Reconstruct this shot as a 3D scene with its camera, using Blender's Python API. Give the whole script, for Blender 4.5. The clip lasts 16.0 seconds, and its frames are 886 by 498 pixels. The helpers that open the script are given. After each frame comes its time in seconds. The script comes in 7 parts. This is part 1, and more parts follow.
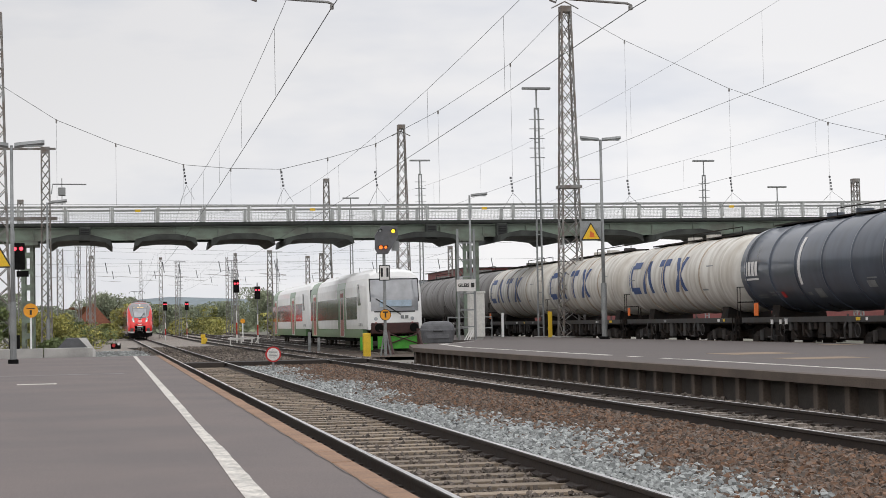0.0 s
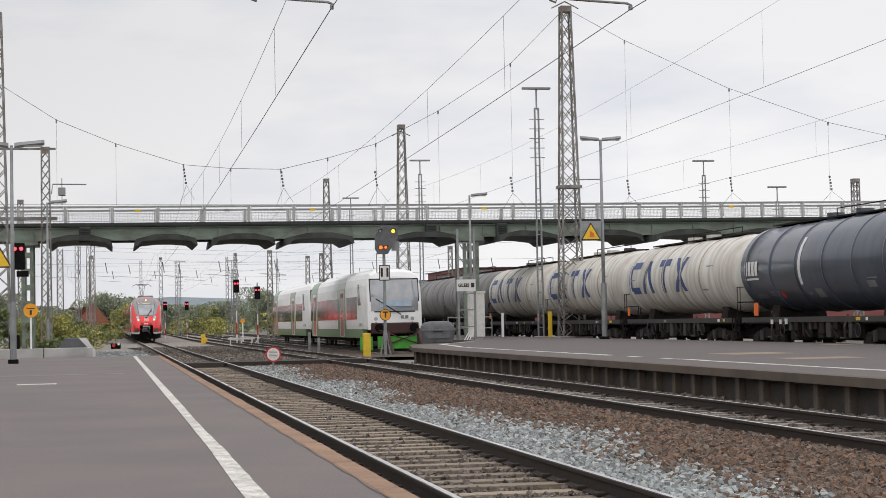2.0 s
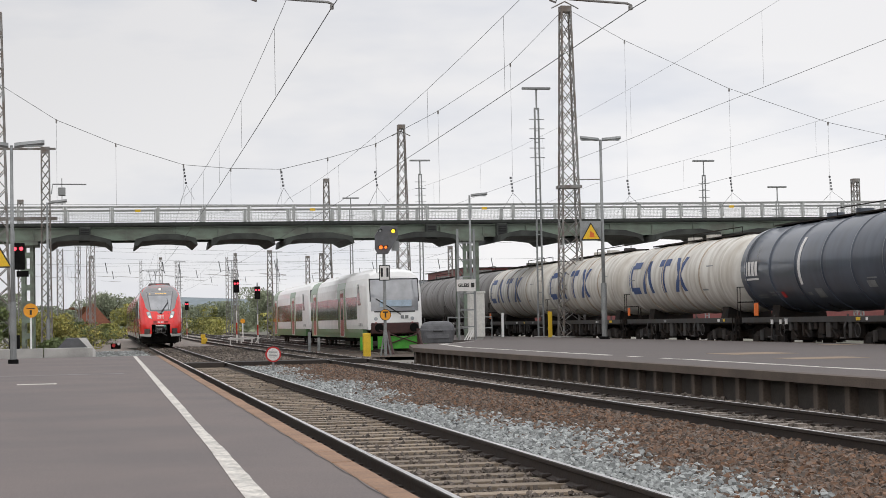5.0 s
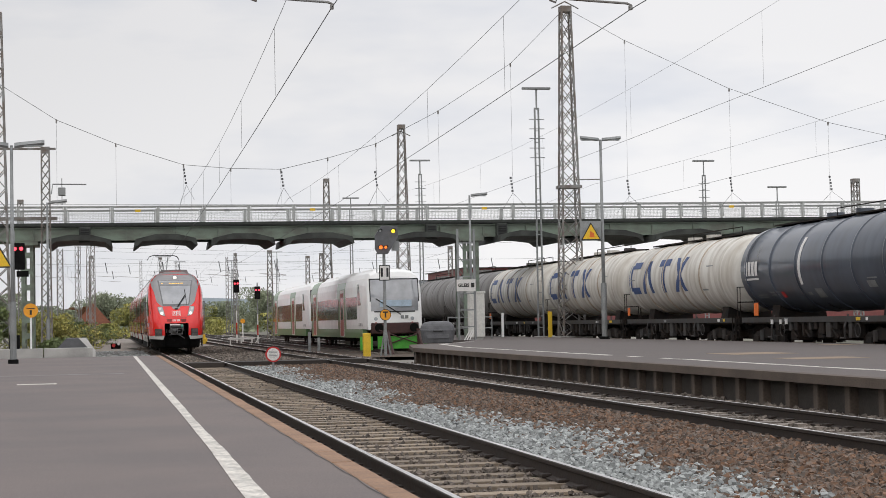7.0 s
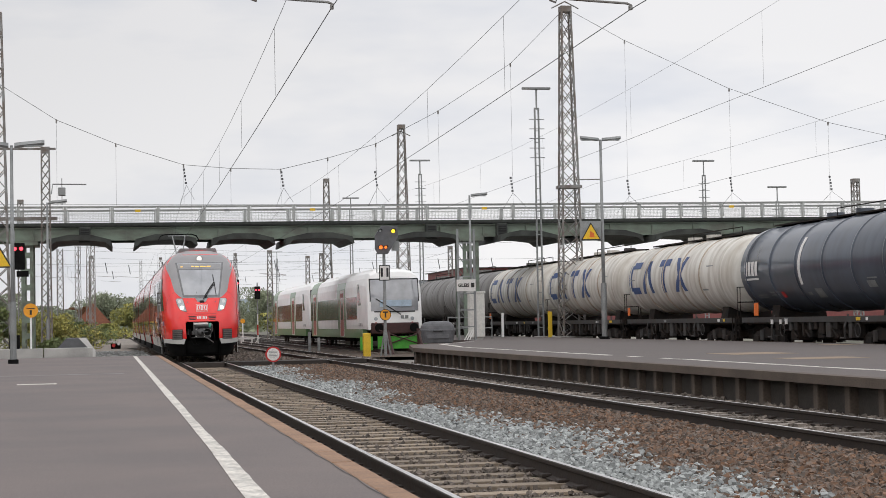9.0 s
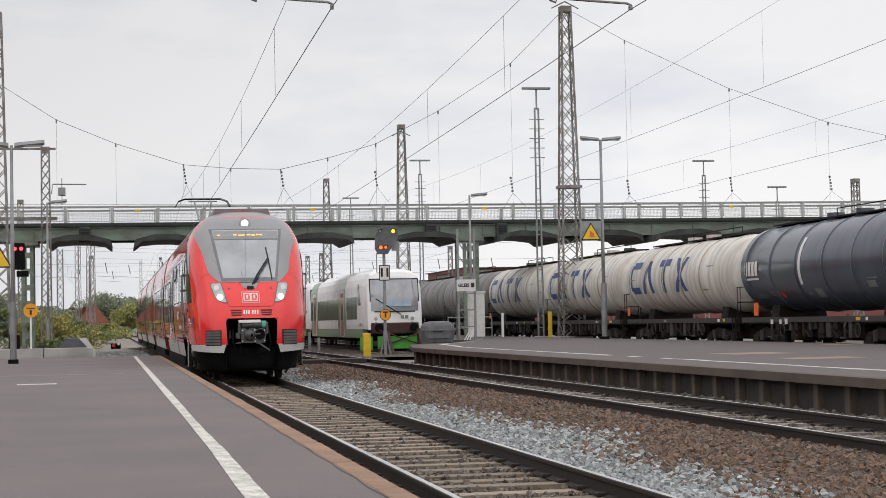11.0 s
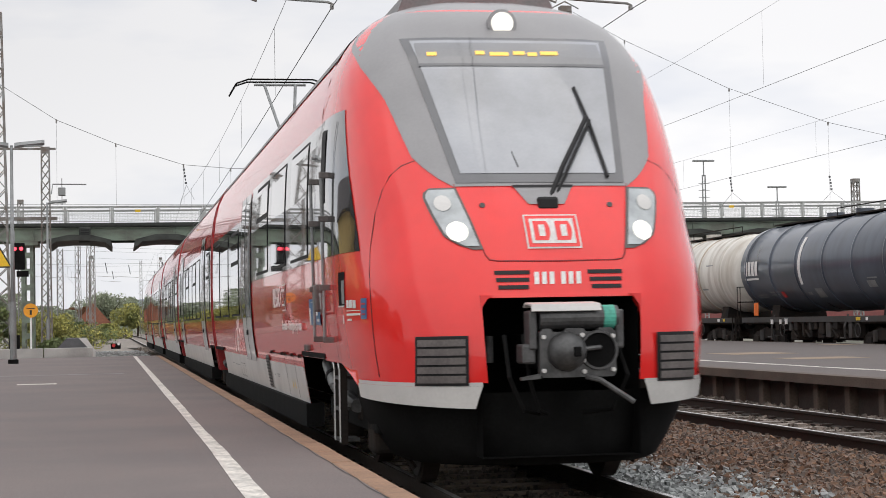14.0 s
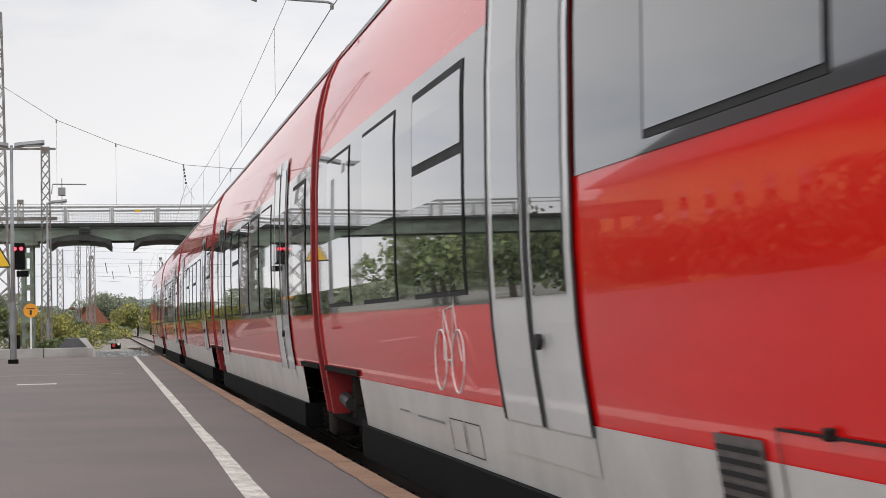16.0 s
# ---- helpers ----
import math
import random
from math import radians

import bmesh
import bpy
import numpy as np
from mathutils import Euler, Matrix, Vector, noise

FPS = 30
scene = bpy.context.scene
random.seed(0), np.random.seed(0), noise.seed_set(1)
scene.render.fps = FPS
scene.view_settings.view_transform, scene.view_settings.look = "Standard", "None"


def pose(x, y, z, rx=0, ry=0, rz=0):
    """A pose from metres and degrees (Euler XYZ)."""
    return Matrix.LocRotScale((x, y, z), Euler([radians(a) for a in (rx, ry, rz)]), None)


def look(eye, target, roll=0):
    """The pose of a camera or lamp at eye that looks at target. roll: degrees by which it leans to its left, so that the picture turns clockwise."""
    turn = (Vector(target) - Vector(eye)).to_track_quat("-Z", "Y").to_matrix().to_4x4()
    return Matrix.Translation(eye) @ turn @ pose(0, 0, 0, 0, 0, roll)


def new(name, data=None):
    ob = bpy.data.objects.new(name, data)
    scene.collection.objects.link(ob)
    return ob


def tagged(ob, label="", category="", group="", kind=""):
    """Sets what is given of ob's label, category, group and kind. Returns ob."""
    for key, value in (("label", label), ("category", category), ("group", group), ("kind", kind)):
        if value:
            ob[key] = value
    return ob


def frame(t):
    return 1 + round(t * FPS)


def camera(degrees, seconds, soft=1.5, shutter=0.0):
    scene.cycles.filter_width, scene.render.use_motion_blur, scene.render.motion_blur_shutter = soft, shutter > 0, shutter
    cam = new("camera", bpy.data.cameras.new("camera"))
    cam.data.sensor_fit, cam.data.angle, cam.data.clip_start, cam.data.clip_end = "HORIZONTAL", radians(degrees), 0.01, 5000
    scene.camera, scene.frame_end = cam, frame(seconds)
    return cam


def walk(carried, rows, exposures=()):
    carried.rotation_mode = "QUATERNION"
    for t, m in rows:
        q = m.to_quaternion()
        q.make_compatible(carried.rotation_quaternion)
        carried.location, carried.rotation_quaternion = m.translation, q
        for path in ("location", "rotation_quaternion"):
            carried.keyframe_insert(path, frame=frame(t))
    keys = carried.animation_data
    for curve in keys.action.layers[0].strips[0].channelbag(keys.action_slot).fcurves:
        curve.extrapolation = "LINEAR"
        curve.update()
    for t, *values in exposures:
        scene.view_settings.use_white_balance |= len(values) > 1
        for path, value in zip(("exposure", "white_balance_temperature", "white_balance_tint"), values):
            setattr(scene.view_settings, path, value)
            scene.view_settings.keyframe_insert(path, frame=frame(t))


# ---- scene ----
# camera: a tripod on the platform, 0.95 m above it; z = 0 is the top of the rails, y runs along the tracks
cam = camera(28.2, 16.0, soft=0.75, shutter=0.2)
EYE = Vector((-3.28, 0.0, 1.316))
FORWARD = Vector((0.185928, 0.981709, 0.040962))
stand = look(EYE, EYE + FORWARD * 20, -1.11)
walk(cam, [(0.0, stand), (16.0, stand)], [(0.0, 0.0), (12.0, 0.0), (13.5, 0.08), (14.5, 0.16), (16.0, 0.16)])

# overcast sky: a weak Nishita sky under a bright cloud cover, brighter towards the zenith
world = bpy.data.worlds.new("overcast")
scene.world = world
world.use_nodes = True
wn, wl = world.node_tree.nodes, world.node_tree.links
wn.clear()
w_out = wn.new("ShaderNodeOutputWorld")
w_bg = wn.new("ShaderNodeBackground")
w_sky = wn.new("ShaderNodeTexSky")
w_sky.sky_type, w_sky.sun_disc = "NISHITA", False
w_sky.sun_elevation, w_sky.sun_rotation = radians(48), radians(200)
w_tc = wn.new("ShaderNodeTexCoord")
w_sep = wn.new("ShaderNodeSeparateXYZ")
w_map = wn.new("ShaderNodeMapping")
w_map.inputs["Scale"].default_value = (2.2, 2.2, 7.0)
w_noise = wn.new("ShaderNodeTexNoise")
w_noise.inputs["Scale"].default_value, w_noise.inputs["Detail"].default_value = 1.6, 5
w_noise.inputs["Roughness"].default_value = 0.55
w_ramp = wn.new("ShaderNodeValToRGB")
w_ramp.color_ramp.elements[0].position, w_ramp.color_ramp.elements[0].color = 0.38, (0.7, 0.72, 0.78, 1)
w_ramp.color_ramp.elements[1].position, w_ramp.color_ramp.elements[1].color = 0.55, (0.87, 0.86, 0.87, 1)
w_zen = wn.new("ShaderNodeMapRange")
w_zen.inputs["From Min"].default_value, w_zen.inputs["From Max"].default_value = 0.15, 1.0
w_zen.inputs["To Min"].default_value, w_zen.inputs["To Max"].default_value = 1.0, 1.7
w_mul = wn.new("ShaderNodeVectorMath")
w_mul.operation = "SCALE"
w_mix = wn.new("ShaderNodeMix")
w_mix.data_type = "RGBA"
w_mix.inputs[0].default_value = 0.96
w_weak = wn.new("ShaderNodeVectorMath")
w_weak.operation = "SCALE"
w_weak.inputs["Scale"].default_value = 0.1
wl.new(w_tc.outputs["Generated"], w_map.inputs["Vector"])
wl.new(w_map.outputs[0], w_noise.inputs["Vector"])
wl.new(w_noise.outputs["Fac"], w_ramp.inputs[0])
wl.new(w_tc.outputs["Generated"], w_sep.inputs[0])
wl.new(w_sep.outputs["Z"], w_zen.inputs["Value"])
wl.new(w_ramp.outputs[0], w_mul.inputs[0])
w_low = wn.new("ShaderNodeMapRange")
w_low.inputs["From Min"].default_value, w_low.inputs["From Max"].default_value = 0.0, 0.2
w_low.inputs["To Min"].default_value, w_low.inputs["To Max"].default_value = 1.13, 0.96
w_both = wn.new("ShaderNodeMath")
w_both.operation = "MULTIPLY"
wl.new(w_sep.outputs["Z"], w_low.inputs["Value"])
wl.new(w_low.outputs[0], w_both.inputs[0])
wl.new(w_zen.outputs[0], w_both.inputs[1])
w_east = wn.new("ShaderNodeMapRange")
w_east.inputs["From Min"].default_value, w_east.inputs["From Max"].default_value = -0.1, 0.3
w_east.inputs["To Min"].default_value, w_east.inputs["To Max"].default_value = 0.86, 1.02
w_all = wn.new("ShaderNodeMath")
w_all.operation = "MULTIPLY"
wl.new(w_sep.outputs["X"], w_east.inputs["Value"])
wl.new(w_both.outputs[0], w_all.inputs[0])
wl.new(w_east.outputs[0], w_all.inputs[1])
wl.new(w_all.outputs[0], w_mul.inputs["Scale"])
wl.new(w_sky.outputs[0], w_weak.inputs[0])
wl.new(w_weak.outputs[0], w_mix.inputs[6])
wl.new(w_mul.outputs[0], w_mix.inputs[7])
wl.new(w_mix.outputs[2], w_bg.inputs["Color"])
wl.new(w_bg.outputs[0], w_out.inputs[0])
sun = new("sun", bpy.data.lights.new("sun", "SUN"))
sun.data.energy, sun.data.angle, sun.data.color = 0.8, radians(100), (1.0, 0.96, 0.9)
sun.matrix_world = look((-20, -30, 60), (0, 20, 0))
scene.view_settings.exposure = 0.0


# ---- materials ----
def mat(name, base, rough=0.6, metal=0.0, var=0.15, scale=4.0, bump=0.0, bscale=40.0, coat=0.0, second=None, amount=0.5, grain=0.3, per=None, stretch=None, spec=0.5, spread=0.45):
    """A surface with broad stains (scale), fine grain and relief; per: 'object' or 'island' shifts the brightness of single pieces."""
    if coat:
        grain = min(grain, 0.06)
    m = bpy.data.materials.new(name)
    m.use_nodes = True
    nt, ln = m.node_tree.nodes, m.node_tree.links
    b = nt["Principled BSDF"]
    b.inputs["Roughness"].default_value, b.inputs["Metallic"].default_value = rough, metal
    b.inputs["Coat Weight"].default_value, b.inputs["Specular IOR Level"].default_value = coat, spec
    b.inputs["Coat Roughness"].default_value = 0.02
    tc = nt.new("ShaderNodeTexCoord")
    vec = tc.outputs["Object"]
    if stretch:
        mp = nt.new("ShaderNodeMapping")
        mp.inputs["Scale"].default_value = stretch
        ln.new(vec, mp.inputs["Vector"])
        vec = mp.outputs[0]
    n1, n2 = nt.new("ShaderNodeTexNoise"), nt.new("ShaderNodeTexNoise")
    n1.inputs["Scale"].default_value, n1.inputs["Detail"].default_value = scale, 6
    n2.inputs["Scale"].default_value, n2.inputs["Detail"].default_value = bscale, 4
    ln.new(vec, n1.inputs["Vector"]), ln.new(vec, n2.inputs["Vector"])
    ramp = nt.new("ShaderNodeValToRGB")
    lo = second or [c * (1 - var * 1.6) for c in base]
    ramp.color_ramp.elements[0].position, ramp.color_ramp.elements[0].color = 0.5 - 0.28 * (1 if not second else amount), (*lo, 1)
    ramp.color_ramp.elements[1].position, ramp.color_ramp.elements[1].color = 0.62, (*[min(1, c * (1 + var * 0.5)) for c in base], 1)
    ln.new(n1.outputs["Fac"], ramp.inputs[0])
    fine = nt.new("ShaderNodeMapRange")
    fine.inputs["From Min"].default_value, fine.inputs["From Max"].default_value = 0.3, 0.7
    fine.inputs["To Min"].default_value, fine.inputs["To Max"].default_value = 1 - grain * 0.6, 1 + grain * 0.5
    ln.new(n2.outputs["Fac"], fine.inputs["Value"])
    col = nt.new("ShaderNodeVectorMath")
    col.operation = "SCALE"
    ln.new(ramp.outputs[0], col.inputs[0]), ln.new(fine.outputs[0], col.inputs["Scale"])
    out = col.outputs[0]
    if per:
        if per == "island":
            src = nt.new("ShaderNodeNewGeometry").outputs["Random Per Island"]
        else:
            src = nt.new("ShaderNodeObjectInfo").outputs["Random"]
        pr = nt.new("ShaderNodeMapRange")
        pr.inputs["To Min"].default_value, pr.inputs["To Max"].default_value = 1 - spread, 1 + spread
        ln.new(src, pr.inputs["Value"])
        c2 = nt.new("ShaderNodeVectorMath")
        c2.operation = "SCALE"
        ln.new(out, c2.inputs[0]), ln.new(pr.outputs[0], c2.inputs["Scale"])
        out = c2.outputs[0]
    ln.new(out, b.inputs["Base Color"])
    rr = nt.new("ShaderNodeMapRange")
    rr.inputs["To Min"].default_value, rr.inputs["To Max"].default_value = max(0.0, rough * 0.8), min(1.0, rough * 1.2)
    ln.new(n1.outputs["Fac"], rr.inputs["Value"]), ln.new(rr.outputs[0], b.inputs["Roughness"])
    if bump:
        bp = nt.new("ShaderNodeBump")
        bp.inputs["Strength"].default_value, bp.inputs["Distance"].default_value = bump, 0.01
        ln.new(n2.outputs["Fac"], bp.inputs["Height"]), ln.new(bp.outputs[0], b.inputs["Normal"])
    return m


def glow(name, color, strength):
    m = bpy.data.materials.new(name)
    m.use_nodes = True
    b = m.node_tree.nodes["Principled BSDF"]
    b.inputs["Base Color"].default_value = (*[c * 0.5 for c in color], 1)
    b.inputs["Emission Color"].default_value, b.inputs["Emission Strength"].default_value = (*color, 1), strength
    return m


ASPHALT = mat("asphalt", (0.158, 0.132, 0.124), 0.85, var=0.16, scale=0.55, bump=0.3, bscale=70, grain=0.3, second=(0.118, 0.102, 0.1), amount=0.8)
ASPHALT_FAR = mat("asphalt_worn", (0.115, 0.098, 0.092), 0.85, var=0.15, scale=0.6, bump=0.25, bscale=50, grain=0.25)
PAINT_LINE = mat("line_paint", (0.6, 0.57, 0.52), 0.7, var=0.3, scale=5, bscale=30, grain=0.5)
TAN_PATCH = mat("patch_paint", (0.27, 0.2, 0.14), 0.8, var=0.2, scale=2, grain=0.3)
BRICK_EDGE = mat("edge_stone", (0.29, 0.175, 0.11), 0.85, var=0.25, scale=3, bump=0.3, bscale=50, grain=0.35, per="object", spread=0.12)
CONCRETE = mat("concrete", (0.42, 0.41, 0.39), 0.85, var=0.2, scale=1.5, bump=0.2, grain=0.25)
# dark concrete: shade of the recessed wall faces is in the base colour
CONCRETE_DARK = mat("concrete_shaded", (0.05, 0.042, 0.036), 0.9, var=0.35, scale=1.2, bump=0.3, grain=0.4)
COPING = mat("coping_concrete", (0.105, 0.08, 0.063), 0.9, var=0.25, scale=1.5, bump=0.3, grain=0.35)
RAIL_SIDE = mat("rail_rust", (0.034, 0.024, 0.019), 0.75, 0.2, var=0.3, scale=6, bump=0.2)
RAIL_TOP = mat("rail_polished", (0.62, 0.6, 0.58), 0.28, 0.85, var=0.2, scale=3, stretch=(1, 0.1, 1))
SLEEPER = mat("sleeper_timber", (0.27, 0.215, 0.16), 0.9, var=0.3, scale=2, bump=0.4, bscale=25, grain=0.5, per="object", spread=0.3, stretch=(1, 8, 8))
SLEEPER_C = mat("sleeper_concrete", (0.21, 0.18, 0.155), 0.9, var=0.3, scale=2, bump=0.3, bscale=30, grain=0.4, per="object")
# brown bed darkened in colour for shade between stones and below wagons
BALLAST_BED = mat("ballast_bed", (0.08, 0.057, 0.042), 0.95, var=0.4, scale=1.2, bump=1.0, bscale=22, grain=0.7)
BALLAST_FAR = mat("ballast_far", (0.25, 0.225, 0.2), 0.95, var=0.4, scale=0.9, bump=1.0, bscale=9, grain=0.9, second=(0.15, 0.12, 0.095), amount=0.7)
STONE_BROWN = mat("stone_brown", (0.155, 0.085, 0.05), 0.9, var=0.3, scale=9, grain=0.3, per="island", second=(0.12, 0.1, 0.085), amount=0.35)
STONE_LIGHT = mat("stone_light", (0.32, 0.335, 0.33), 0.85, var=0.25, scale=9, grain=0.3, per="island")
STONE_MIX = mat("stone_mixed", (0.15, 0.125, 0.105), 0.9, var=0.3, scale=9, grain=0.3, per="island")
GROUND = mat("gravel_ground", (0.25, 0.235, 0.215), 0.95, var=0.35, scale=0.12, bump=0.8, bscale=9, grain=0.5, second=(0.1, 0.1, 0.06), amount=0.5)
RED = mat("train_red", (0.8, 0.026, 0.024), 0.22, var=0.05, scale=1.5, coat=0.7, grain=0.03, bscale=6, spec=0.3)
RED_SIDE = mat("train_red_side", (0.8, 0.012, 0.011), 0.16, var=0.08, scale=0.8, coat=0.65, grain=0.04, bscale=5, stretch=(1, 0.3, 3), spec=0.1)
RED_DARK = mat("bellows_red", (0.3, 0.012, 0.015), 0.5, var=0.2)
MASK_GREY = mat("mask_grey", (0.27, 0.265, 0.27), 0.4, var=0.08, scale=2, coat=0.2)
ROOF_GREY = mat("roof_grey", (0.2, 0.195, 0.195), 0.55, var=0.2, scale=2)
SKIRT = mat("skirt_light_grey", (0.62, 0.61, 0.59), 0.4, var=0.12, scale=2, grain=0.15, coat=0.2)
DOOR_GREY = mat("door_light_grey", (0.7, 0.7, 0.7), 0.3, var=0.06, scale=2, coat=0.6)
BLACK = mat("underframe_black", (0.008, 0.008, 0.008), 0.9, var=0.4, scale=4, spec=0.1)
RUBBER = mat("rubber", (0.01, 0.01, 0.011), 0.7, var=0.2)
STEEL = mat("coupler_steel", (0.1, 0.1, 0.1), 0.5, 0.6, var=0.3, scale=8, bump=0.1)
GREY_METAL = mat("painted_steel", (0.25, 0.26, 0.26), 0.5, 0.3, var=0.25, scale=3, bump=0.05)
MAST_METAL = mat("mast_steel", (0.25, 0.255, 0.25), 0.6, 0.3, var=0.35, scale=2, bump=0.1, second=(0.17, 0.14, 0.12), amount=0.35)
LAMP_METAL = mat("lamp_steel", (0.27, 0.28, 0.28), 0.5, 0.4, var=0.2, scale=2)
WIRE = mat("wire_copper_dark", (0.08, 0.082, 0.085), 0.6, 0.4)
BAND_GLASS = mat("tinted_band_glass", (0.03, 0.032, 0.034), 0.04, var=0.1, scale=0.7, grain=0.02, spec=0.8, coat=0.8)
PANE = mat("window_glass_dark", (0.018, 0.02, 0.023), 0.012, var=0.1, scale=0.7, grain=0.02, spec=1.0, coat=1.0)
# opaque grey base stands in for the cabin and part of the reflected sky
SCREEN = mat("windscreen_glass", (0.3, 0.31, 0.33), 0.05, var=0.2, scale=1.5, grain=0.05, coat=1.0, spec=1.0)
FRIT = mat("windscreen_border", (0.1, 0.1, 0.105), 0.15, var=0.1, scale=2, coat=0.8)
LENS = mat("lamp_lens", (0.42, 0.45, 0.46), 0.1, var=0.2, scale=8, coat=0.6)
GRILLE = mat("grille_grey", (0.13, 0.115, 0.11), 0.6, var=0.2)
WHITE = mat("white_paint", (0.87, 0.87, 0.86), 0.4, var=0.06, scale=1.5, coat=0.12)
RAIL_PANE = mat("railcar_glass", (0.05, 0.056, 0.05), 0.08, var=0.3, scale=0.6, grain=0.05)
WHITE_MATT = mat("white_lettering", (0.72, 0.7, 0.68), 0.5, var=0.05)
GREEN = mat("livery_green", (0.12, 0.24, 0.1), 0.35, var=0.1, coat=0.3)
GREEN_BRIGHT = mat("bright_green", (0.06, 0.33, 0.03), 0.5, var=0.15)
DOOR_RED = mat("door_red", (0.38, 0.08, 0.06), 0.4, var=0.12)
BUFFER_BROWN = mat("front_skirt_brown", (0.055, 0.022, 0.02), 0.7, var=0.25)
BRIDGE_GREEN = mat("bridge_green", (0.19, 0.24, 0.19), 0.6, 0.1, var=0.25, scale=0.8, bump=0.05, second=(0.14, 0.15, 0.125), amount=0.5, stretch=(1, 1, 2.5))
# near-black copy of the bridge steel, with shade put into its colour
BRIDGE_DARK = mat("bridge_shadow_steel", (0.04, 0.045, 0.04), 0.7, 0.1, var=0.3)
SOOT = mat("smoke_shield", (0.05, 0.056, 0.05), 0.8, var=0.4, scale=1.2, bump=0.1, second=(0.03, 0.032, 0.03), amount=0.3)
RAILING = mat("galvanised_railing", (0.4, 0.41, 0.4), 0.55, 0.2, var=0.15)
TANK_WHITE = mat("tank_cream", (0.66, 0.64, 0.59), 0.45, var=0.1, scale=0.9, second=(0.36, 0.31, 0.25), amount=0.9, grain=0.15, bscale=5, stretch=(1, 3, 0.5), coat=0.1)
TANK_STAIN = mat("tank_hoop_stained", (0.46, 0.39, 0.31), 0.6, var=0.3, scale=2, second=(0.25, 0.19, 0.14), amount=0.8)
TANK_DARK = mat("tank_dark_grey", (0.06, 0.073, 0.097), 0.3, var=0.3, scale=1, coat=0.3, stretch=(1, 2, 0.5))
TANK_GREY = mat("tank_grey", (0.2, 0.195, 0.19), 0.5, var=0.3, scale=0.8, second=(0.1, 0.09, 0.085), amount=0.6, stretch=(1, 2, 0.5))
BLUE_LETTER = mat("letter_blue", (0.035, 0.075, 0.21), 0.5, var=0.2, scale=4)
# near-black with brown dirt; the shade below the wagons is in the base
UNDER = mat("wagon_underframe", (0.015, 0.0135, 0.013), 0.85, var=0.5, scale=3, second=(0.026, 0.019, 0.015), amount=0.3, spec=0.2)
FRAME_GREY = mat("wagon_frame_grey", (0.04, 0.04, 0.04), 0.7, var=0.4, scale=2, second=(0.035, 0.028, 0.024), amount=0.5)
ORANGE = mat("orange_paint", (0.75, 0.16, 0.02), 0.5)
YELLOW = mat("yellow_paint", (0.72, 0.48, 0.03), 0.5, var=0.1)
SIGN_ORANGE = mat("sign_orange", (0.85, 0.36, 0.02), 0.45, var=0.05)
SIGN_YELLOW = mat("sign_yellow", (0.8, 0.5, 0.02), 0.45, var=0.05)
SIGN_RED = mat("sign_red", (0.5, 0.02, 0.02), 0.45, var=0.05)
SIGN_BLACK = mat("sign_black", (0.012, 0.012, 0.012), 0.5)
STICKER_BLUE = mat("sticker_blue", (0.04, 0.15, 0.36), 0.3, var=0.2, scale=6, coat=0.3)
BIN_GREY = mat("grit_bin_plastic", (0.11, 0.112, 0.12), 0.5, var=0.2)
CABINET = mat("cabinet_grey", (0.68, 0.67, 0.63), 0.55, var=0.1)
SHED_RED = mat("shed_cladding", (0.2, 0.062, 0.058), 0.7, var=0.2, scale=1)
LEAF = mat("leaves", (0.2, 0.24, 0.1), 0.8, var=0.35, scale=0.4, per="island", second=(0.06, 0.085, 0.04), amount=0.6)
LEAF_YELLOW = mat("leaves_yellowing", (0.38, 0.36, 0.11), 0.8, var=0.3, scale=0.4, per="island", second=(0.08, 0.1, 0.03), amount=0.6)
# paler leaf copy: distance haze is mixed into the colour
LEAF_HAZE = mat("leaves_hazed", (0.27, 0.3, 0.2), 0.9, var=0.3, scale=0.3, per="island", spread=0.25, second=(0.2, 0.23, 0.16), amount=0.6)
LEAF_RUST = mat("leaves_rust", (0.16, 0.07, 0.03), 0.8, var=0.3, scale=0.4, per="island")
BARK = mat("bark", (0.07, 0.055, 0.04), 0.9, var=0.3, bump=0.4)
TIMBER_DARK = mat("crossing_timber", (0.032, 0.026, 0.022), 0.85, var=0.3, scale=2, bump=0.3, per="object")
# hill green shifted to blue-grey: aerial haze is in the base colour
HILL = mat("hill_hazed", (0.2, 0.24, 0.26), 1.0, var=0.2, scale=0.02, grain=0.2, bscale=0.2)
# ochre made paler to paint in the bright light on the station wall
PLASTER = mat("ochre_plaster", (0.85, 0.6, 0.22), 0.85, var=0.15, scale=0.5)
ROOF_TILE = mat("roof_dark", (0.06, 0.05, 0.05), 0.8, var=0.2)
HOUSE_RED = mat("house_roof_red", (0.26, 0.1, 0.06), 0.8, var=0.2)
LIT_WHITE = glow("headlight_lit", (1.0, 0.97, 0.9), 0.8)
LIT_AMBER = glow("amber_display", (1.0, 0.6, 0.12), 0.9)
LIT_RED = glow("signal_red_lit", (1.0, 0.05, 0.08), 3.0)
LIT_YELLOW = glow("signal_yellow_lit", (1.0, 0.62, 0.03), 2.2)
LIT_ORANGE = glow("signal_orange_lit", (1.0, 0.2, 0.03), 1.6)


# ---- mesh helpers ----
def part(name, bm, material, parent=None, label="", smooth=False):
    me = bpy.data.meshes.new(name)
    bm.to_mesh(me)
    bm.free()
    me.materials.append(material)
    if smooth:
        me.polygons.foreach_set("use_smooth", [True] * len(me.polygons))
    ob = new(name, me)
    ob.parent = parent
    return tagged(ob, label)


def shared(name, me, parent, m):
    ob = new(name, me)
    ob.parent, ob.matrix_basis = parent, m
    return ob


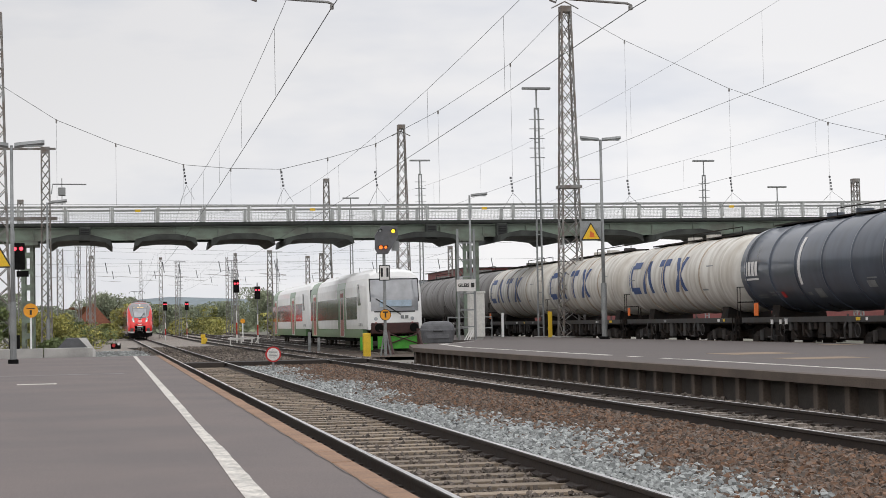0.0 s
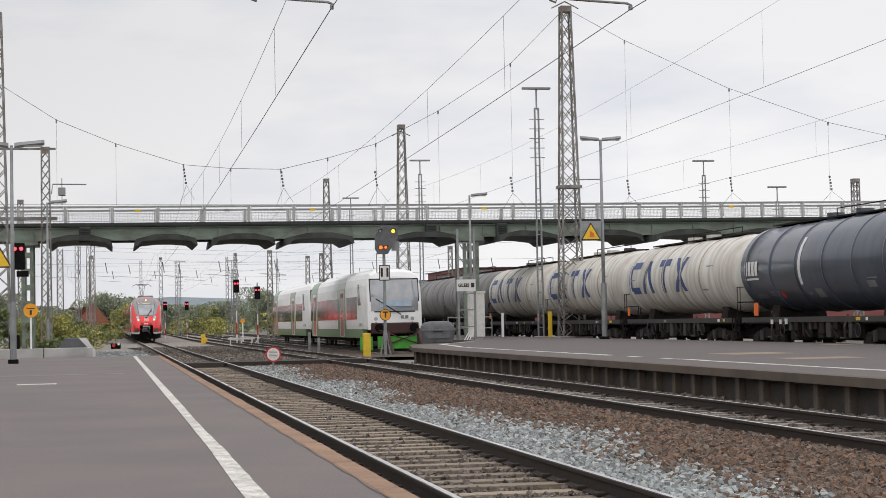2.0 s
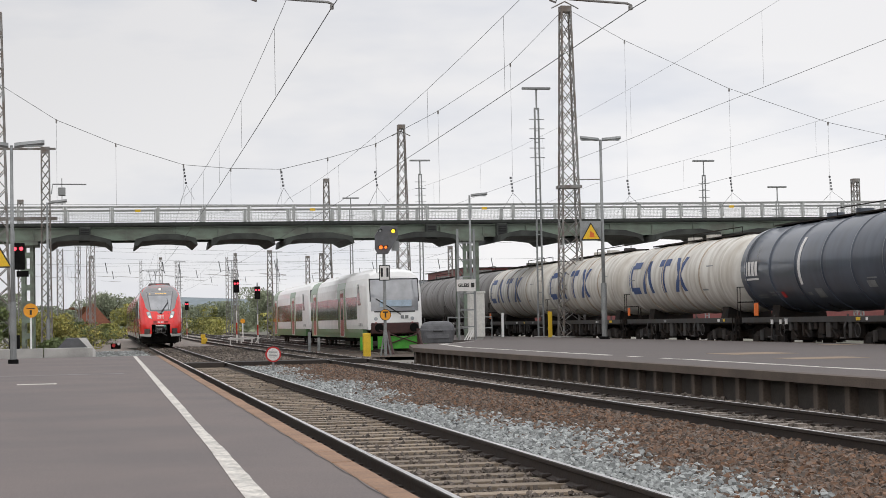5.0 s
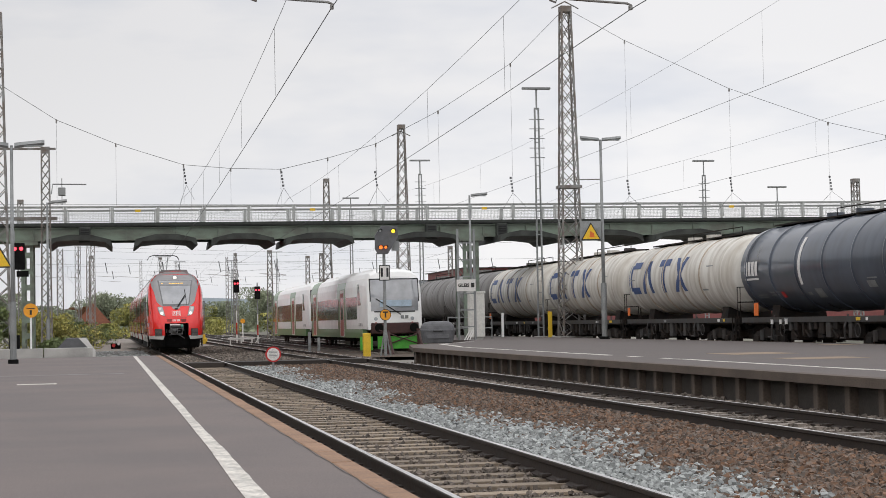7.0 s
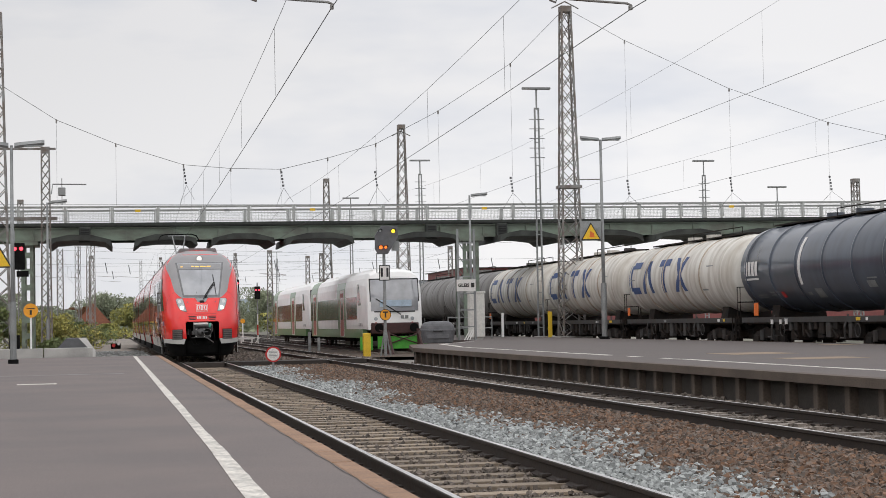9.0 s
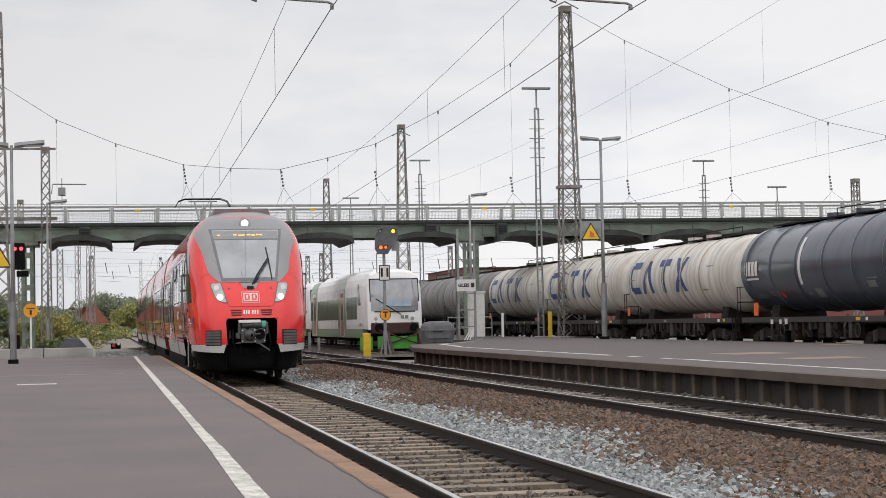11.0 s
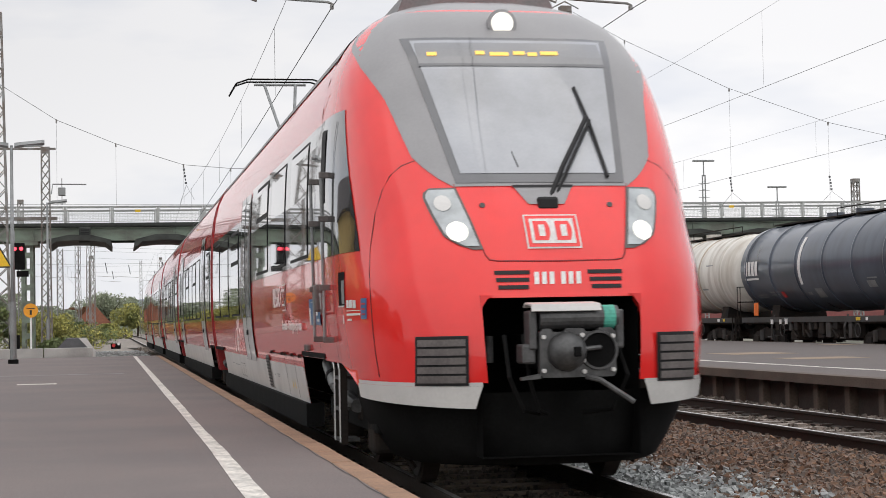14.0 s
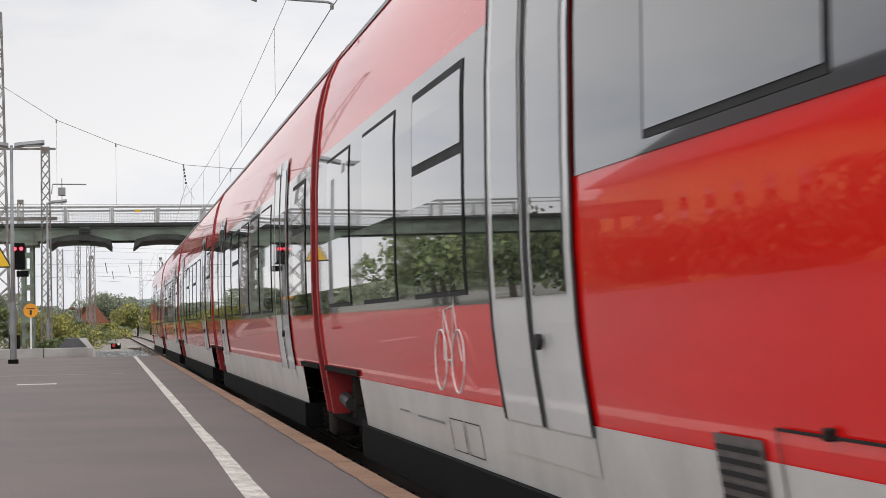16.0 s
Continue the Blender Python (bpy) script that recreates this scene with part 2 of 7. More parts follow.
def thing(name, label, category, at=(0, 0, 0), group="", kind="", rz=0):
    ob = new(name)
    ob.empty_display_size = 0.2
    ob.matrix_basis = pose(*at, 0, 0, rz)
    return tagged(ob, label, category, group, kind)


def box(bm, x0, x1, y0, y1, z0, z1, bevel=0.0):
    m = Matrix.Translation(((x0 + x1) / 2, (y0 + y1) / 2, (z0 + z1) / 2)) @ Matrix.Diagonal((abs(x1 - x0), abs(y1 - y0), abs(z1 - z0), 1))
    g = bmesh.ops.create_cube(bm, size=1, matrix=m)
    if bevel:
        es = list({e for v in g["verts"] for e in v.link_edges})
        bmesh.ops.bevel(bm, geom=es, offset=bevel, segments=2, affect="EDGES", profile=0.5)
    return bm


def bar(bm, a, b, r, seg=8, r2=None):
    a, b = Vector(a), Vector(b)
    d = b - a
    m = Matrix.Translation((a + b) / 2) @ d.to_track_quat("Z", "Y").to_matrix().to_4x4()
    bmesh.ops.create_cone(bm, cap_ends=True, segments=seg, radius1=r, radius2=r if r2 is None else r2, depth=d.length, matrix=m)
    return bm


def path(bm, pts, r, seg=6):
    pts = [Vector(p) for p in pts]
    rings = []
    for k, p in enumerate(pts):
        d = (pts[min(k + 1, len(pts) - 1)] - pts[max(k - 1, 0)]).normalized()
        side = d.cross(Vector((0.31, 0.17, 0.93)) if abs(d.z) < 0.9 else Vector((1, 0.1, 0))).normalized()
        up = side.cross(d)
        rings.append([p + (side * math.cos(a) + up * math.sin(a)) * r for a in [i * 2 * math.pi / seg for i in range(seg)]])
    vs = [[bm.verts.new(q) for q in ring] for ring in rings]
    for a, b in zip(vs, vs[1:]):
        for i in range(seg):
            j = (i + 1) % seg
            bm.faces.new((a[i], a[j], b[j], b[i]))
    bm.faces.new(vs[0][::-1]), bm.faces.new(vs[-1])
    return bm


def loft(bm, rings, closed=True, cap=True):
    vs = [[bm.verts.new(p) for p in ring] for ring in rings]
    n = len(rings[0])
    for a, b in zip(vs, vs[1:]):
        for i in range(n if closed else n - 1):
            j = (i + 1) % n
            bm.faces.new((a[i], a[j], b[j], b[i]))
    if cap and closed:
        bm.faces.new(vs[0][::-1]), bm.faces.new(vs[-1])
    return bm


def prism(bm, outline, axis, lo, hi):
    """An outline of (a, b) pairs pushed from lo to hi along the axis: 'x' (a = y, b = z), 'y' (a = x, b = z) or 'z' (a = x, b = y)."""
    put = {"x": lambda a, b, c: (c, a, b), "y": lambda a, b, c: (a, c, b), "z": lambda a, b, c: (a, b, c)}[axis]
    loft(bm, [[put(a, b, c) for a, b in outline] for c in (lo, hi)])
    bmesh.ops.recalc_face_normals(bm, faces=bm.faces)
    return bm


def B():
    return bmesh.new()


def lerp_table(table, z):
    if z <= table[0][0]:
        return table[0][1]
    for (a, va), (b, vb) in zip(table, table[1:]):
        if z <= b:
            t = (z - a) / (b - a)
            return va + (vb - va) * t
    return table[-1][1]


def words(name, text, size, material, parent, m, depth=0.002, label="", bold=0.045):
    cu = bpy.data.curves.new(name, "FONT")
    cu.body, cu.size, cu.extrude, cu.align_x, cu.align_y = text, size, depth, "CENTER", "CENTER"
    cu.resolution_u, cu.offset = 3, size * bold
    tmp = new(name + "_text", cu)
    me = bpy.data.meshes.new_from_object(tmp.evaluated_get(bpy.context.evaluated_depsgraph_get()))
    bpy.data.objects.remove(tmp)
    me.materials.clear()
    me.materials.append(material)
    ob = new(name, me)
    ob.parent, ob.matrix_basis = parent, m
    return tagged(ob, label)
# ---- ground, platforms, tracks ----
bm = B()
box(bm, -1500, 1500, -300, 2500, -1.2, -0.34)
tagged(part("ground", bm, GROUND, None, "grey gravel and weeds of the rail yard"), "", "ground", "", "structure")


def bed(name, x0, x1, y0, y1, z, material, label, step=0.5):
    nx, ny = max(2, int((x1 - x0) / step)), max(2, int((y1 - y0) / (step * 2)))
    bm = B()
    rows = []
    for j in range(ny + 1):
        y = y0 + (y1 - y0) * j / ny
        row = []
        for i in range(nx + 1):
            x = x0 + (x1 - x0) * i / nx
            edge = 1.0 if 0 < i < nx else 0.0
            dz = noise.noise(Vector((x * 1.3, y * 0.6, 3))) * 0.03 if edge else -0.12
            row.append(bm.verts.new((x, y, z + dz)))
        rows.append(row)
    for a, b in zip(rows, rows[1:]):
        for i in range(nx):
            bm.faces.new((a[i], a[i + 1], b[i + 1], b[i]))
    return tagged(part(name, bm, material, None, label, True), "", "ballast", "", "structure")


bed("ballast", -1.6, 7.3, -6, 130, -0.2, BALLAST_BED, "brown and grey track ballast between the rails")
bed("ballast", -8.5, 19, 130, 420, -0.19, BALLAST_FAR, "brown track ballast of the far yard", 1.5)
bed("ballast", 7.3, 13.2, 76, 130, -0.2, BALLAST_BED, "ballast of the stub track")
bed("ballast", 18.8, 24.5, 10, 240, -0.2, BALLAST_BED, "ballast under the tank wagons, shade in its dark colour", 1.0)
bed("ballast", -9.5, -1.6, 60.5, 130, -0.2, BALLAST_FAR, "grey ballast beyond the platform end")

platform_1 = thing("platform_1", "grey asphalt platform with ochre edge stones", "platform", kind="structure")
part("platform_body", prism(B(), [(-60, -40), (-1.812, -40), (-1.812, 59.3), (-60, 59.3)], "z", -0.6, 0.37), ASPHALT, platform_1)
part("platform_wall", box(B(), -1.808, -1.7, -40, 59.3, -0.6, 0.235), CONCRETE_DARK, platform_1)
bm = B()
rng = random.Random(4)
y, off = -5.0, 0.0
left, right = [], []
while y < 58.4:
    off = 0.85 * off + rng.uniform(-0.002, 0.002)
    left.append((lerp_table([(4.0, -2.597), (9.7, -2.567), (10.9, -2.569), (13.3, -2.547), (17.3, -2.537), (24.6, -2.55), (42.3, -2.549), (59.0, -2.549)], y) + off + rng.uniform(-0.002, 0.002), y, 0.3735))
    right.append((lerp_table([(4.0, -2.4659999999999997), (9.6, -2.436), (10.8, -2.436), (13.3, -2.432), (17.3, -2.447), (24.5, -2.438), (42.2, -2.44), (59.0, -2.44)], y) + off + rng.uniform(-0.004, 0.004), y, 0.3735))
    y += 0.3
loft(bm, [[a, b] for a, b in zip(left, right)], closed=False)
part("white_line", bm, PAINT_LINE, platform_1, "worn white safety line")
bm = B()
for x0, x1, y0, y1 in ((-4.86, -4.2, 30.9, 31.3),):
    box(bm, x0, x1, y0, y1, 0.3705, 0.374)
part("paint_mark", bm, PAINT_LINE, platform_1)

bm = B()
rng = random.Random(21)
crack = [(-1.83 + 0.008 * math.sin(k * 0.7) + rng.uniform(-0.004, 0.004), 5 + k * 0.15) for k in range(340)]
loft(bm, [[(x, y, 0.3725), (x + 0.004 + rng.random() * 0.006, y, 0.3725)] for x, y in crack], closed=False)
part("edge_crack", bm, CONCRETE_DARK, platform_1, "dark crack along the edge stones")
part("asphalt_joint", loft(B(), [[(-12 + k * 0.5, 36.9 + rng.uniform(-0.05, 0.05), 0.3722), (-12 + k * 0.5, 37.05 + rng.uniform(-0.03, 0.08), 0.3722)] for k in range(19)], closed=False), ROOF_GREY, platform_1, "dark joint across the asphalt")
PLAT2 = [(7.35, -20), (7.35, 60.5), (8.6, 69), (11.4, 74.5), (13.2, 80), (13.2, 125), (18.75, 125), (18.75, -20)]
platform_2 = thing("platform_2", "asphalt island platform, post-and-panel wall with recess shade in its colour", "platform", kind="structure")
part("platform_body", prism(B(), PLAT2, "z", -0.5, 0.405), ASPHALT_FAR, platform_2)
part("coping", prism(B(), [(7.1, -20), (7.1, 60.8), (8.4, 69.3), (11.3, 74.9), (11.42, 74.5), (8.6, 69), (7.36, 60.5), (7.36, -20)], "z", 0.27, 0.411), COPING, platform_2, "rough brown concrete coping")
bm = B()
rng = random.Random(9)
pts = []
y = -20.0
while y < 60:
    pts.append((8.62 + rng.uniform(-0.04, 0.04), y))
    y += 0.8
pts += [(8.9, 62.5), (9.6, 69.4), (12.2, 75.6)]
run = []
for x, y in [*pts, (99.0, 99.0)]:
    gap = x > 90 or (y < 61 and rng.random() < 0.08)
    if gap:
        if len(run) > 1:
            loft(bm, run, closed=False)
        run = []
    else:
        wide = 0.2 + rng.uniform(-0.06, 0.05)
        run.append([(x, y, 0.4095), (x + wide, y, 0.4095)])
part("white_line", bm, PAINT_LINE, platform_2, "flaking white safety line")
bm = B()
for x0, x1, y0, y1 in ((11.0, 12.6, 39.2, 41.2), (10.4, 12.0, 33.9, 35.3), (17.3, 18.2, 48.4, 49.6)):
    box(bm, x0, x1, y0, y1, 0.4055, 0.4095)
part("tan_patch", bm, TAN_PATCH, platform_2, "tan repair patch in the asphalt")
bm = B()
box(bm, 18.6, 18.75, -20, 125, 0.3, 0.412)
part("rear_coping", bm, COPING, platform_2)

# rails: one profile, straight or along a slow bend
RAIL = [(-0.075, -0.17), (0.075, -0.17), (0.075, -0.155), (0.012, -0.135), (0.012, -0.045), (0.036, -0.032), (0.036, -0.004), (0.026, 0.0), (-0.026, 0.0), (-0.036, -0.004), (-0.036, -0.032), (-0.012, -0.045), (-0.012, -0.135), (-0.075, -0.155)]


def track(name, label, line, sleepers=0.0, near=0.0, timber=SLEEPER, top=RAIL_TOP):
    t = thing(name, label, "railway track", kind="structure")
    for off in (-0.7525, 0.7525):
        part("rail", loft(B(), [[(x + off + dx, y, z) for dx, z in RAIL] for x, y in line]), RAIL_SIDE, t)
        part("running_surface", loft(B(), [[(x + off - 0.027, y, 0.0025), (x + off + 0.027, y, 0.0025)] for x, y in line], closed=False), top, t, "polished rail head")
    return t


track_1 = track("track_1", "rusty-sided railway track with timber sleepers beside the platform", [(0, -8), (0, 230), (-0.4, 300), (-2.0, 420)])
track_2 = track("track_2", "railway track with grey sleepers along the island platform", [(5.27, -8), (5.27, 120), (5.6, 180), (6.6, 260), (8.0, 420)])
track_3 = track("track_3", "stub track under the parked railcars", [(10.6, 84.2), (10.6, 420)])
track_4 = track("track_4", "siding under the tank wagons", [(20.5, 5), (20.5, 240)])
track_5 = track("track_5", "rusty siding with points beyond the platform end", [(-7.8, 78), (-6.9, 110), (-5.0, 160), (-3.9, 230), (-3.9, 420)], top=RAIL_SIDE)
track_6 = track("track_6", "far yard track", [(7.6, 105), (8.0, 150), (9.5, 220), (14.5, 420)])
track_7 = track("track_7", "far yard track curving away", [(14.6, 128), (14.8, 200), (19.0, 420)])

# boarded crossing over both tracks
crossing = thing("board_crossing", "dark timber boarded crossing over the tracks", "crossing", kind="structure")
for k in range(4):
    for x0, x1 in ((-0.68, 0.68), (0.82, 4.45), (4.6, 5.95)):
        part("board", box(B(), x0, x1, 63.0 + k * 0.42 + x0 * 0.25, 63.4 + k * 0.42 + x0 * 0.25, -0.16, 0.012, 0.01), TIMBER_DARK, crossing)

# ---- footbridge ----
YB = 95.0
bridge = thing("footbridge", "green riveted steel footbridge over the tracks with galvanised railing", "footbridge")
for y0 in (YB, YB + 2.6):
    bm = B()
    box(bm, -30, 75, y0, y0 + 0.06, 5.97, 6.62)
    box(bm, -30, 75, y0 - 0.12, y0 + 0.18, 5.93, 5.99)
    box(bm, -30, 75, y0 - 0.12, y0 + 0.18, 6.58, 6.64)
    part("girder", bm, BRIDGE_GREEN, bridge, "weathered green plate girder")
# deck and its edge are coloured as if in shade
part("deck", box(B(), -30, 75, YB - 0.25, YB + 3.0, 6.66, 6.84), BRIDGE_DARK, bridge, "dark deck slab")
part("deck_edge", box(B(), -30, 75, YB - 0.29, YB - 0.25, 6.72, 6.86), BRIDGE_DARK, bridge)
rib = part("stiffener", box(B(), -0.03, 0.03, YB - 0.1, YB + 2.66, 6.0, 6.57), BRIDGE_GREEN, bridge)
rib.matrix_basis = pose(-29.0, 0, 0)
for k in range(1, 43):
    shared("stiffener", rib.data, bridge, pose(-29.0 + 2.42 * k, 0, 0))
post_me = infill_me = frame_me = None
for row, yr in enumerate((YB - 0.15, YB + 2.9)):
    for k in range(-8, 29):
        x = -3.13 + 2.42 * k
        if post_me is None:
            o = part("railing_post", box(B(), -0.06, 0.06, -0.03, 0.03, 6.8, 7.72, 0.01), RAILING, bridge)
            post_me = o.data
            bm = B()
            box(bm, 0.08, 2.34, -0.02, 0.02, 7.64, 7.71)
            box(bm, 0.08, 2.34, -0.012, 0.012, 6.93, 6.97)
            box(bm, 0.08, 0.12, -0.012, 0.012, 6.97, 7.64)
            box(bm, 2.3, 2.34, -0.012, 0.012, 6.97, 7.64)
            box(bm, 0.12, 2.3, -0.012, 0.012, 7.52, 7.55)
            f = part("railing_frame", bm, RAILING, bridge)
            frame_me = f.data
            bm = B()
            for i in range(26):
                xx = 0.16 + i * 0.082
                box(bm, xx, xx + 0.007, -0.003, 0.003, 6.97, 7.52)
            for i in range(6):
                box(bm, 0.12, 2.3, -0.004, 0.004, 7.03 + i * 0.085, 7.036 + i * 0.085)
            w = part("mesh_infill", bm, RAILING, bridge, "fine wire mesh infill")
            infill_me = w.data
            for q in (o, f, w):
                q.matrix_basis = pose(x, yr, 0)
        else:
            shared("railing_post", post_me, bridge, pose(x, yr, 0))
            shared("railing_frame", frame_me, bridge, pose(x, yr, 0))
            shared("mesh_infill", infill_me, bridge, pose(x, yr, 0))
part("handrail", box(B(), -30, 75, YB - 0.19, YB - 0.11, 7.71, 7.76), RAILING, bridge)
part("handrail", box(B(), -30, 75, YB + 2.86, YB + 2.94, 7.71, 7.76), RAILING, bridge)
for x, m in ((-1.9, SIGN_YELLOW), (2.8, GREY_METAL), (7.4, SIGN_YELLOW), (16.9, SIGN_YELLOW), (31.2, SIGN_YELLOW)):
    part("plate", box(B(), x, x + 0.28, YB - 0.2, YB - 0.185, 7.42, 7.56), m, bridge)
# smoke shields under the deck, each over one track
SHIELD = [(-1.66, -0.2), (-0.6, 0.08), (0.6, 0.08), (1.6, -0.18), (1.7, -0.6), (1.62, -0.6), (1.3, -0.34), (0.4, -0.25), (-0.4, -0.25), (-1.3, -0.34), (-1.62, -0.62), (-1.72, -0.62)]
rng = random.Random(3)
for x, s in ((-4.75, 0.97), (-0.33, 0.96), (3.73, 0.98), (7.78, 1.08), (13.5, 1.1), (19.3, 1.0), (24.1, 0.95), (28.3, 1.15), (33.0, 1.1), (38.0, 1.1)):
    tilt = rng.uniform(-0.04, 0.04)
    part("smoke_shield", prism(B(), [(x + a * s, 6.1 + b * 0.88 + a * tilt) for a, b in SHIELD], "y", YB - 1.6, YB + 4.4), SOOT, bridge, "sooty bent smoke shield")
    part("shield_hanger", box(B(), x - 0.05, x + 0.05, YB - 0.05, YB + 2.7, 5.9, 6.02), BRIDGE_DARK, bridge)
for x0 in (-4.83, 13.66, 17.6):
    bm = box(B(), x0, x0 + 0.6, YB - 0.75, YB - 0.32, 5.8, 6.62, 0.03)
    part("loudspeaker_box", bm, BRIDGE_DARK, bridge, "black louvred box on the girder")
    for k in range(5):
        part("louvre", box(B(), x0 + 0.08, x0 + 0.52, YB - 0.77, YB - 0.755, 5.9 + k * 0.13, 5.98 + k * 0.13), RUBBER, bridge)


def pillar(x0, x1, z0):
    p = thing("bridge_pillar", "dark green lattice steel bridge pillar", "bridge pillar", (0, 0, 0), "bridge pillars")
    for x in (x0, x1):
        for y in (YB + 0.2, YB + 2.4):
            part("leg", box(B(), x - 0.09, x + 0.09, y - 0.09, y + 0.09, z0, 5.93), BRIDGE_GREEN, p)
    for k in range(7):
        z = z0 + 0.3 + k * (5.6 - z0) / 7
        part("batten", box(B(), x0, x1, YB + 0.1, YB + 0.13, z, z + 0.3), BRIDGE_GREEN, p)
        part("brace", bar(B(), (x0, YB + 0.2, z), (x0, YB + 2.4, z + 0.7), 0.03, 4), BRIDGE_GREEN, p)
    part("crosshead", box(B(), x0 - 0.35, x1 + 0.35, YB - 0.1, YB + 2.8, 5.72, 5.93), BRIDGE_GREEN, p)


pillar(15.95, 16.65, 0.4)
pillar(-7.75, -7.3, -0.34)
pillar(48.0, 48.7, -0.34)
# ---- the red electric train, local y = 0 at its nose, running along +y away from it ----
train = thing("electric_train", "bright red five-car regional electric train with grey nose mask", "train")
HALF = [(0.15, 1.16), (0.5, 1.325), (0.7, 1.36), (0.9, 1.393), (1.1, 1.423), (1.3, 1.444), (1.6, 1.46), (2.0, 1.463), (2.5, 1.457), (2.9, 1.435), (3.2, 1.4), (3.45, 1.34), (3.65, 1.255), (3.8, 1.155), (3.92, 1.03), (4.02, 0.86), (4.1, 0.64), (4.16, 0.36), (4.18, 0.05)]
NOSE = [(0.15, 0.6), (0.6, 0.48), (0.9, 0.44), (1.2, 0.44), (1.5, 0.5), (1.75, 0.6), (2.0, 0.75), (2.2, 0.9), (2.4, 1.07), (2.8, 1.4), (3.2, 1.74), (3.5, 2.0), (3.7, 2.22), (3.85, 2.4), (3.98, 2.6), (4.1, 2.95), (4.18, 3.3)]
NOSE_END = 3.4
BLUNT = [(0.6, 4.2), (1.5, 4.0), (2.0, 3.6), (2.6, 3.9), (3.4, 3.9), (4.2, 3.2)]


def half_width(z):
    return lerp_table(HALF, z)


def nose_y(x, z):
    a = lerp_table(NOSE, z)
    s = min(1.0, abs(x) / half_width(z))
    n = lerp_table(BLUNT, z)
    return a + (NOSE_END - a) * (1 - (1 - s ** n) ** (1 / n))


def nose_patch(bm, z0, z1, xl, xr, off=0.006, nz=10, nx=12):
    """A sheet on the nose between the edges xl(z) and xr(z), off metres proud, with turned-in rims."""
    rows = []
    for j in range(nz + 1):
        z = z0 + (z1 - z0) * j / nz
        a, b = xl(z), xr(z)
        row = []
        for i in range(nx + 1):
            x = a + (b - a) * i / nx
            e = 0.02
            n = Vector((-(nose_y(x + e, z) - nose_y(x - e, z)) / (2 * e), 1.0, -(nose_y(x, z + e) - nose_y(x, z - e)) / (2 * e)))
            n = Vector((max(-4, min(4, n.x)), n.y, max(-4, min(4, n.z)))).normalized()
            p = Vector((x, nose_y(x, z), z)) - n * off
            row.append(bm.verts.new(p))
        rows.append(row)
    for a, b in zip(rows, rows[1:]):
        for i in range(nx):
            bm.faces.new((a[i], a[i + 1], b[i + 1], b[i]))
    return bm


def cuts(*ts):
    return lambda z: lerp_table(ts, z)


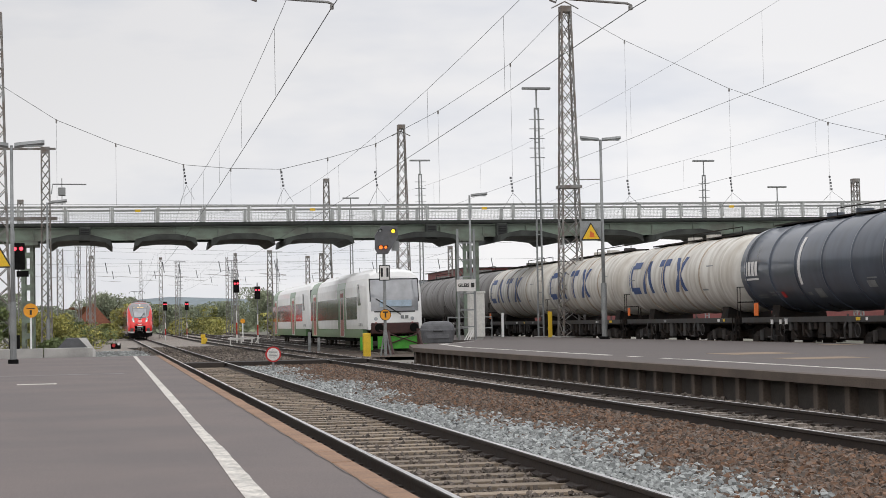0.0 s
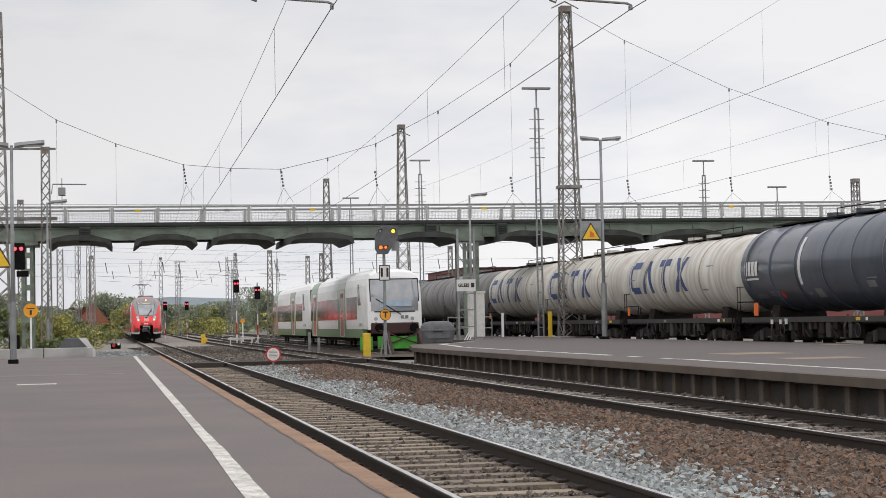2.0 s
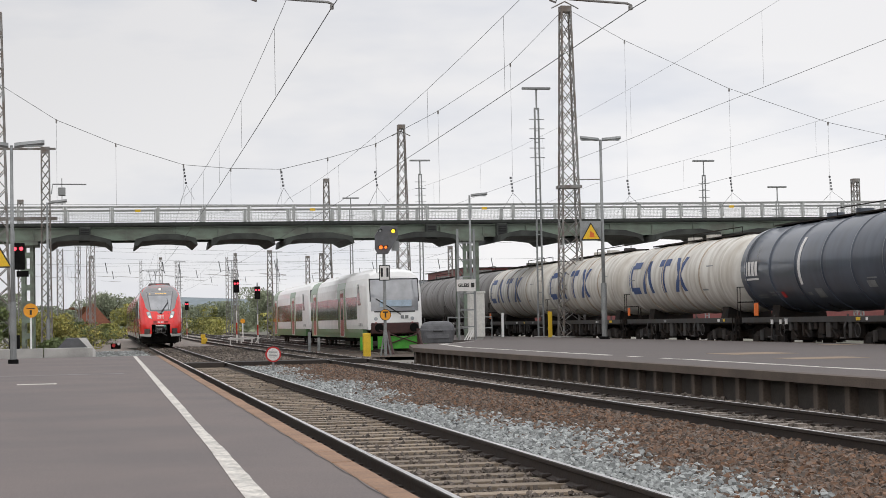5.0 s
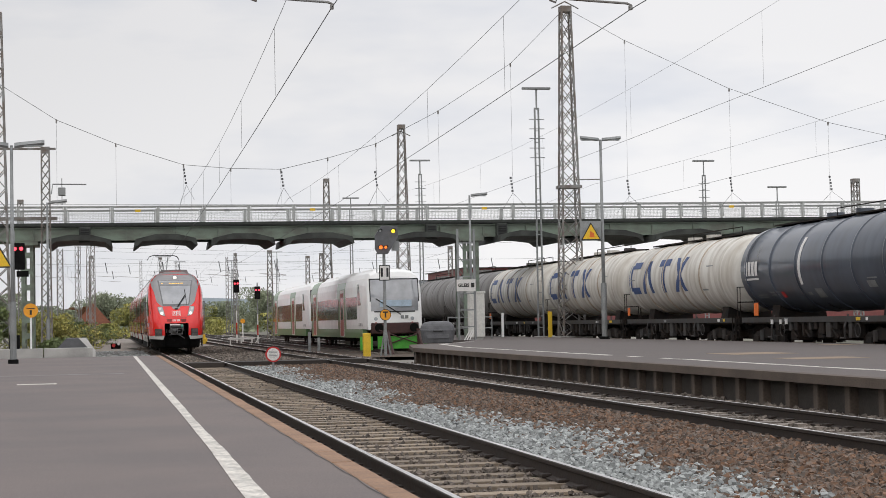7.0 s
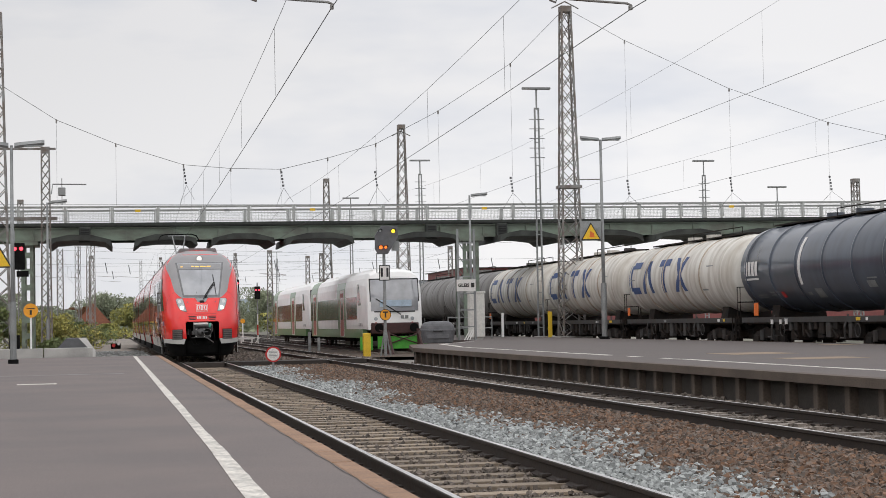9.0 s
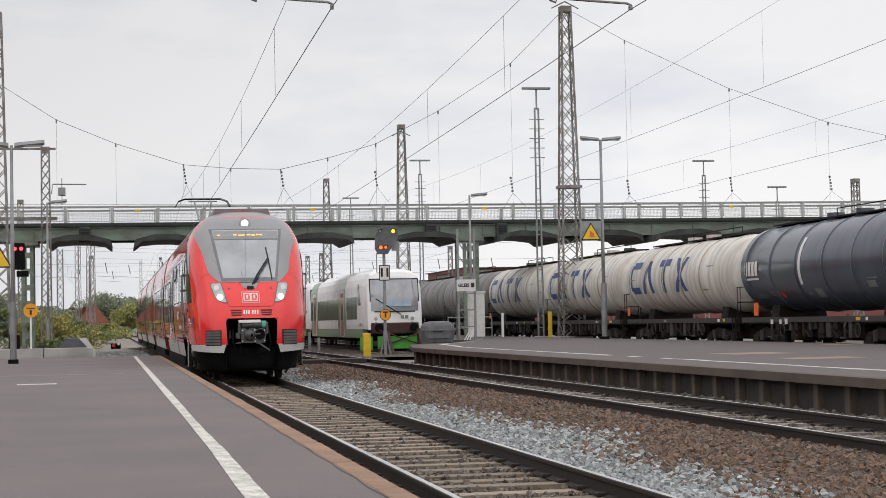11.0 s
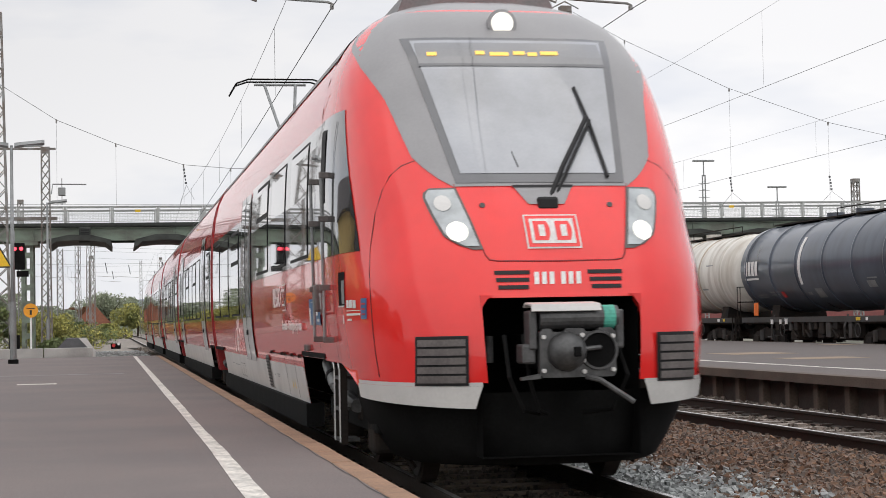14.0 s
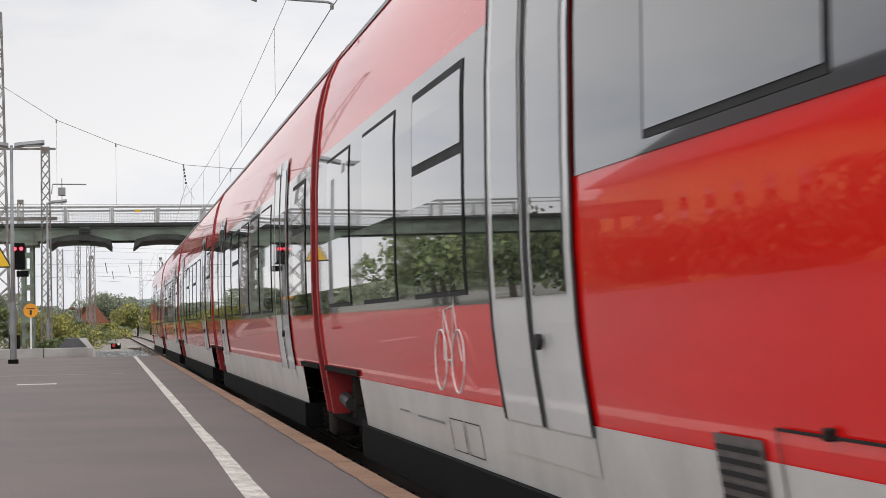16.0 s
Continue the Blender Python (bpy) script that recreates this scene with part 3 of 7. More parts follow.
def nose(parent):
    # shell with the coupler opening left free
    svals = sorted({math.copysign(math.sin(k / 20 * math.pi / 2), s) for k in range(21) for s in (-1, 1)} | {-0.415, 0.415})
    zvals = [0.72, 0.79, 0.86, 0.95, 1.1, 1.25, 1.48, 1.6, 1.75, 1.9, 2.05, 2.2, 2.35, 2.5, 2.65, 2.8, 2.95, 3.1, 3.25, 3.4, 3.5, 3.6, 3.7, 3.78, 3.85, 3.92, 3.98, 4.02, 4.06, 4.1, 4.13, 4.16, 4.18]

    def shell(keep):
        bm = B()
        grid = []
        for z in zvals:
            w = half_width(z)
            row = []
            for s in svals:
                y = nose_y(s * w, z)
                zl = max(z, lerp_table([(1.55, 0.7), (1.72, 0.8), (1.9, 0.87), (2.12, 0.95), (2.4, 0.99)], y))
                row.append(bm.verts.new((s * half_width(zl), y, zl)))
            grid.append(row)
        for j in range(len(zvals) - 1):
            zc = (zvals[j] + zvals[j + 1]) / 2
            for i in range(len(svals) - 1):
                sc = (svals[i] + svals[i + 1]) / 2
                if abs(sc) < (0.415 if zc > 0.86 else 0.5) and zc < 1.48:
                    continue
                bm.faces.new((grid[j][i], grid[j][i + 1], grid[j + 1][i + 1], grid[j + 1][i]))
        loose = [v for v in bm.verts if not v.link_faces]
        bmesh.ops.delete(bm, geom=loose, context="VERTS")
        bmesh.ops.remove_doubles(bm, verts=bm.verts, dist=0.0005)
        return bm

    head = part("nose", shell(None), RED, parent, "rounded red driving cab front", True)
    mask = cuts((2.34, 0.69), (2.4, 0.78), (2.5, 0.89), (2.6, 0.96), (2.8, 1.01), (3.1, 1.08), (3.3, 1.16), (3.45, 1.215), (3.65, 1.225), (3.8, 1.14), (3.92, 1.015), (4.02, 0.85), (4.1, 0.63), (4.14, 0.45))
    part("mask", nose_patch(B(), 2.34, 4.14, lambda z: -mask(z), mask, 0.006, 28, 24), MASK_GREY, head, "grey windscreen surround", True)
    fr = cuts((2.36, 0.665), (3.68, 0.885))
    part("windscreen_border", nose_patch(B(), 2.365, 3.67, lambda z: -fr(z), fr, 0.011, 14, 14), FRIT, head, "dark printed glass border", True)
    gl = cuts((2.42, 0.615), (3.64, 0.81))
    part("windscreen", nose_patch(B(), 2.44, 3.64, lambda z: -gl(z), gl, 0.015, 14, 14), SCREEN, head, "raked windscreen glass, sky reflection in its grey", True)
    disp = nose_patch(B(), 3.41, 3.61, lambda z: -0.78, lambda z: 0.78, 0.019, 3, 12)
    part("display", disp, mat("display_panel", (0.2, 0.2, 0.205), 0.1, coat=1.0, var=0.05), head, "destination display")
    for x0, x1, z in ((-0.7, -0.62, 3.48), (-0.3, -0.22, 3.49), (-0.18, -0.02, 3.48), (0.02, 0.12, 3.49), (0.14, 0.22, 3.48), (0.25, 0.4, 3.49)):
        part("display_text", nose_patch(B(), z, z + 0.032, lambda q: x0, lambda q: x1, 0.024, 1, 2), LIT_AMBER, head)
    part("display_edge", nose_patch(B(), 3.385, 3.41, lambda z: -0.78, lambda z: 0.78, 0.02, 1, 12), FRIT, head)
    # headlights
    for s in (-1, 1):
        outer = cuts((1.84, 0.62), (1.88, 0.73), (1.95, 0.82), (2.1, 0.88), (2.25, 0.925), (2.3, 0.915), (2.33, 0.87))
        inner = cuts((1.84, 0.545), (2.08, 0.605), (2.33, 0.675))
        lo, hi = (outer, inner) if s < 0 else (inner, outer)
        part("headlight", nose_patch(B(), 1.84, 2.33, lambda z: s * lo(z), lambda z: s * hi(z), 0.008, 14, 5), GRILLE, head)
        lo2, hi2 = (lambda z: s * lo(z) + 0.02, lambda z: s * hi(z) - 0.02)
        unit = part("headlight_lens", nose_patch(B(), 1.865, 2.312, lo2, hi2, 0.014, 14, 5), LENS, head, "clear headlight lens", True)
        for zc, xc, r, m, tag in ((1.975, 0.715, 0.078, LIT_WHITE, "lit headlight"), (2.2, 0.79, 0.062, SKIRT, "unlit upper reflector")):
            rnd = lambda z, r=r, zc=zc: r * math.sqrt(max(0.02, 1 - ((z - zc) / r) ** 2))
            part("headlight_spot", nose_patch(B(), zc - r, zc + r, lambda z: s * xc - rnd(z), lambda z: s * xc + rnd(z), 0.02, 10, 6), m, unit, tag)
        # bumper grilles with slats
        g = part("grille", nose_patch(B(), 0.845, 1.205, lambda z: s * 0.885 - 0.175, lambda z: s * 0.885 + 0.175, 0.02, 5, 8), RUBBER, head, "black ventilation grille")
        for k in range(5):
            z = 0.868 + k * 0.066
            part("slat", nose_patch(B(), z, z + 0.05, lambda q: s * 0.885 - 0.155, lambda q: s * 0.885 + 0.155, 0.036, 2, 8), GRILLE, g)
        # vents above the coupler
        for k in range(3):
            z = 1.54 + k * 0.055
            part("vent_slot", nose_patch(B(), z, z + 0.03, lambda q: s * 0.355 - 0.135 + 0.01 * (2 - k), lambda q: s * 0.355 + 0.135 - 0.01 * (2 - k), 0.005, 1, 4), RUBBER, head)
        # bumper strip: two steps, deeper towards the coupler, cut back slantwise at the bay
        for z_in, z_out, t_in, t_out, off in ((0.835, 0.845, 0.865, 0.872, 0.012), (0.672, 0.738, 0.835, 0.845, 0.02)):
            rows = []
            bm = B()
            for j in range(5):
                row = []
                for i in range(25):
                    f = i / 24
                    zz = (z_in + (z_out - z_in) * f) * (1 - j / 4) + (t_in + (t_out - t_in) * f) * j / 4
                    xi = 0.612 + 0.3 * max(0.0, 0.84 - zz) if zz < 0.84 else 0.612
                    x = xi + (half_width(zz) * 0.972 - xi) * math.sin(f * math.pi / 2) ** 0.85
                    n = Vector(((nose_y(x + 0.01, zz) - nose_y(x - 0.01, zz)) / 0.02, -1, 0)).normalized()
                    row.append(bm.verts.new((s * (x + n.x * off), nose_y(x, zz) + n.y * off, zz)))
                rows.append(row)
            for ra, rb in zip(rows, rows[1:]):
                for i in range(24):
                    bm.faces.new((ra[i], ra[i + 1], rb[i + 1], rb[i]))
            bmesh.ops.recalc_face_normals(bm, faces=bm.faces)
            part("bumper_strip", bm, SKIRT, head, "light grey bumper strip", True)
        # panel seam from the mask to the corner
        bm = B()
        pts = [(s * 0.93, 2.57), (s * 1.04, 2.53), (s * 1.13, 2.45), (s * 1.19, 2.34), (s * 1.25, 2.15), (s * 1.295, 1.9), (s * 1.315, 1.7), (s * 1.32, 1.5), (s * 1.31, 1.25), (s * 1.295, 1.08), (s * 1.27, 0.9)]
        path(bm, [(x, nose_y(x, z) + 0.001, z) for x, z in pts], 0.004, 5)
        part("seam_crease_shade", bm, RUBBER, head)
        # dark red line painted as the shade along the raised hood's crease
        path_b = B()
        path(path_b, [(s * x, nose_y(x, z) - 0.001, z) for x, z in ((0.685, 2.36), (0.61, 2.06), (0.535, 1.8), (0.51, 1.765), (0.45, 1.755), (0.2, 1.752), (0.0, 1.75))], 0.007, 5)
        part("seam_crease_shade", path_b, RED_DARK, head)
        bm = B()
        bar(bm, (s * 0.5, nose_y(0.5, 2.19) - 0.012, 2.19), (s * 0.5, nose_y(0.5, 2.19) + 0.01, 2.18), 0.022, 8)
        part("bolt_cover", bm, STEEL, head)
    # top light
    top = part("top_light", bar(B(), (0, nose_y(0, 3.8) - 0.05, 3.82), (0, nose_y(0, 3.8) + 0.2, 3.79), 0.125, 24), MASK_GREY, head)
    part("top_light_lens", bar(B(), (0, nose_y(0, 3.8) - 0.06, 3.82), (0, nose_y(0, 3.8) - 0.045, 3.82), 0.095, 24), LIT_WHITE, top, "lit top headlight")
    # emblem: white rounded frame with two red block shapes on white, and the vehicle number as bars
    part("emblem_plate", nose_patch(B(), 1.842, 2.105, lambda z: -0.21, lambda z: 0.21, 0.008, 4, 6), WHITE_MATT, head, "white framed emblem")
    part("emblem_field", nose_patch(B(), 1.853, 2.094, lambda z: -0.198, lambda z: 0.198, 0.012, 4, 6), RED, head)
    part("emblem_field", nose_patch(B(), 1.878, 2.069, lambda z: -0.17, lambda z: 0.17, 0.015, 4, 6), WHITE_MATT, head)
    for x in (-0.085, 0.085):
        part("emblem_shape", nose_patch(B(), 1.9, 2.048, lambda z: x - 0.06, lambda z: x + 0.045 + 0.02 * math.sin((z - 1.9) * 21), 0.018, 6, 3), RED, head)
        part("emblem_shape", nose_patch(B(), 1.93, 2.018, lambda z: x - 0.022, lambda z: x + 0.025, 0.021, 3, 2), WHITE_MATT, head)
    for k in range(6):
        x = -0.195 + k * 0.058 + (0.03 if k > 2 else 0)
        part("number_bar", nose_patch(B(), 1.575, 1.668, lambda z: x + 0.08 * (z - 1.575), lambda z: x + 0.036 + 0.08 * (z - 1.575), 0.005, 2, 2), WHITE_MATT, head)
    # wiper with two arms
    y0 = nose_y(0.0, 2.3)
    bm = B()
    path(bm, [(0.02, y0 - 0.05, 2.2), (0.18, nose_y(0.18, 2.5) - 0.08, 2.5), (0.47, nose_y(0.47, 2.92) - 0.1, 2.92)], 0.02, 6)
    path(bm, [(0.06, y0 - 0.05, 2.2), (0.23, nose_y(0.23, 2.5) - 0.08, 2.5), (0.5, nose_y(0.5, 2.92) - 0.1, 2.9)], 0.012, 6)
    part("wiper_arm", bm, RUBBER, head, "black twin wiper arm")
    bm = B()
    path(bm, [(0.455, nose_y(0.455, 3.2) - 0.03, 3.2), (0.5, nose_y(0.5, 2.87) - 0.05, 2.87), (0.54, nose_y(0.54, 2.42) - 0.03, 2.42)], 0.014, 6)
    part("wiper_blade", bm, RUBBER, head)
    part("wiper_well", nose_patch(B(), 2.19, 2.34, lambda z: -0.14 - (z - 2.19) * 0.65, lambda z: 0.14 + (z - 2.19) * 0.65, 0.008, 3, 6), MASK_GREY, head)
    # thin black strip drawn in place of the shadow above the wiper well
    part("well_shadow_gap", nose_patch(B(), 2.325, 2.345, lambda z: -0.24, lambda z: 0.24, 0.012, 1, 6), RUBBER, head)
    part("wiper_motor", box(B(), -0.07, 0.09, y0 - 0.12, y0, 2.15, 2.25, 0.02), RUBBER, head)
    bm = B()
    path(bm, [(-0.36 + 0.02 * k, nose_y(0.3, 3.6 - k * 0.11) - 0.02, 3.55 - k * 0.105) for k in range(11)], 0.006, 4)
    part("cable", bm, RUBBER, head, "thin black cable over the windscreen")
    # coupler bay and coupler
    bay = part("coupler_bay", B(), BLACK, head, "dark coupler bay")
    bm = B()
    ring = [(-0.6, 0.3), (0.6, 0.3), (0.6, 1.43), (0.55, 1.475), (-0.55, 1.475), (-0.6, 1.43)]
    loft(bm, [[(x, y, z) for x, z in ring] for y in (0.56, 1.9)], cap=False)
    bm.faces.new([bm.verts.new((x, 1.9, z)) for x, z in ring])
    bmesh.ops.remove_doubles(bm, verts=bm.verts, dist=0.001)
    bm.to_mesh(bay.data)
    bm.free()
    for s in (-1, 1):
        part("bay_corner", prism(B(), [(s * 0.612, 1.5), (s * 0.52, 1.5), (s * 0.56, 1.47), (s * 0.595, 1.42), (s * 0.612, 1.36)], "y", 0.5, 0.6), RED, head)
    # coupler head: flange plate with notched top, cone, cup, and the electric coupling drum under its lid
    plate = [(-0.28, 0.93), (-0.26, 0.9), (0.26, 0.9), (0.28, 0.93), (0.28, 1.22), (0.25, 1.25), (0.16, 1.25), (0.14, 1.225), (0.06, 1.225), (0.04, 1.25), (-0.08, 1.25), (-0.1, 1.225), (-0.18, 1.225), (-0.2, 1.25), (-0.25, 1.25), (-0.28, 1.22)]
    cp = part("coupler", prism(B(), plate, "y", 0.06, 0.14), STEEL, head, "grey automatic coupler head")
    part("coupler_shank", box(B(), -0.2, 0.2, 0.14, 1.6, 0.95, 1.2, 0.03), BLACK, cp)
    cone = [(0.0, 0.142), (-0.05, 0.135), (-0.1, 0.115), (-0.14, 0.085), (-0.165, 0.04), (-0.17, 0.005)]
    bm = B()
    loft(bm, [[(-0.085 + r * math.cos(a), 0.06 + dy, 1.085 + r * math.sin(a)) for a in [k * math.pi / 12 for k in range(24)]] for dy, r in cone])
    part("coupler_cone", bm, STEEL, cp, "", True)
    part("cone_latch", box(B(), -0.075, -0.02, -0.12, -0.02, 1.05, 1.12, 0.008), BLACK, cp)
    part("coupler_cup", bar(B(), (0.15, 0.062, 1.09), (0.15, 0.052, 1.09), 0.125, 24), BLACK, cp)
    part("cup_rim", loft(B(), [[(0.15 + r * math.cos(a), y, 1.09 + r * math.sin(a)) for a in [k * math.pi / 12 for k in range(24)]] for y, r in ((0.06, 0.145), (0.035, 0.14), (0.035, 0.125), (0.055, 0.122))], cap=False), STEEL, cp)
    part("cup_latch", bar(B(), (0.03, 0.02, 1.1), (0.16, 0.03, 1.11), 0.018, 8), STEEL, cp)
    for x, z in ((-0.255, 0.95), (0.255, 0.95), (-0.255, 1.19), (0.255, 1.19), (0.03, 1.2), (0.04, 0.94), (0.035, 1.02)):
        part("bolt", bar(B(), (x, 0.06, z), (x, 0.035, z), 0.016, 8), SKIRT, cp)
    part("electric_box", bar(B(), (-0.27, 0.14, 1.325), (0.31, 0.14, 1.325), 0.085, 20), STEEL, cp, "round electric coupling drum")
    part("drum_end", bar(B(), (0.2, 0.14, 1.325), (0.285, 0.14, 1.325), 0.088, 20), mat("coupler_mark_green", (0.08, 0.4, 0.3), 0.6, var=0.3, scale=9), cp, "worn green mark")
    part("electric_lid", prism(B(), [(0.03, 1.375), (0.05, 1.425), (0.24, 1.44), (0.3, 1.41), (0.29, 1.4), (0.235, 1.427), (0.06, 1.413), (0.04, 1.37)], "x", -0.34, 0.17), SKIRT, cp, "bent bright lid")
    for x in (-0.32, 0.32):
        part("drum_bracket", box(B(), x - 0.03, x + 0.03, 0.08, 0.26, 1.1, 1.38, 0.015), STEEL, cp)
    part("side_latch", box(B(), -0.4, -0.3, 0.1, 0.3, 1.0, 1.14, 0.015), STEEL, cp)
    part("guide_horn", prism(B(), [(-0.28, 0.93), (-0.42, 0.905), (-0.42, 0.885), (-0.28, 0.895)], "y", 0.04, 0.1), STEEL, cp)
    part("uncoupling_rod", path(B(), [(0.06, 0.06, 0.9), (0.14, 0.0, 0.88), (0.36, -0.1, 0.72)], 0.02, 8), STEEL, cp)
    for x in (-0.44, -0.3, 0.4):
        part("air_hose", path(B(), [(x, 0.5, 1.2), (x * 1.05, 0.25, 0.9), (x * 0.8, 0.3, 0.66), (x * 0.4, 0.55, 0.62)], 0.018, 6), BLACK, cp)
    part("bay_pipe", bar(B(), (-0.5, 0.75, 1.0), (-0.5, 0.75, 1.2), 0.03, 8), STEEL, cp)
    # plough below
    bm = B()
    rings = []
    for z, w, f in ((0.23, 1.0, 0.76), (0.26, 1.06, 0.71), (0.4, 1.15, 0.68), (0.58, 1.25, 0.66), (0.78, 1.31, 0.66)):
        rings.append([(s * w, f + (2.2 - f) * (1 - (1 - abs(s) ** 2.8) ** 0.36), z) for s in [math.sin(k / 12 * math.pi / 2) for k in range(-12, 13)]])
    loft(bm, rings, closed=False)
    part("plough", bm, BLACK, head, "black obstacle deflector", True)
    return head


nose(train)
part("floor_plate", box(B(), -1.3, 1.3, 1.95, NOSE_END, 0.955, 0.99), BLACK, train)

# car bodies: (start, end) and the window band, doors and panels along each flank
PROFILE = [(z, half_width(z)) for z in (0.52, 0.7, 0.9, 1.0, 1.1, 1.3, 1.6, 1.9, 2.2, 2.5, 2.75, 2.9, 3.05, 3.2, 3.33, 3.45, 3.55, 3.65, 3.73, 3.8, 3.86, 3.92, 3.98, 4.02, 4.06, 4.1, 4.13, 4.16)]


def side_x(y, z):
    w = half_width(z)
    if y >= NOSE_END:
        return w
    a = lerp_table(NOSE, z)
    t = max(0.0, (y - a) / (NOSE_END - a))
    n = lerp_table(BLUNT, z)
    return w * (1 - (1 - t) ** n) ** (1 / n)


def flank(bm, y0, y1, z0, z1, side, off=0.005, ny=0, rim=0.0):
    ny = ny or (1 if y0 >= NOSE_END else 8)
    zs = [z0] + [z for z in (0.7, 0.9, 1.0, 1.1, 1.3, 1.6, 1.9, 2.0, 2.2, 2.5, 2.75, 2.9, 3.05, 3.2, 3.45, 3.65, 3.8) if z0 + 0.01 < z < z1 - 0.01] + [z1]
    rows = []
    for z in zs:
        rows.append([bm.verts.new((side * (side_x(y0 + (y1 - y0) * i / ny, z) + off), y0 + (y1 - y0) * i / ny, z)) for i in range(ny + 1)])
    for a, b in zip(rows, rows[1:]):
        for i in range(ny):
            q = (a[i], a[i + 1], b[i + 1], b[i])
            bm.faces.new(q if side > 0 else q[::-1])
    return bm


def window(parent, y0, y1, z0, z1, side, hopper=False):
    fr = part("window", flank(B(), y0 - 0.03, y1 + 0.03, z0 - 0.03, z1 + 0.03, side, 0.009), RUBBER, parent)
    if hopper:
        zm = z1 - 0.38 * (z1 - z0)
        part("pane", flank(B(), y0, y1, z0, zm - 0.02, side, 0.013), PANE, fr)
        part("pane", flank(B(), y0 + 0.02, y1 - 0.02, zm + 0.04, z1 - 0.02, side, 0.015), PANE, fr)
    else:
        part("pane", flank(B(), y0, y1, z0, z1, side, 0.013), PANE, fr)


def door(parent, y0, y1, z0, z1, side, material=DOOR_GREY):
    d = part("door", flank(B(), y0, y1, z0, z1, side, 0.012), material, parent, "light grey double-leaf sliding door")
    mid = (y0 + y1) / 2
    for a, b in ((y0 + 0.13, mid - 0.1), (mid + 0.1, y1 - 0.13)):
        part("door_window", flank(B(), a, b, 1.42, 2.95, side, 0.018), PANE, d)
    part("door_seal", flank(B(), mid - 0.035, mid + 0.035, z0, z1, side, 0.02), RUBBER, d)
    for y in (y0, y1):
        part("door_rubber", flank(B(), y - 0.02, y + 0.02, z0, z1, side, 0.016), RUBBER, d)
    part("door_step", flank(B(), y0, y1, z0 - 0.16, z0 - 0.01, side, 0.01), SKIRT, d)
    bm = B()
    box(bm, side * 1.2, side * 1.27, y0 - 0.1, y1 + 0.1, z1 + 0.03, z1 + 0.075)
    part("rain_strip", bm, RUBBER, d)
    part("door_button", bar(B(), (side * 1.46, mid - 0.2, 1.22), (side * 1.485, mid - 0.2, 1.22), 0.035, 10), RUBBER, d)


def flank_words(text, y0, y1, z, size, side):
    m = Matrix(((0, 0, side, side * 1.467), (side, 0, 0, (y0 + y1) / 2), (0, 1, 0, z), (0, 0, 0, 1)))
    ob = words("lettering", text, size, WHITE_MATT, train, m, 0.002, "white lettering", 0.012)
    xs = [v.co.x for v in ob.data.vertices]
    f = (y1 - y0) / (max(xs) - min(xs))
    for v in ob.data.vertices:
        v.co.x *= f


def car(y0, y1, lo, hi):
    # full depth between lo and hi, cut up to the axle arch at the ends
    body = None
    for a, b, z0 in ((y0, lo, 1.0 if y0 < 5 else 0.9), (lo, hi, 0.0), (hi, y1, 0.9)):
        if b - a < 0.05:
            continue
        sec = [(z, w) for z, w in PROFILE if z >= z0]
        ring = [(-1, z, w) for z, w in sec] + [(1, z, w) for z, w in reversed(sec)]
        body = part("car_body", loft(B(), [[(s * w, y, z) for s, z, w in ring] for y in (a, b)], closed=False, cap=False), RED_SIDE, train, "glossy red car body", True)
    for a, b in ((y0, lo), (hi, y1)):
        if b - a > 0.05:
            part("floor_plate", box(B(), -1.42, 1.42, a, b, 1.005 if a < 5 and b < 6 else 0.905, 1.05 if a < 5 and b < 6 else 0.95), BLACK, train)
    part("floor_core", box(B(), -0.62, 0.62, y0, y1, 0.45, 1.2), BLACK, train)
    part("roof_panel", loft(B(), [[(s * (w + 0.004), y, z + 0.006) for s, z, w in [(-1, z, w) for z, w in PROFILE if z > 3.6] + [(1, z, w) for z, w in reversed(PROFILE) if z > 3.6]] for y in (y0, y1)], closed=False), ROOF_GREY, train, "grey roof", True)
    return body


def side_of_car(y0, y1, items, low, lo, hi):
    """items: ('w', a, b), ('h', a, b) window with hopper, ('d', a, b) door; low: stretch with the lower window band."""
    for side in (-1, 1):
        part("lower_band", flank(B(), lo, hi, 0.53, 0.89, side, 0.006), SKIRT, train, "light grey lower band")
        part("sole_bar", box(B(), side * 1.2, side * 1.38, lo, hi, 0.3, 0.53), BLACK, train)
    for side in (-1, 1):
        for a, b, zs in low:
            part("window_band", flank(B(), a, b, zs, 3.08 if zs > 1.6 else 2.78, side, 0.005), BAND_GLASS, train, "dark glossy window band")
        for kind, a, b in items:
            zs = 1.48
            for la, lb, z0 in low:
                if la - 0.01 <= (a + b) / 2 <= lb + 0.01:
                    zs = z0 + 0.08
            if kind == "d":
                door(train, a, b, 0.84, 3.05, side)
            else:
                window(train, a, b, zs, 2.98 if zs > 1.7 else 2.66, side, kind == "h")


def bellows(y):
    bm = B()
    rings = []
    for k in range(7):
        f = 0.97 if k % 2 else 0.93
        rings.append([(s * w * f, y - 0.24 + k * 0.08, 0.55 + (z - 0.52) * 0.97) for s, z, w in [(-1, z, w) for z, w in PROFILE] + [(1, z, w) for z, w in reversed(PROFILE)]])
    part("gangway_bellows", loft(bm, rings, cap=False), RUBBER, train, "black gangway bellows")
    for d in (-0.2, 0.2):
        part("end_frame", loft(B(), [[(s * (w + 0.012), y + d + e, z) for s, z, w in [(-1, z, w) for z, w in PROFILE] + [(1, z, w) for z, w in reversed(PROFILE)]] for e in (-0.05, 0.05)]), RED_DARK, train)


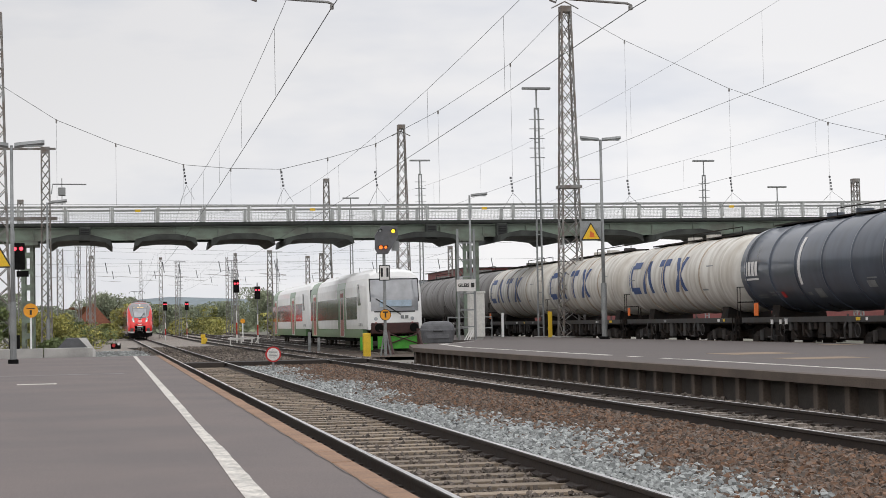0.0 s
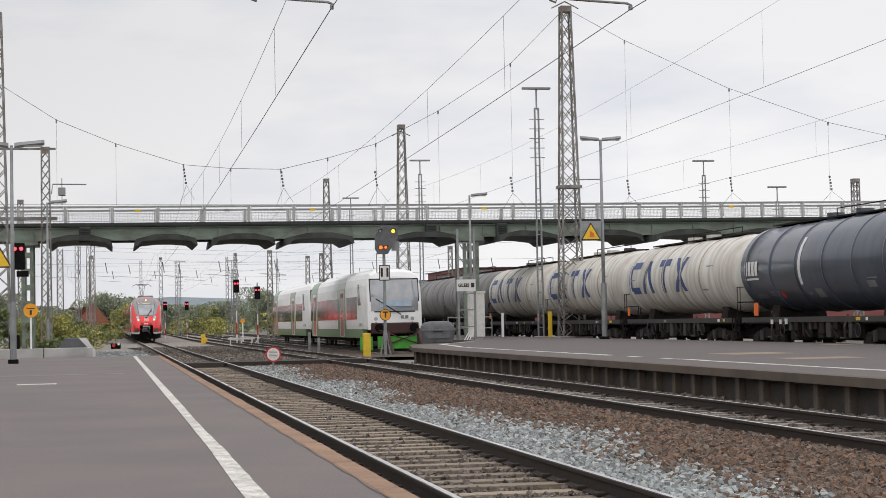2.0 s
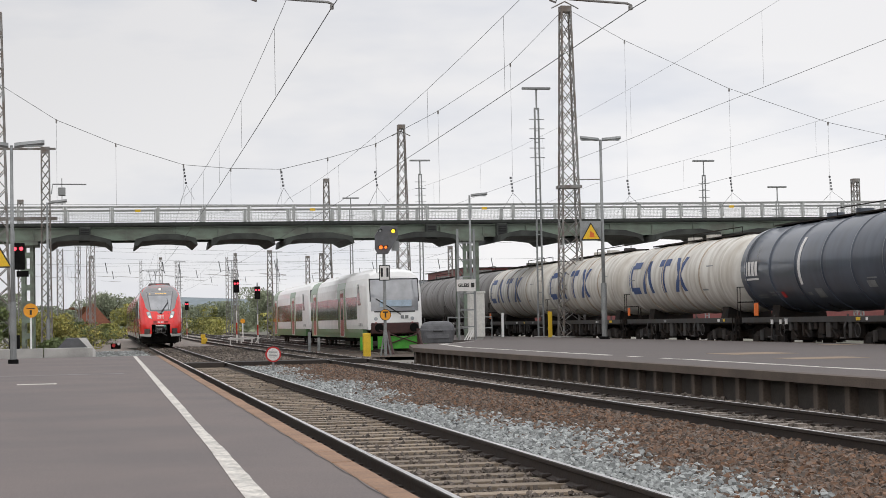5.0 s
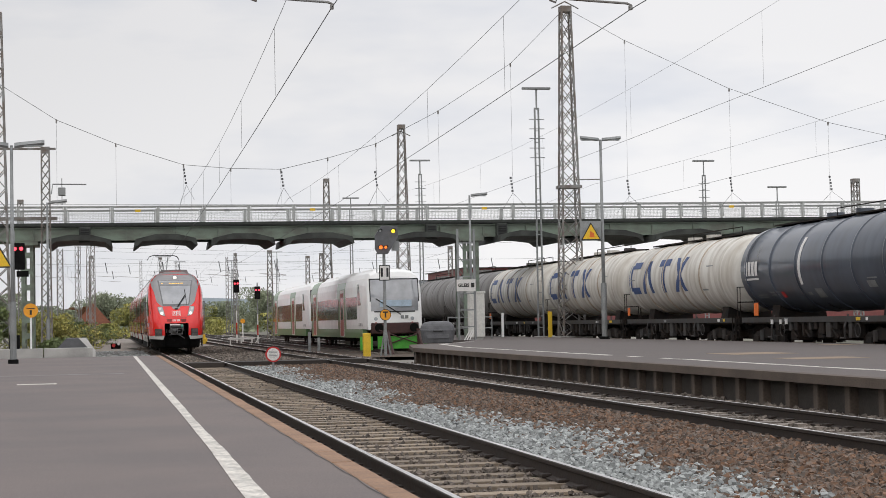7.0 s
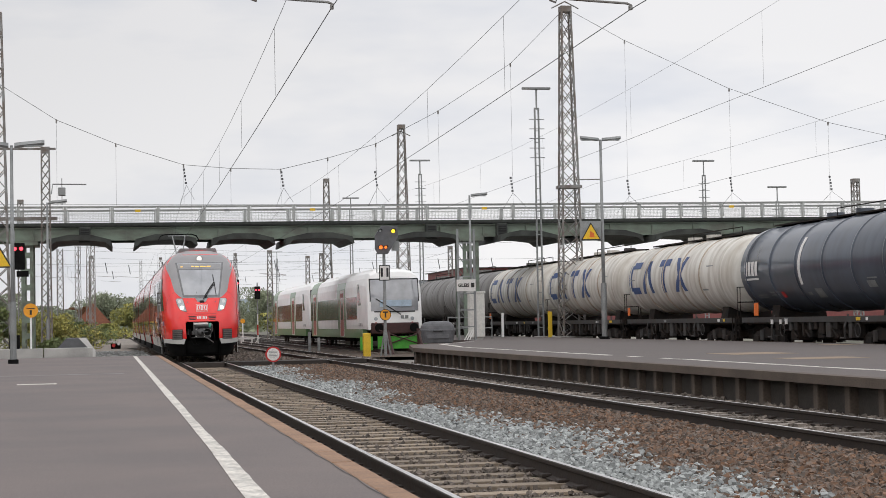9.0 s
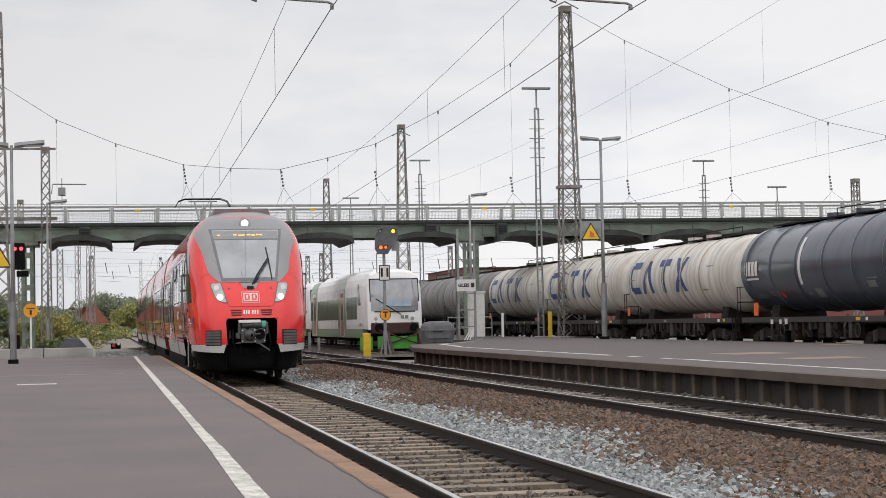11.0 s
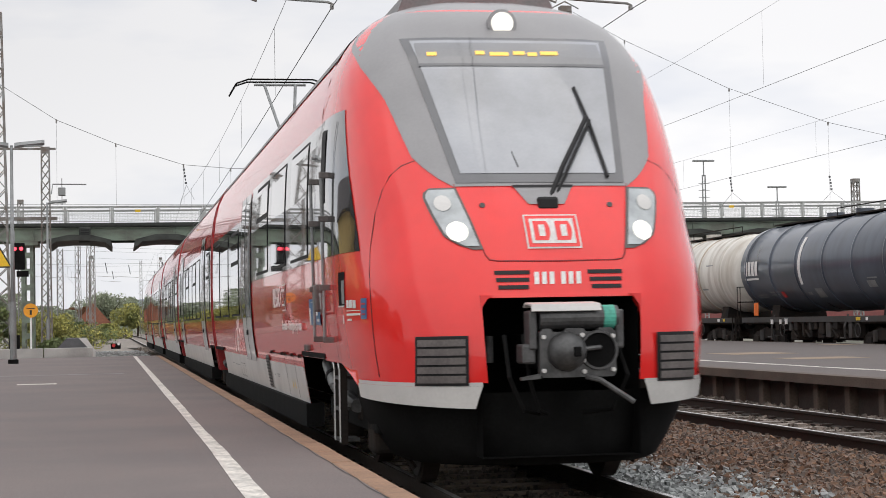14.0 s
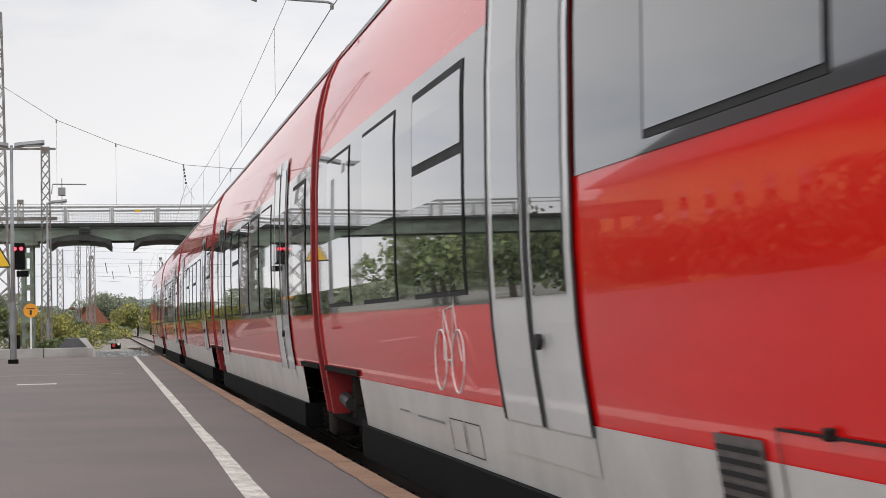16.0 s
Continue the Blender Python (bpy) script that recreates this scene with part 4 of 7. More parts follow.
def bogie(y, jacobs=True):
    bg = part("bogie", box(B(), -1.2, 1.2, y - 1.5, y + 1.5, 0.42, 0.62, 0.03), BLACK, train, "dark bogie frame")
    for dy in (-1.15, 1.15):
        for s in (-1, 1):
            wh = part("wheel", bar(B(), (s * 0.69, y + dy, 0.4), (s * 0.82, y + dy, 0.4), 0.4, 28), RAIL_SIDE, bg, "rust-brown steel wheel")
            part("wheel_rim", bar(B(), (s * 0.82, y + dy, 0.4), (s * 0.835, y + dy, 0.4), 0.34, 24), STEEL, bg)
            part("axle_box", box(B(), s * 0.95, s * 1.2, y + dy - 0.18, y + dy + 0.18, 0.25, 0.55, 0.04), UNDER, bg)
            bm = B()
            bar(bm, (s * 1.1, y + dy * 0.55, 0.5), (s * 1.1, y + dy * 0.55, 0.85), 0.13, 12)
            part("spring", bm, UNDER, bg)
    for s in (-1, 1):
        part("damper", bar(B(), (s * 1.24, y - 0.7, 0.62), (s * 1.24, y + 0.6, 0.72), 0.06, 10), STEEL, bg, "grey yaw damper")
        part("damper_rod", bar(B(), (s * 1.24, y + 0.6, 0.72), (s * 1.24, y + 1.1, 0.76), 0.035, 8), STEEL, bg)


car(NOSE_END - 0.02, 19.75, 5.3, 17.7)
side_of_car(5.3, 19.75, [("w", 4.2, 5.72), ("w", 6.35, 7.88), ("h", 8.45, 10.0), ("d", 11.0, 12.58), ("h", 13.2, 14.72), ("w", 15.45, 16.9), ("w", 17.65, 19.0)], [(3.0, 10.97, 1.88), (12.61, 19.7, 1.4)], 5.3, 17.7)
for a, b, n in ((20.25, 35.95, 1), (36.35, 52.05, 2), (52.45, 68.15, 3)):
    car(a, b, a + 1.5, b - 1.5)
    side_of_car(a, b, [("h", a + 0.5, a + 1.6), ("d", a + 2.2, a + 3.6), ("w", a + 4.1, a + 5.4), ("h", a + 5.8, a + 7.1), ("w", a + 7.5, a + 8.8), ("h", a + 9.2, a + 10.5), ("w", a + 10.9, a + 12.1), ("d", a + 12.4, a + 13.8), ("w", a + 14.2, a + 15.3)], [(a + 0.05, a + 2.15, 1.4), (a + 3.65, a + 12.35, 1.4), (a + 13.85, b - 0.05, 1.4)], a + 1.5, b - 1.5)
car(68.55, 85.0, 70.2, 83.0)
side_of_car(68.55, 83.5, [("w", 69.6, 71.1), ("w", 71.7, 73.2), ("h", 73.8, 75.4), ("d", 76.0, 77.5), ("h", 78.1, 79.4), ("w", 80.0, 81.4)], [(68.6, 75.95, 1.4), (77.55, 85.0, 1.88)], 70.2, 83.0)
for y in (20.0, 36.15, 52.25, 68.35):
    bellows(y)
    bogie(y)
bogie(3.3)
bogie(84.6)
# rear cab: a plain rounded end
bm = B()
rings = []
for y, f in ((84.9, 1.0), (86.5, 0.97), (87.6, 0.85), (88.2, 0.62), (88.4, 0.3)):
    rings.append([(s * w * f, y, 0.55 + (z - 0.55) * (0.6 + 0.4 * f)) for s, z, w in [(-1, z, w) for z, w in PROFILE] + [(1, z, w) for z, w in reversed(PROFILE)]])
part("rear_cab", loft(bm, rings), RED, train, "rounded red rear cab", True)

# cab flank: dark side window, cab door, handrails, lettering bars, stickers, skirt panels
for side in (-1, 1):
    bm = B()
    rows = []
    for j in range(11):
        z = 1.88 + 1.2 * j / 10
        a = 1.52 + 0.75 * (j / 10)
        rows.append([bm.verts.new((side * (side_x(a + (3.42 - a) * i / 8, z) + 0.006), a + (3.42 - a) * i / 8, z)) for i in range(9)])
    for ra, rb in zip(rows, rows[1:]):
        for i in range(8):
            bm.faces.new((ra[i], ra[i + 1], rb[i + 1], rb[i])[::side])
    part("cab_side_window", bm, BAND_GLASS, train, "dark cab side window", True)
    part("cab_door_line", flank(B(), 2.4, 2.415, 0.99, 3.0, side, 0.011), RUBBER, train)
    part("cab_door_line", flank(B(), 3.55, 3.565, 1.1, 3.0, side, 0.011), RUBBER, train)
    part("cab_door_window", flank(B(), 2.86, 3.12, 2.35, 2.98, side, 0.012), RUBBER, train)
    for y in (2.66, 3.38):
        h = part("handrail", bar(B(), (side * (side_x(y, 1.2) + 0.07), y, 1.16), (side * (side_x(y, 2.58) + 0.07), y, 2.6), 0.014, 10), GREY_METAL, train, "grey grab rail")
        for z in (1.18, 1.62, 2.2, 2.57):
            part("rail_bracket", box(B(), side * (side_x(y, z) - 0.01), side * (side_x(y, z) + 0.085), y - 0.018, y + 0.018, z - 0.025, z + 0.025, 0.006), GRILLE, h)
    part("door_handle", path(B(), [(side * (side_x(2.85, z) + d), y, z) for y, z, d in ((2.95, 1.56, 0.0), (2.93, 1.57, 0.05), (2.85, 1.57, 0.06), (2.8, 1.53, 0.06), (2.8, 1.44, 0.06), (2.85, 1.4, 0.06), (2.9, 1.4, 0.0))], 0.011, 6), GREY_METAL, train)
    part("door_lock", box(B(), side * 1.455, side * 1.53, 3.14, 3.24, 1.42, 1.66, 0.02), GRILLE, train)
    part("socket_recess", flank(B(), 1.9, 2.15, 1.456, 1.73, side, 0.004), BLACK, train)
    part("socket_flap", flank(B(), 1.895, 2.0, 1.47, 1.66, side, 0.007), GREY_METAL, train, "grey socket flap")
    part("socket_sill", flank(B(), 1.885, 2.14, 1.445, 1.458, side, 0.012), SKIRT, train)
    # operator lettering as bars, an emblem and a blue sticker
    flank_words("REGIO", 6.91, 7.83, 1.6, 0.3, side)
    flank_words("Franken-Thüringen-Express", 4.84, 6.75, 1.3, 0.145, side)
    part("emblem_plate", flank(B(), 6.41, 6.85, 1.46, 1.74, side, 0.004), WHITE_MATT, train)
    part("emblem_field", flank(B(), 6.432, 6.828, 1.474, 1.726, side, 0.007), RED_SIDE, train)
    part("emblem_shape", flank(B(), 6.47, 6.79, 1.51, 1.69, side, 0.010), WHITE_MATT, train)
    for y in (6.5, 6.65):
        part("emblem_cut", flank(B(), y, y + 0.11, 1.535, 1.665, side, 0.013), RED_SIDE, train)
    for y in (4.52, 4.75):
        part("lifting_lug", box(B(), side * 1.41, side * 1.455, y - 0.03, y + 0.03, 1.06, 1.12, 0.012), GRILLE, train)
    part("sticker", flank(B(), 3.36, 4.18, 1.305, 1.545, side, 0.009), STICKER_BLUE, train, "blue and white sticker")
    for z0, z1, a, b in ((1.44, 1.475, 3.5, 3.86), (1.39, 1.425, 3.5, 3.86), (1.335, 1.36, 3.4, 3.6), (1.51, 1.518, 3.6, 4.0)):
        part("sticker_bar", flank(B(), a, b, z0, z1, side, 0.012), WHITE_MATT, train)
    part("sticker_wave", flank(B(), 4.06, 4.18, 1.305, 1.46, side, 0.0115), WHITE_MATT, train)
    for a, b, z0, z1 in ((1.83, 1.745, 1.436, 1.5), (1.73, 1.635, 1.436, 1.5), (1.62, 1.53, 1.432, 1.495), (1.83, 1.42, 1.41, 1.416), (1.83, 1.42, 1.375, 1.392), (1.82, 1.66, 1.335, 1.35), (1.99, 1.96, 1.31, 1.38)):
        part("lettering_bar", flank(B(), b, a, z0, z1, side, 0.006), WHITE_MATT, train)
    part("crest", flank(B(), 1.28, 1.405, 1.345, 1.505, side, 0.006), STICKER_BLUE, train, "small blue shield")
    for z in (1.375, 1.415, 1.455):
        part("crest_bar", flank(B(), 1.305, 1.38, z, z + 0.014, side, 0.009), SIGN_RED, train)
    # skirt panels
    for a, b in ((5.32, 6.15), (6.17, 7.15), (7.17, 9.0)):
        bm = B()
        for q0, q1, z0, z1 in ((a, b, 0.985, 0.995), (a, a + 0.012, 0.55, 0.99), (b - 0.012, b, 0.55, 0.99)):
            flank(bm, q0, q1, z0, z1, side, 0.0105)
        part("panel_gap", bm, RUBBER, train)
    g = part("louvre_panel", flank(B(), 9.12, 9.55, 0.56, 0.95, side, 0.0105), GRILLE, train, "dark louvred panel")
    for k in range(9):
        part("slat", flank(B(), 9.14, 9.53, 0.58 + k * 0.04, 0.598 + k * 0.04, side, 0.018), RUBBER, g)
    for y in (5.5, 6.25, 6.98, 7.35, 8.6):
        part("hinge", box(B(), side * (half_width(0.99) - 0.01), side * (half_width(0.99) + 0.03), y - 0.022, y + 0.022, 0.98, 1.015, 0.006), UNDER, train)
    for y in (6.44, 6.67):
        tri = B()
        rows = [[tri.verts.new((side * (half_width(z) + 0.011), y + e * (0.74 - z) * 0.45, z)) for e in (-1, 1)] for z in (0.64, 0.739)]
        tri.faces.new((rows[0][0], rows[0][1], rows[1][1], rows[1][0]))
        part("warning_mark", tri, YELLOW, train, "small yellow warning triangle")
    for y0, y1, z in ((8.0, 8.35, 0.74), (8.05, 8.3, 0.715), (8.58, 8.66, 0.725), (6.93, 6.97, 0.71), (14.3, 15.2, 0.72), (15.5, 15.9, 0.73)):
        part("small_text_bar", flank(B(), y0, y1, z, z + 0.013, side, 0.013), GREY_METAL, train)
    for y in (13.3, 13.75):
        bm = B()
        for q0, q1, z0, z1 in ((y, y + 0.4, 0.76, 0.766), (y, y + 0.4, 0.58, 0.586), (y, y + 0.012, 0.58, 0.766), (y + 0.39, y + 0.4, 0.58, 0.766)):
            flank(bm, q0, q1, z0, z1, side, 0.0095)
        part("flap_gap", bm, RUBBER, train)
    # cab steps
    st = part("cab_step", prism(B(), [(2.58, 0.3), (2.66, 0.3), (2.66, 0.97), (2.62, 0.99), (2.58, 0.93)], "x", side * 1.33, side * 1.39), UNDER, train, "dark cab access step frame with bright edges")
    part("step_rail", prism(B(), [(2.92, 0.3), (3.0, 0.3), (3.0, 0.93), (2.96, 0.96), (2.92, 0.9)], "x", side * 1.33, side * 1.39), UNDER, st)
    for z in (0.32, 0.58, 0.84):
        part("tread", box(B(), side * 1.22, side * 1.39, 2.66, 2.92, z, z + 0.03), STEEL, st)
    for y in (2.575, 2.915):
        part("edge_strip", box(B(), side * 1.39, side * 1.4, y, y + 0.02, 0.32, 0.93), SKIRT, st)
        part("edge_strip", bar(B(), (side * 1.395, y + 0.01, 0.93), (side * 1.395, y + 0.075, 0.99), 0.008, 4), SKIRT, st)
    # inclined damper and axle gear in the open arch
    dm = part("arch_damper", bar(B(), (side * 1.22, 4.75, 0.93), (side * 1.22, 4.15, 0.74), 0.065, 14), GREY_METAL, train, "grey inclined damper", True)
    part("damper_collar", bar(B(), (side * 1.22, 4.42, 0.825), (side * 1.22, 4.36, 0.806), 0.075, 14), RUBBER, dm)
    part("damper_rod", bar(B(), (side * 1.22, 4.15, 0.74), (side * 1.22, 3.7, 0.6), 0.04, 10), GRILLE, dm)
    part("axle_link", box(B(), side * 1.1, side * 1.26, 3.5, 3.85, 0.45, 0.72, 0.04), UNDER, train)
    part("air_spring", bar(B(), (side * 1.02, 3.3, 0.62), (side * 1.02, 3.3, 0.97), 0.24, 18), RUBBER, train, "black air spring")
    part("sand_pipe", path(B(), [(side * 1.2, 2.1, 0.95), (side * 1.15, 1.95, 0.5), (side * 0.9, 1.8, 0.15)], 0.025, 6), UNDER, train)
    # bicycle pictogram on the second window bay
    bm = B()
    for yc in (13.5, 14.0):
        path(bm, [(side * 1.448, yc + 0.17 * math.cos(a), 1.1 + 0.17 * math.sin(a)) for a in [k * math.pi / 9 for k in range(19)]], 0.006, 4)
    for line in (((13.5, 1.1), (13.6, 1.4), (13.88, 1.38), (14.0, 1.1)), ((13.6, 1.4), (13.75, 1.1), (13.88, 1.38)), ((13.75, 1.1), (14.0, 1.1)), ((13.58, 1.4), (13.56, 1.46), (13.66, 1.47))):
        path(bm, [(side * (half_width(z) + 0.004), y, z) for y, z in line], 0.006, 4)
    part("bicycle_symbol", bm, WHITE_MATT, train, "white bicycle pictogram")

# roof gear and pantograph
for a, b, w in ((3.3, 6.0, 0.66), (8.0, 12.0, 0.35), (14.0, 18.0, 0.35), (28, 32, 0.35), (40, 47, 0.35), (56, 62, 0.35), (72, 79, 0.35)):
    part("roof_unit", prism(B(), [(-w - 0.12, 3.95), (w + 0.12, 3.95), (w, 4.25 if w > 0.5 else 4.16), (-w, 4.25 if w > 0.5 else 4.16)], "y", a, b), ROOF_GREY, train, "grey roof equipment hood")
for s in (-1, 1):
    part("roof_vent", box(B(), s * 0.85, s * 0.62, 3.8, 4.6, 3.86, 4.0, 0.03), BLACK, train)
panto = part("pantograph", box(B(), -0.7, 0.7, 20.35, 22.5, 4.0, 4.12, 0.03), BLACK, train, "raised single-arm pantograph")
for s in (-1, 1):
    for y in (20.45, 22.4):
        part("insulator", bar(B(), (s * 0.55, y, 3.85), (s * 0.55, y, 4.1), 0.06, 10), DOOR_RED, panto)
ZP = 6.04
part("lower_arm", bar(B(), (0, 22.2, 4.15), (0, 20.5, 4.9), 0.05, 8), GREY_METAL, panto)
for s in (-1, 1):
    part("upper_arm", bar(B(), (s * 0.12, 20.5, 4.9), (s * 0.3, 21.8, ZP - 0.08), 0.03, 8), GREY_METAL, panto)
part("pan_frame", bar(B(), (-0.5, 21.8, ZP - 0.08), (0.5, 21.8, ZP - 0.08), 0.025, 8), GREY_METAL, panto)
for y in (21.6, 22.0):
    bm = B()
    path(bm, [(-0.97, y, ZP - 0.28), (-0.85, y, ZP - 0.08), (-0.62, y, ZP), (0.62, y, ZP), (0.85, y, ZP - 0.08), (0.97, y, ZP - 0.28)], 0.017, 6)
    part("collector_strip", bm, BLACK, panto)
# ---- parked white and green diesel railcars on the stub track ----
def railcar(y0, length=25.0):
    r = thing("diesel_railcar", "white diesel railcar with green stripes and dull red doors", "railcar", (10.6, y0, 0), "coupled railcars")
    W = 1.45
    sec = [(1.0, 0.95), (W - 0.02, 1.0), (W, 1.2), (W, 2.6), (1.42, 3.15), (1.34, 3.5), (1.18, 3.74), (0.9, 3.89), (0.4, 3.96)]

    def ring(y, f, zc=0.0, top=1.0):
        pts = [(-x * f, y, 0.95 + (z - 0.95) * top) for x, z in sec] + [(x * f, y, 0.95 + (z - 0.95) * top) for x, z in reversed(sec)]
        return pts
    part("body", loft(B(), [ring(0.0, 0.93, top=0.5), ring(0.05, 0.94, top=0.6), ring(0.25, 0.955, top=0.88), ring(0.36, 0.965, top=0.96), ring(0.6, 0.975, top=1.0), ring(1.4, 1.0, top=1.01), ring(length - 1.5, 1.0), ring(length - 0.7, 0.95), ring(length - 0.2, 0.9, top=0.94)]), WHITE, r, "white car body")
    # sloping windscreen with dark surround
    def screen(z0, z1, w0, w1, off, m, name, label=""):
        bm = B()
        rows = []
        for j in range(7):
            z = z0 + (z1 - z0) * j / 6
            hw = w0 + (w1 - w0) * j / 6
            zz = (z - 0.95) / 2.93
            y = lerp_table([(0.0, 0.0), (0.55, 0.0), (0.62, 0.05), (0.9, 0.25), (1.0, 0.45)], zz)
            rows.append([bm.verts.new((hw * (i / 4 - 1), y - off + 0.05 * abs(i / 4 - 1) ** 3, z)) for i in range(9)])
        for a, b in zip(rows, rows[1:]):
            for i in range(8):
                bm.faces.new((a[i], a[i + 1], b[i + 1], b[i]))
        return part(name, bm, m, r, label, True)
    screen(1.82, 3.5, 1.24, 1.24, 0.03, RUBBER, "windscreen_seal")
    screen(1.88, 3.44, 1.19, 1.19, 0.05, SCREEN, "windscreen", "large panoramic windscreen")
    part("blind", box(B(), -0.75, 0.85, -0.075, -0.06, 2.1, 2.42, 0.006), mat("blue_sheet", (0.42, 0.52, 0.62), 0.7), r, "pale blue sheet behind the windscreen")
    part("wiper", bar(B(), (-0.95, -0.08, 2.5), (0.3, -0.12, 1.7), 0.025, 6), RUBBER, r)
    for x in (-0.95, 0.88):
        part("headlight", bar(B(), (x, -0.04, 1.5), (x, 0.1, 1.5), 0.09, 14), LENS, r)
        part("tail_light", bar(B(), (x, -0.04, 1.28), (x, 0.1, 1.28), 0.06, 12), DOOR_RED, r)
    part("front_skirt", box(B(), -1.2, 1.2, -0.06, 0.3, 0.75, 1.3, 0.05), BUFFER_BROWN, r, "dark brown front apron")
    for k in range(2):
        part("lettering_bar", box(B(), 0.3 + k * 0.22, 0.46 + k * 0.22, -0.03, 0.0, 1.5, 1.66), GREY_METAL, r)
    for x in (-0.87, 0.87):
        bf = part("buffer", bar(B(), (x, -0.55, 1.05), (x, 0.1, 1.05), 0.09, 12), BLACK, r)
        part("buffer_head", bar(B(), (x, -0.6, 1.05), (x, -0.55, 1.05), 0.22, 18), BLACK, bf)
    # flanks: doors, windows, stripes, skirt
    for s in (-1, 1):
        x0, x1 = s * (W + 0.004), s * (W - 0.05)
        part("green_skirt", box(B(), s * (W + 0.002), s * (W - 0.25), 1.2, length - 1.2, 0.55, 1.0), GREEN, r, "green lower skirt")
        for a in (9.2, 22.1):
            prof = [(W + 0.003, 1.0), (W + 0.003, 2.6), (1.424, 3.15), (1.345, 3.5), (1.185, 3.745), (0.9, 3.896), (0.4, 3.968)]
            part("green_stripe", loft(B(), [[(s * x, a + e + 0.25 * (z - 1.0), z) for x, z in prof] for e in (-1.9, 1.6)], closed=False), GREEN, r, "broad green stripe up to the roof")
        part("side_window", prism(B(), [(1.7, 2.2), (2.7, 2.2), (2.95, 3.25), (2.6, 3.3)], "x", s * (W - 0.02), s * (W + 0.012)), RAIL_PANE, r)
        for a in (8.35, 21.3):
            d = part("door", box(B(), s * (W + 0.012), x1, a, a + 1.35, 0.62, 2.95, 0.02), DOOR_RED, r, "dull red passenger door")
            part("door_frame", box(B(), s * (W + 0.009), x1, a - 0.12, a + 1.47, 0.6, 3.1), WHITE, r)
            part("door_window", box(B(), s * (W + 0.018), x1, a + 0.2, a + 1.15, 1.5, 2.7), RAIL_PANE, d)
        for a, b in ((3.2, 5.2), (5.26, 7.2), (10.6, 13.0), (13.06, 15.4), (15.46, 17.8), (17.86, 20.3), (23.0, 24.2)):
            part("window", box(B(), s * (W + 0.01), x1, a, b, 1.5, 2.66), RAIL_PANE, r)
        for a in (1.3, 1.75, 2.3):
            part("marking", box(B(), s * (W + 0.004), x1, a, a + 0.22, 1.15, 1.3), GREY_METAL, r)
    for a, b in ((2.5, 7), (9, 16), (18, 22.5)):
        part("roof_unit", prism(B(), [(-0.8, 3.85), (0.8, 3.85), (0.6, 4.06), (-0.6, 4.06)], "y", a, b), WHITE, r)
    for yb in (4.2, length - 4.2):
        bg = part("bogie", box(B(), -1.15, 1.15, yb - 1.5, yb + 1.5, 0.4, 0.7), BLACK, r)
        for dy in (-0.95, 0.95):
            for s in (-1, 1):
                part("wheel", bar(B(), (s * 0.7, yb + dy, 0.4), (s * 0.82, yb + dy, 0.4), 0.4, 20), RAIL_SIDE, bg)
    part("underfloor", box(B(), -1.2, 1.2, 6.5, length - 6.5, 0.35, 0.8), BLACK, r)
    return r


railcar(86.5)
railcar(112.6)

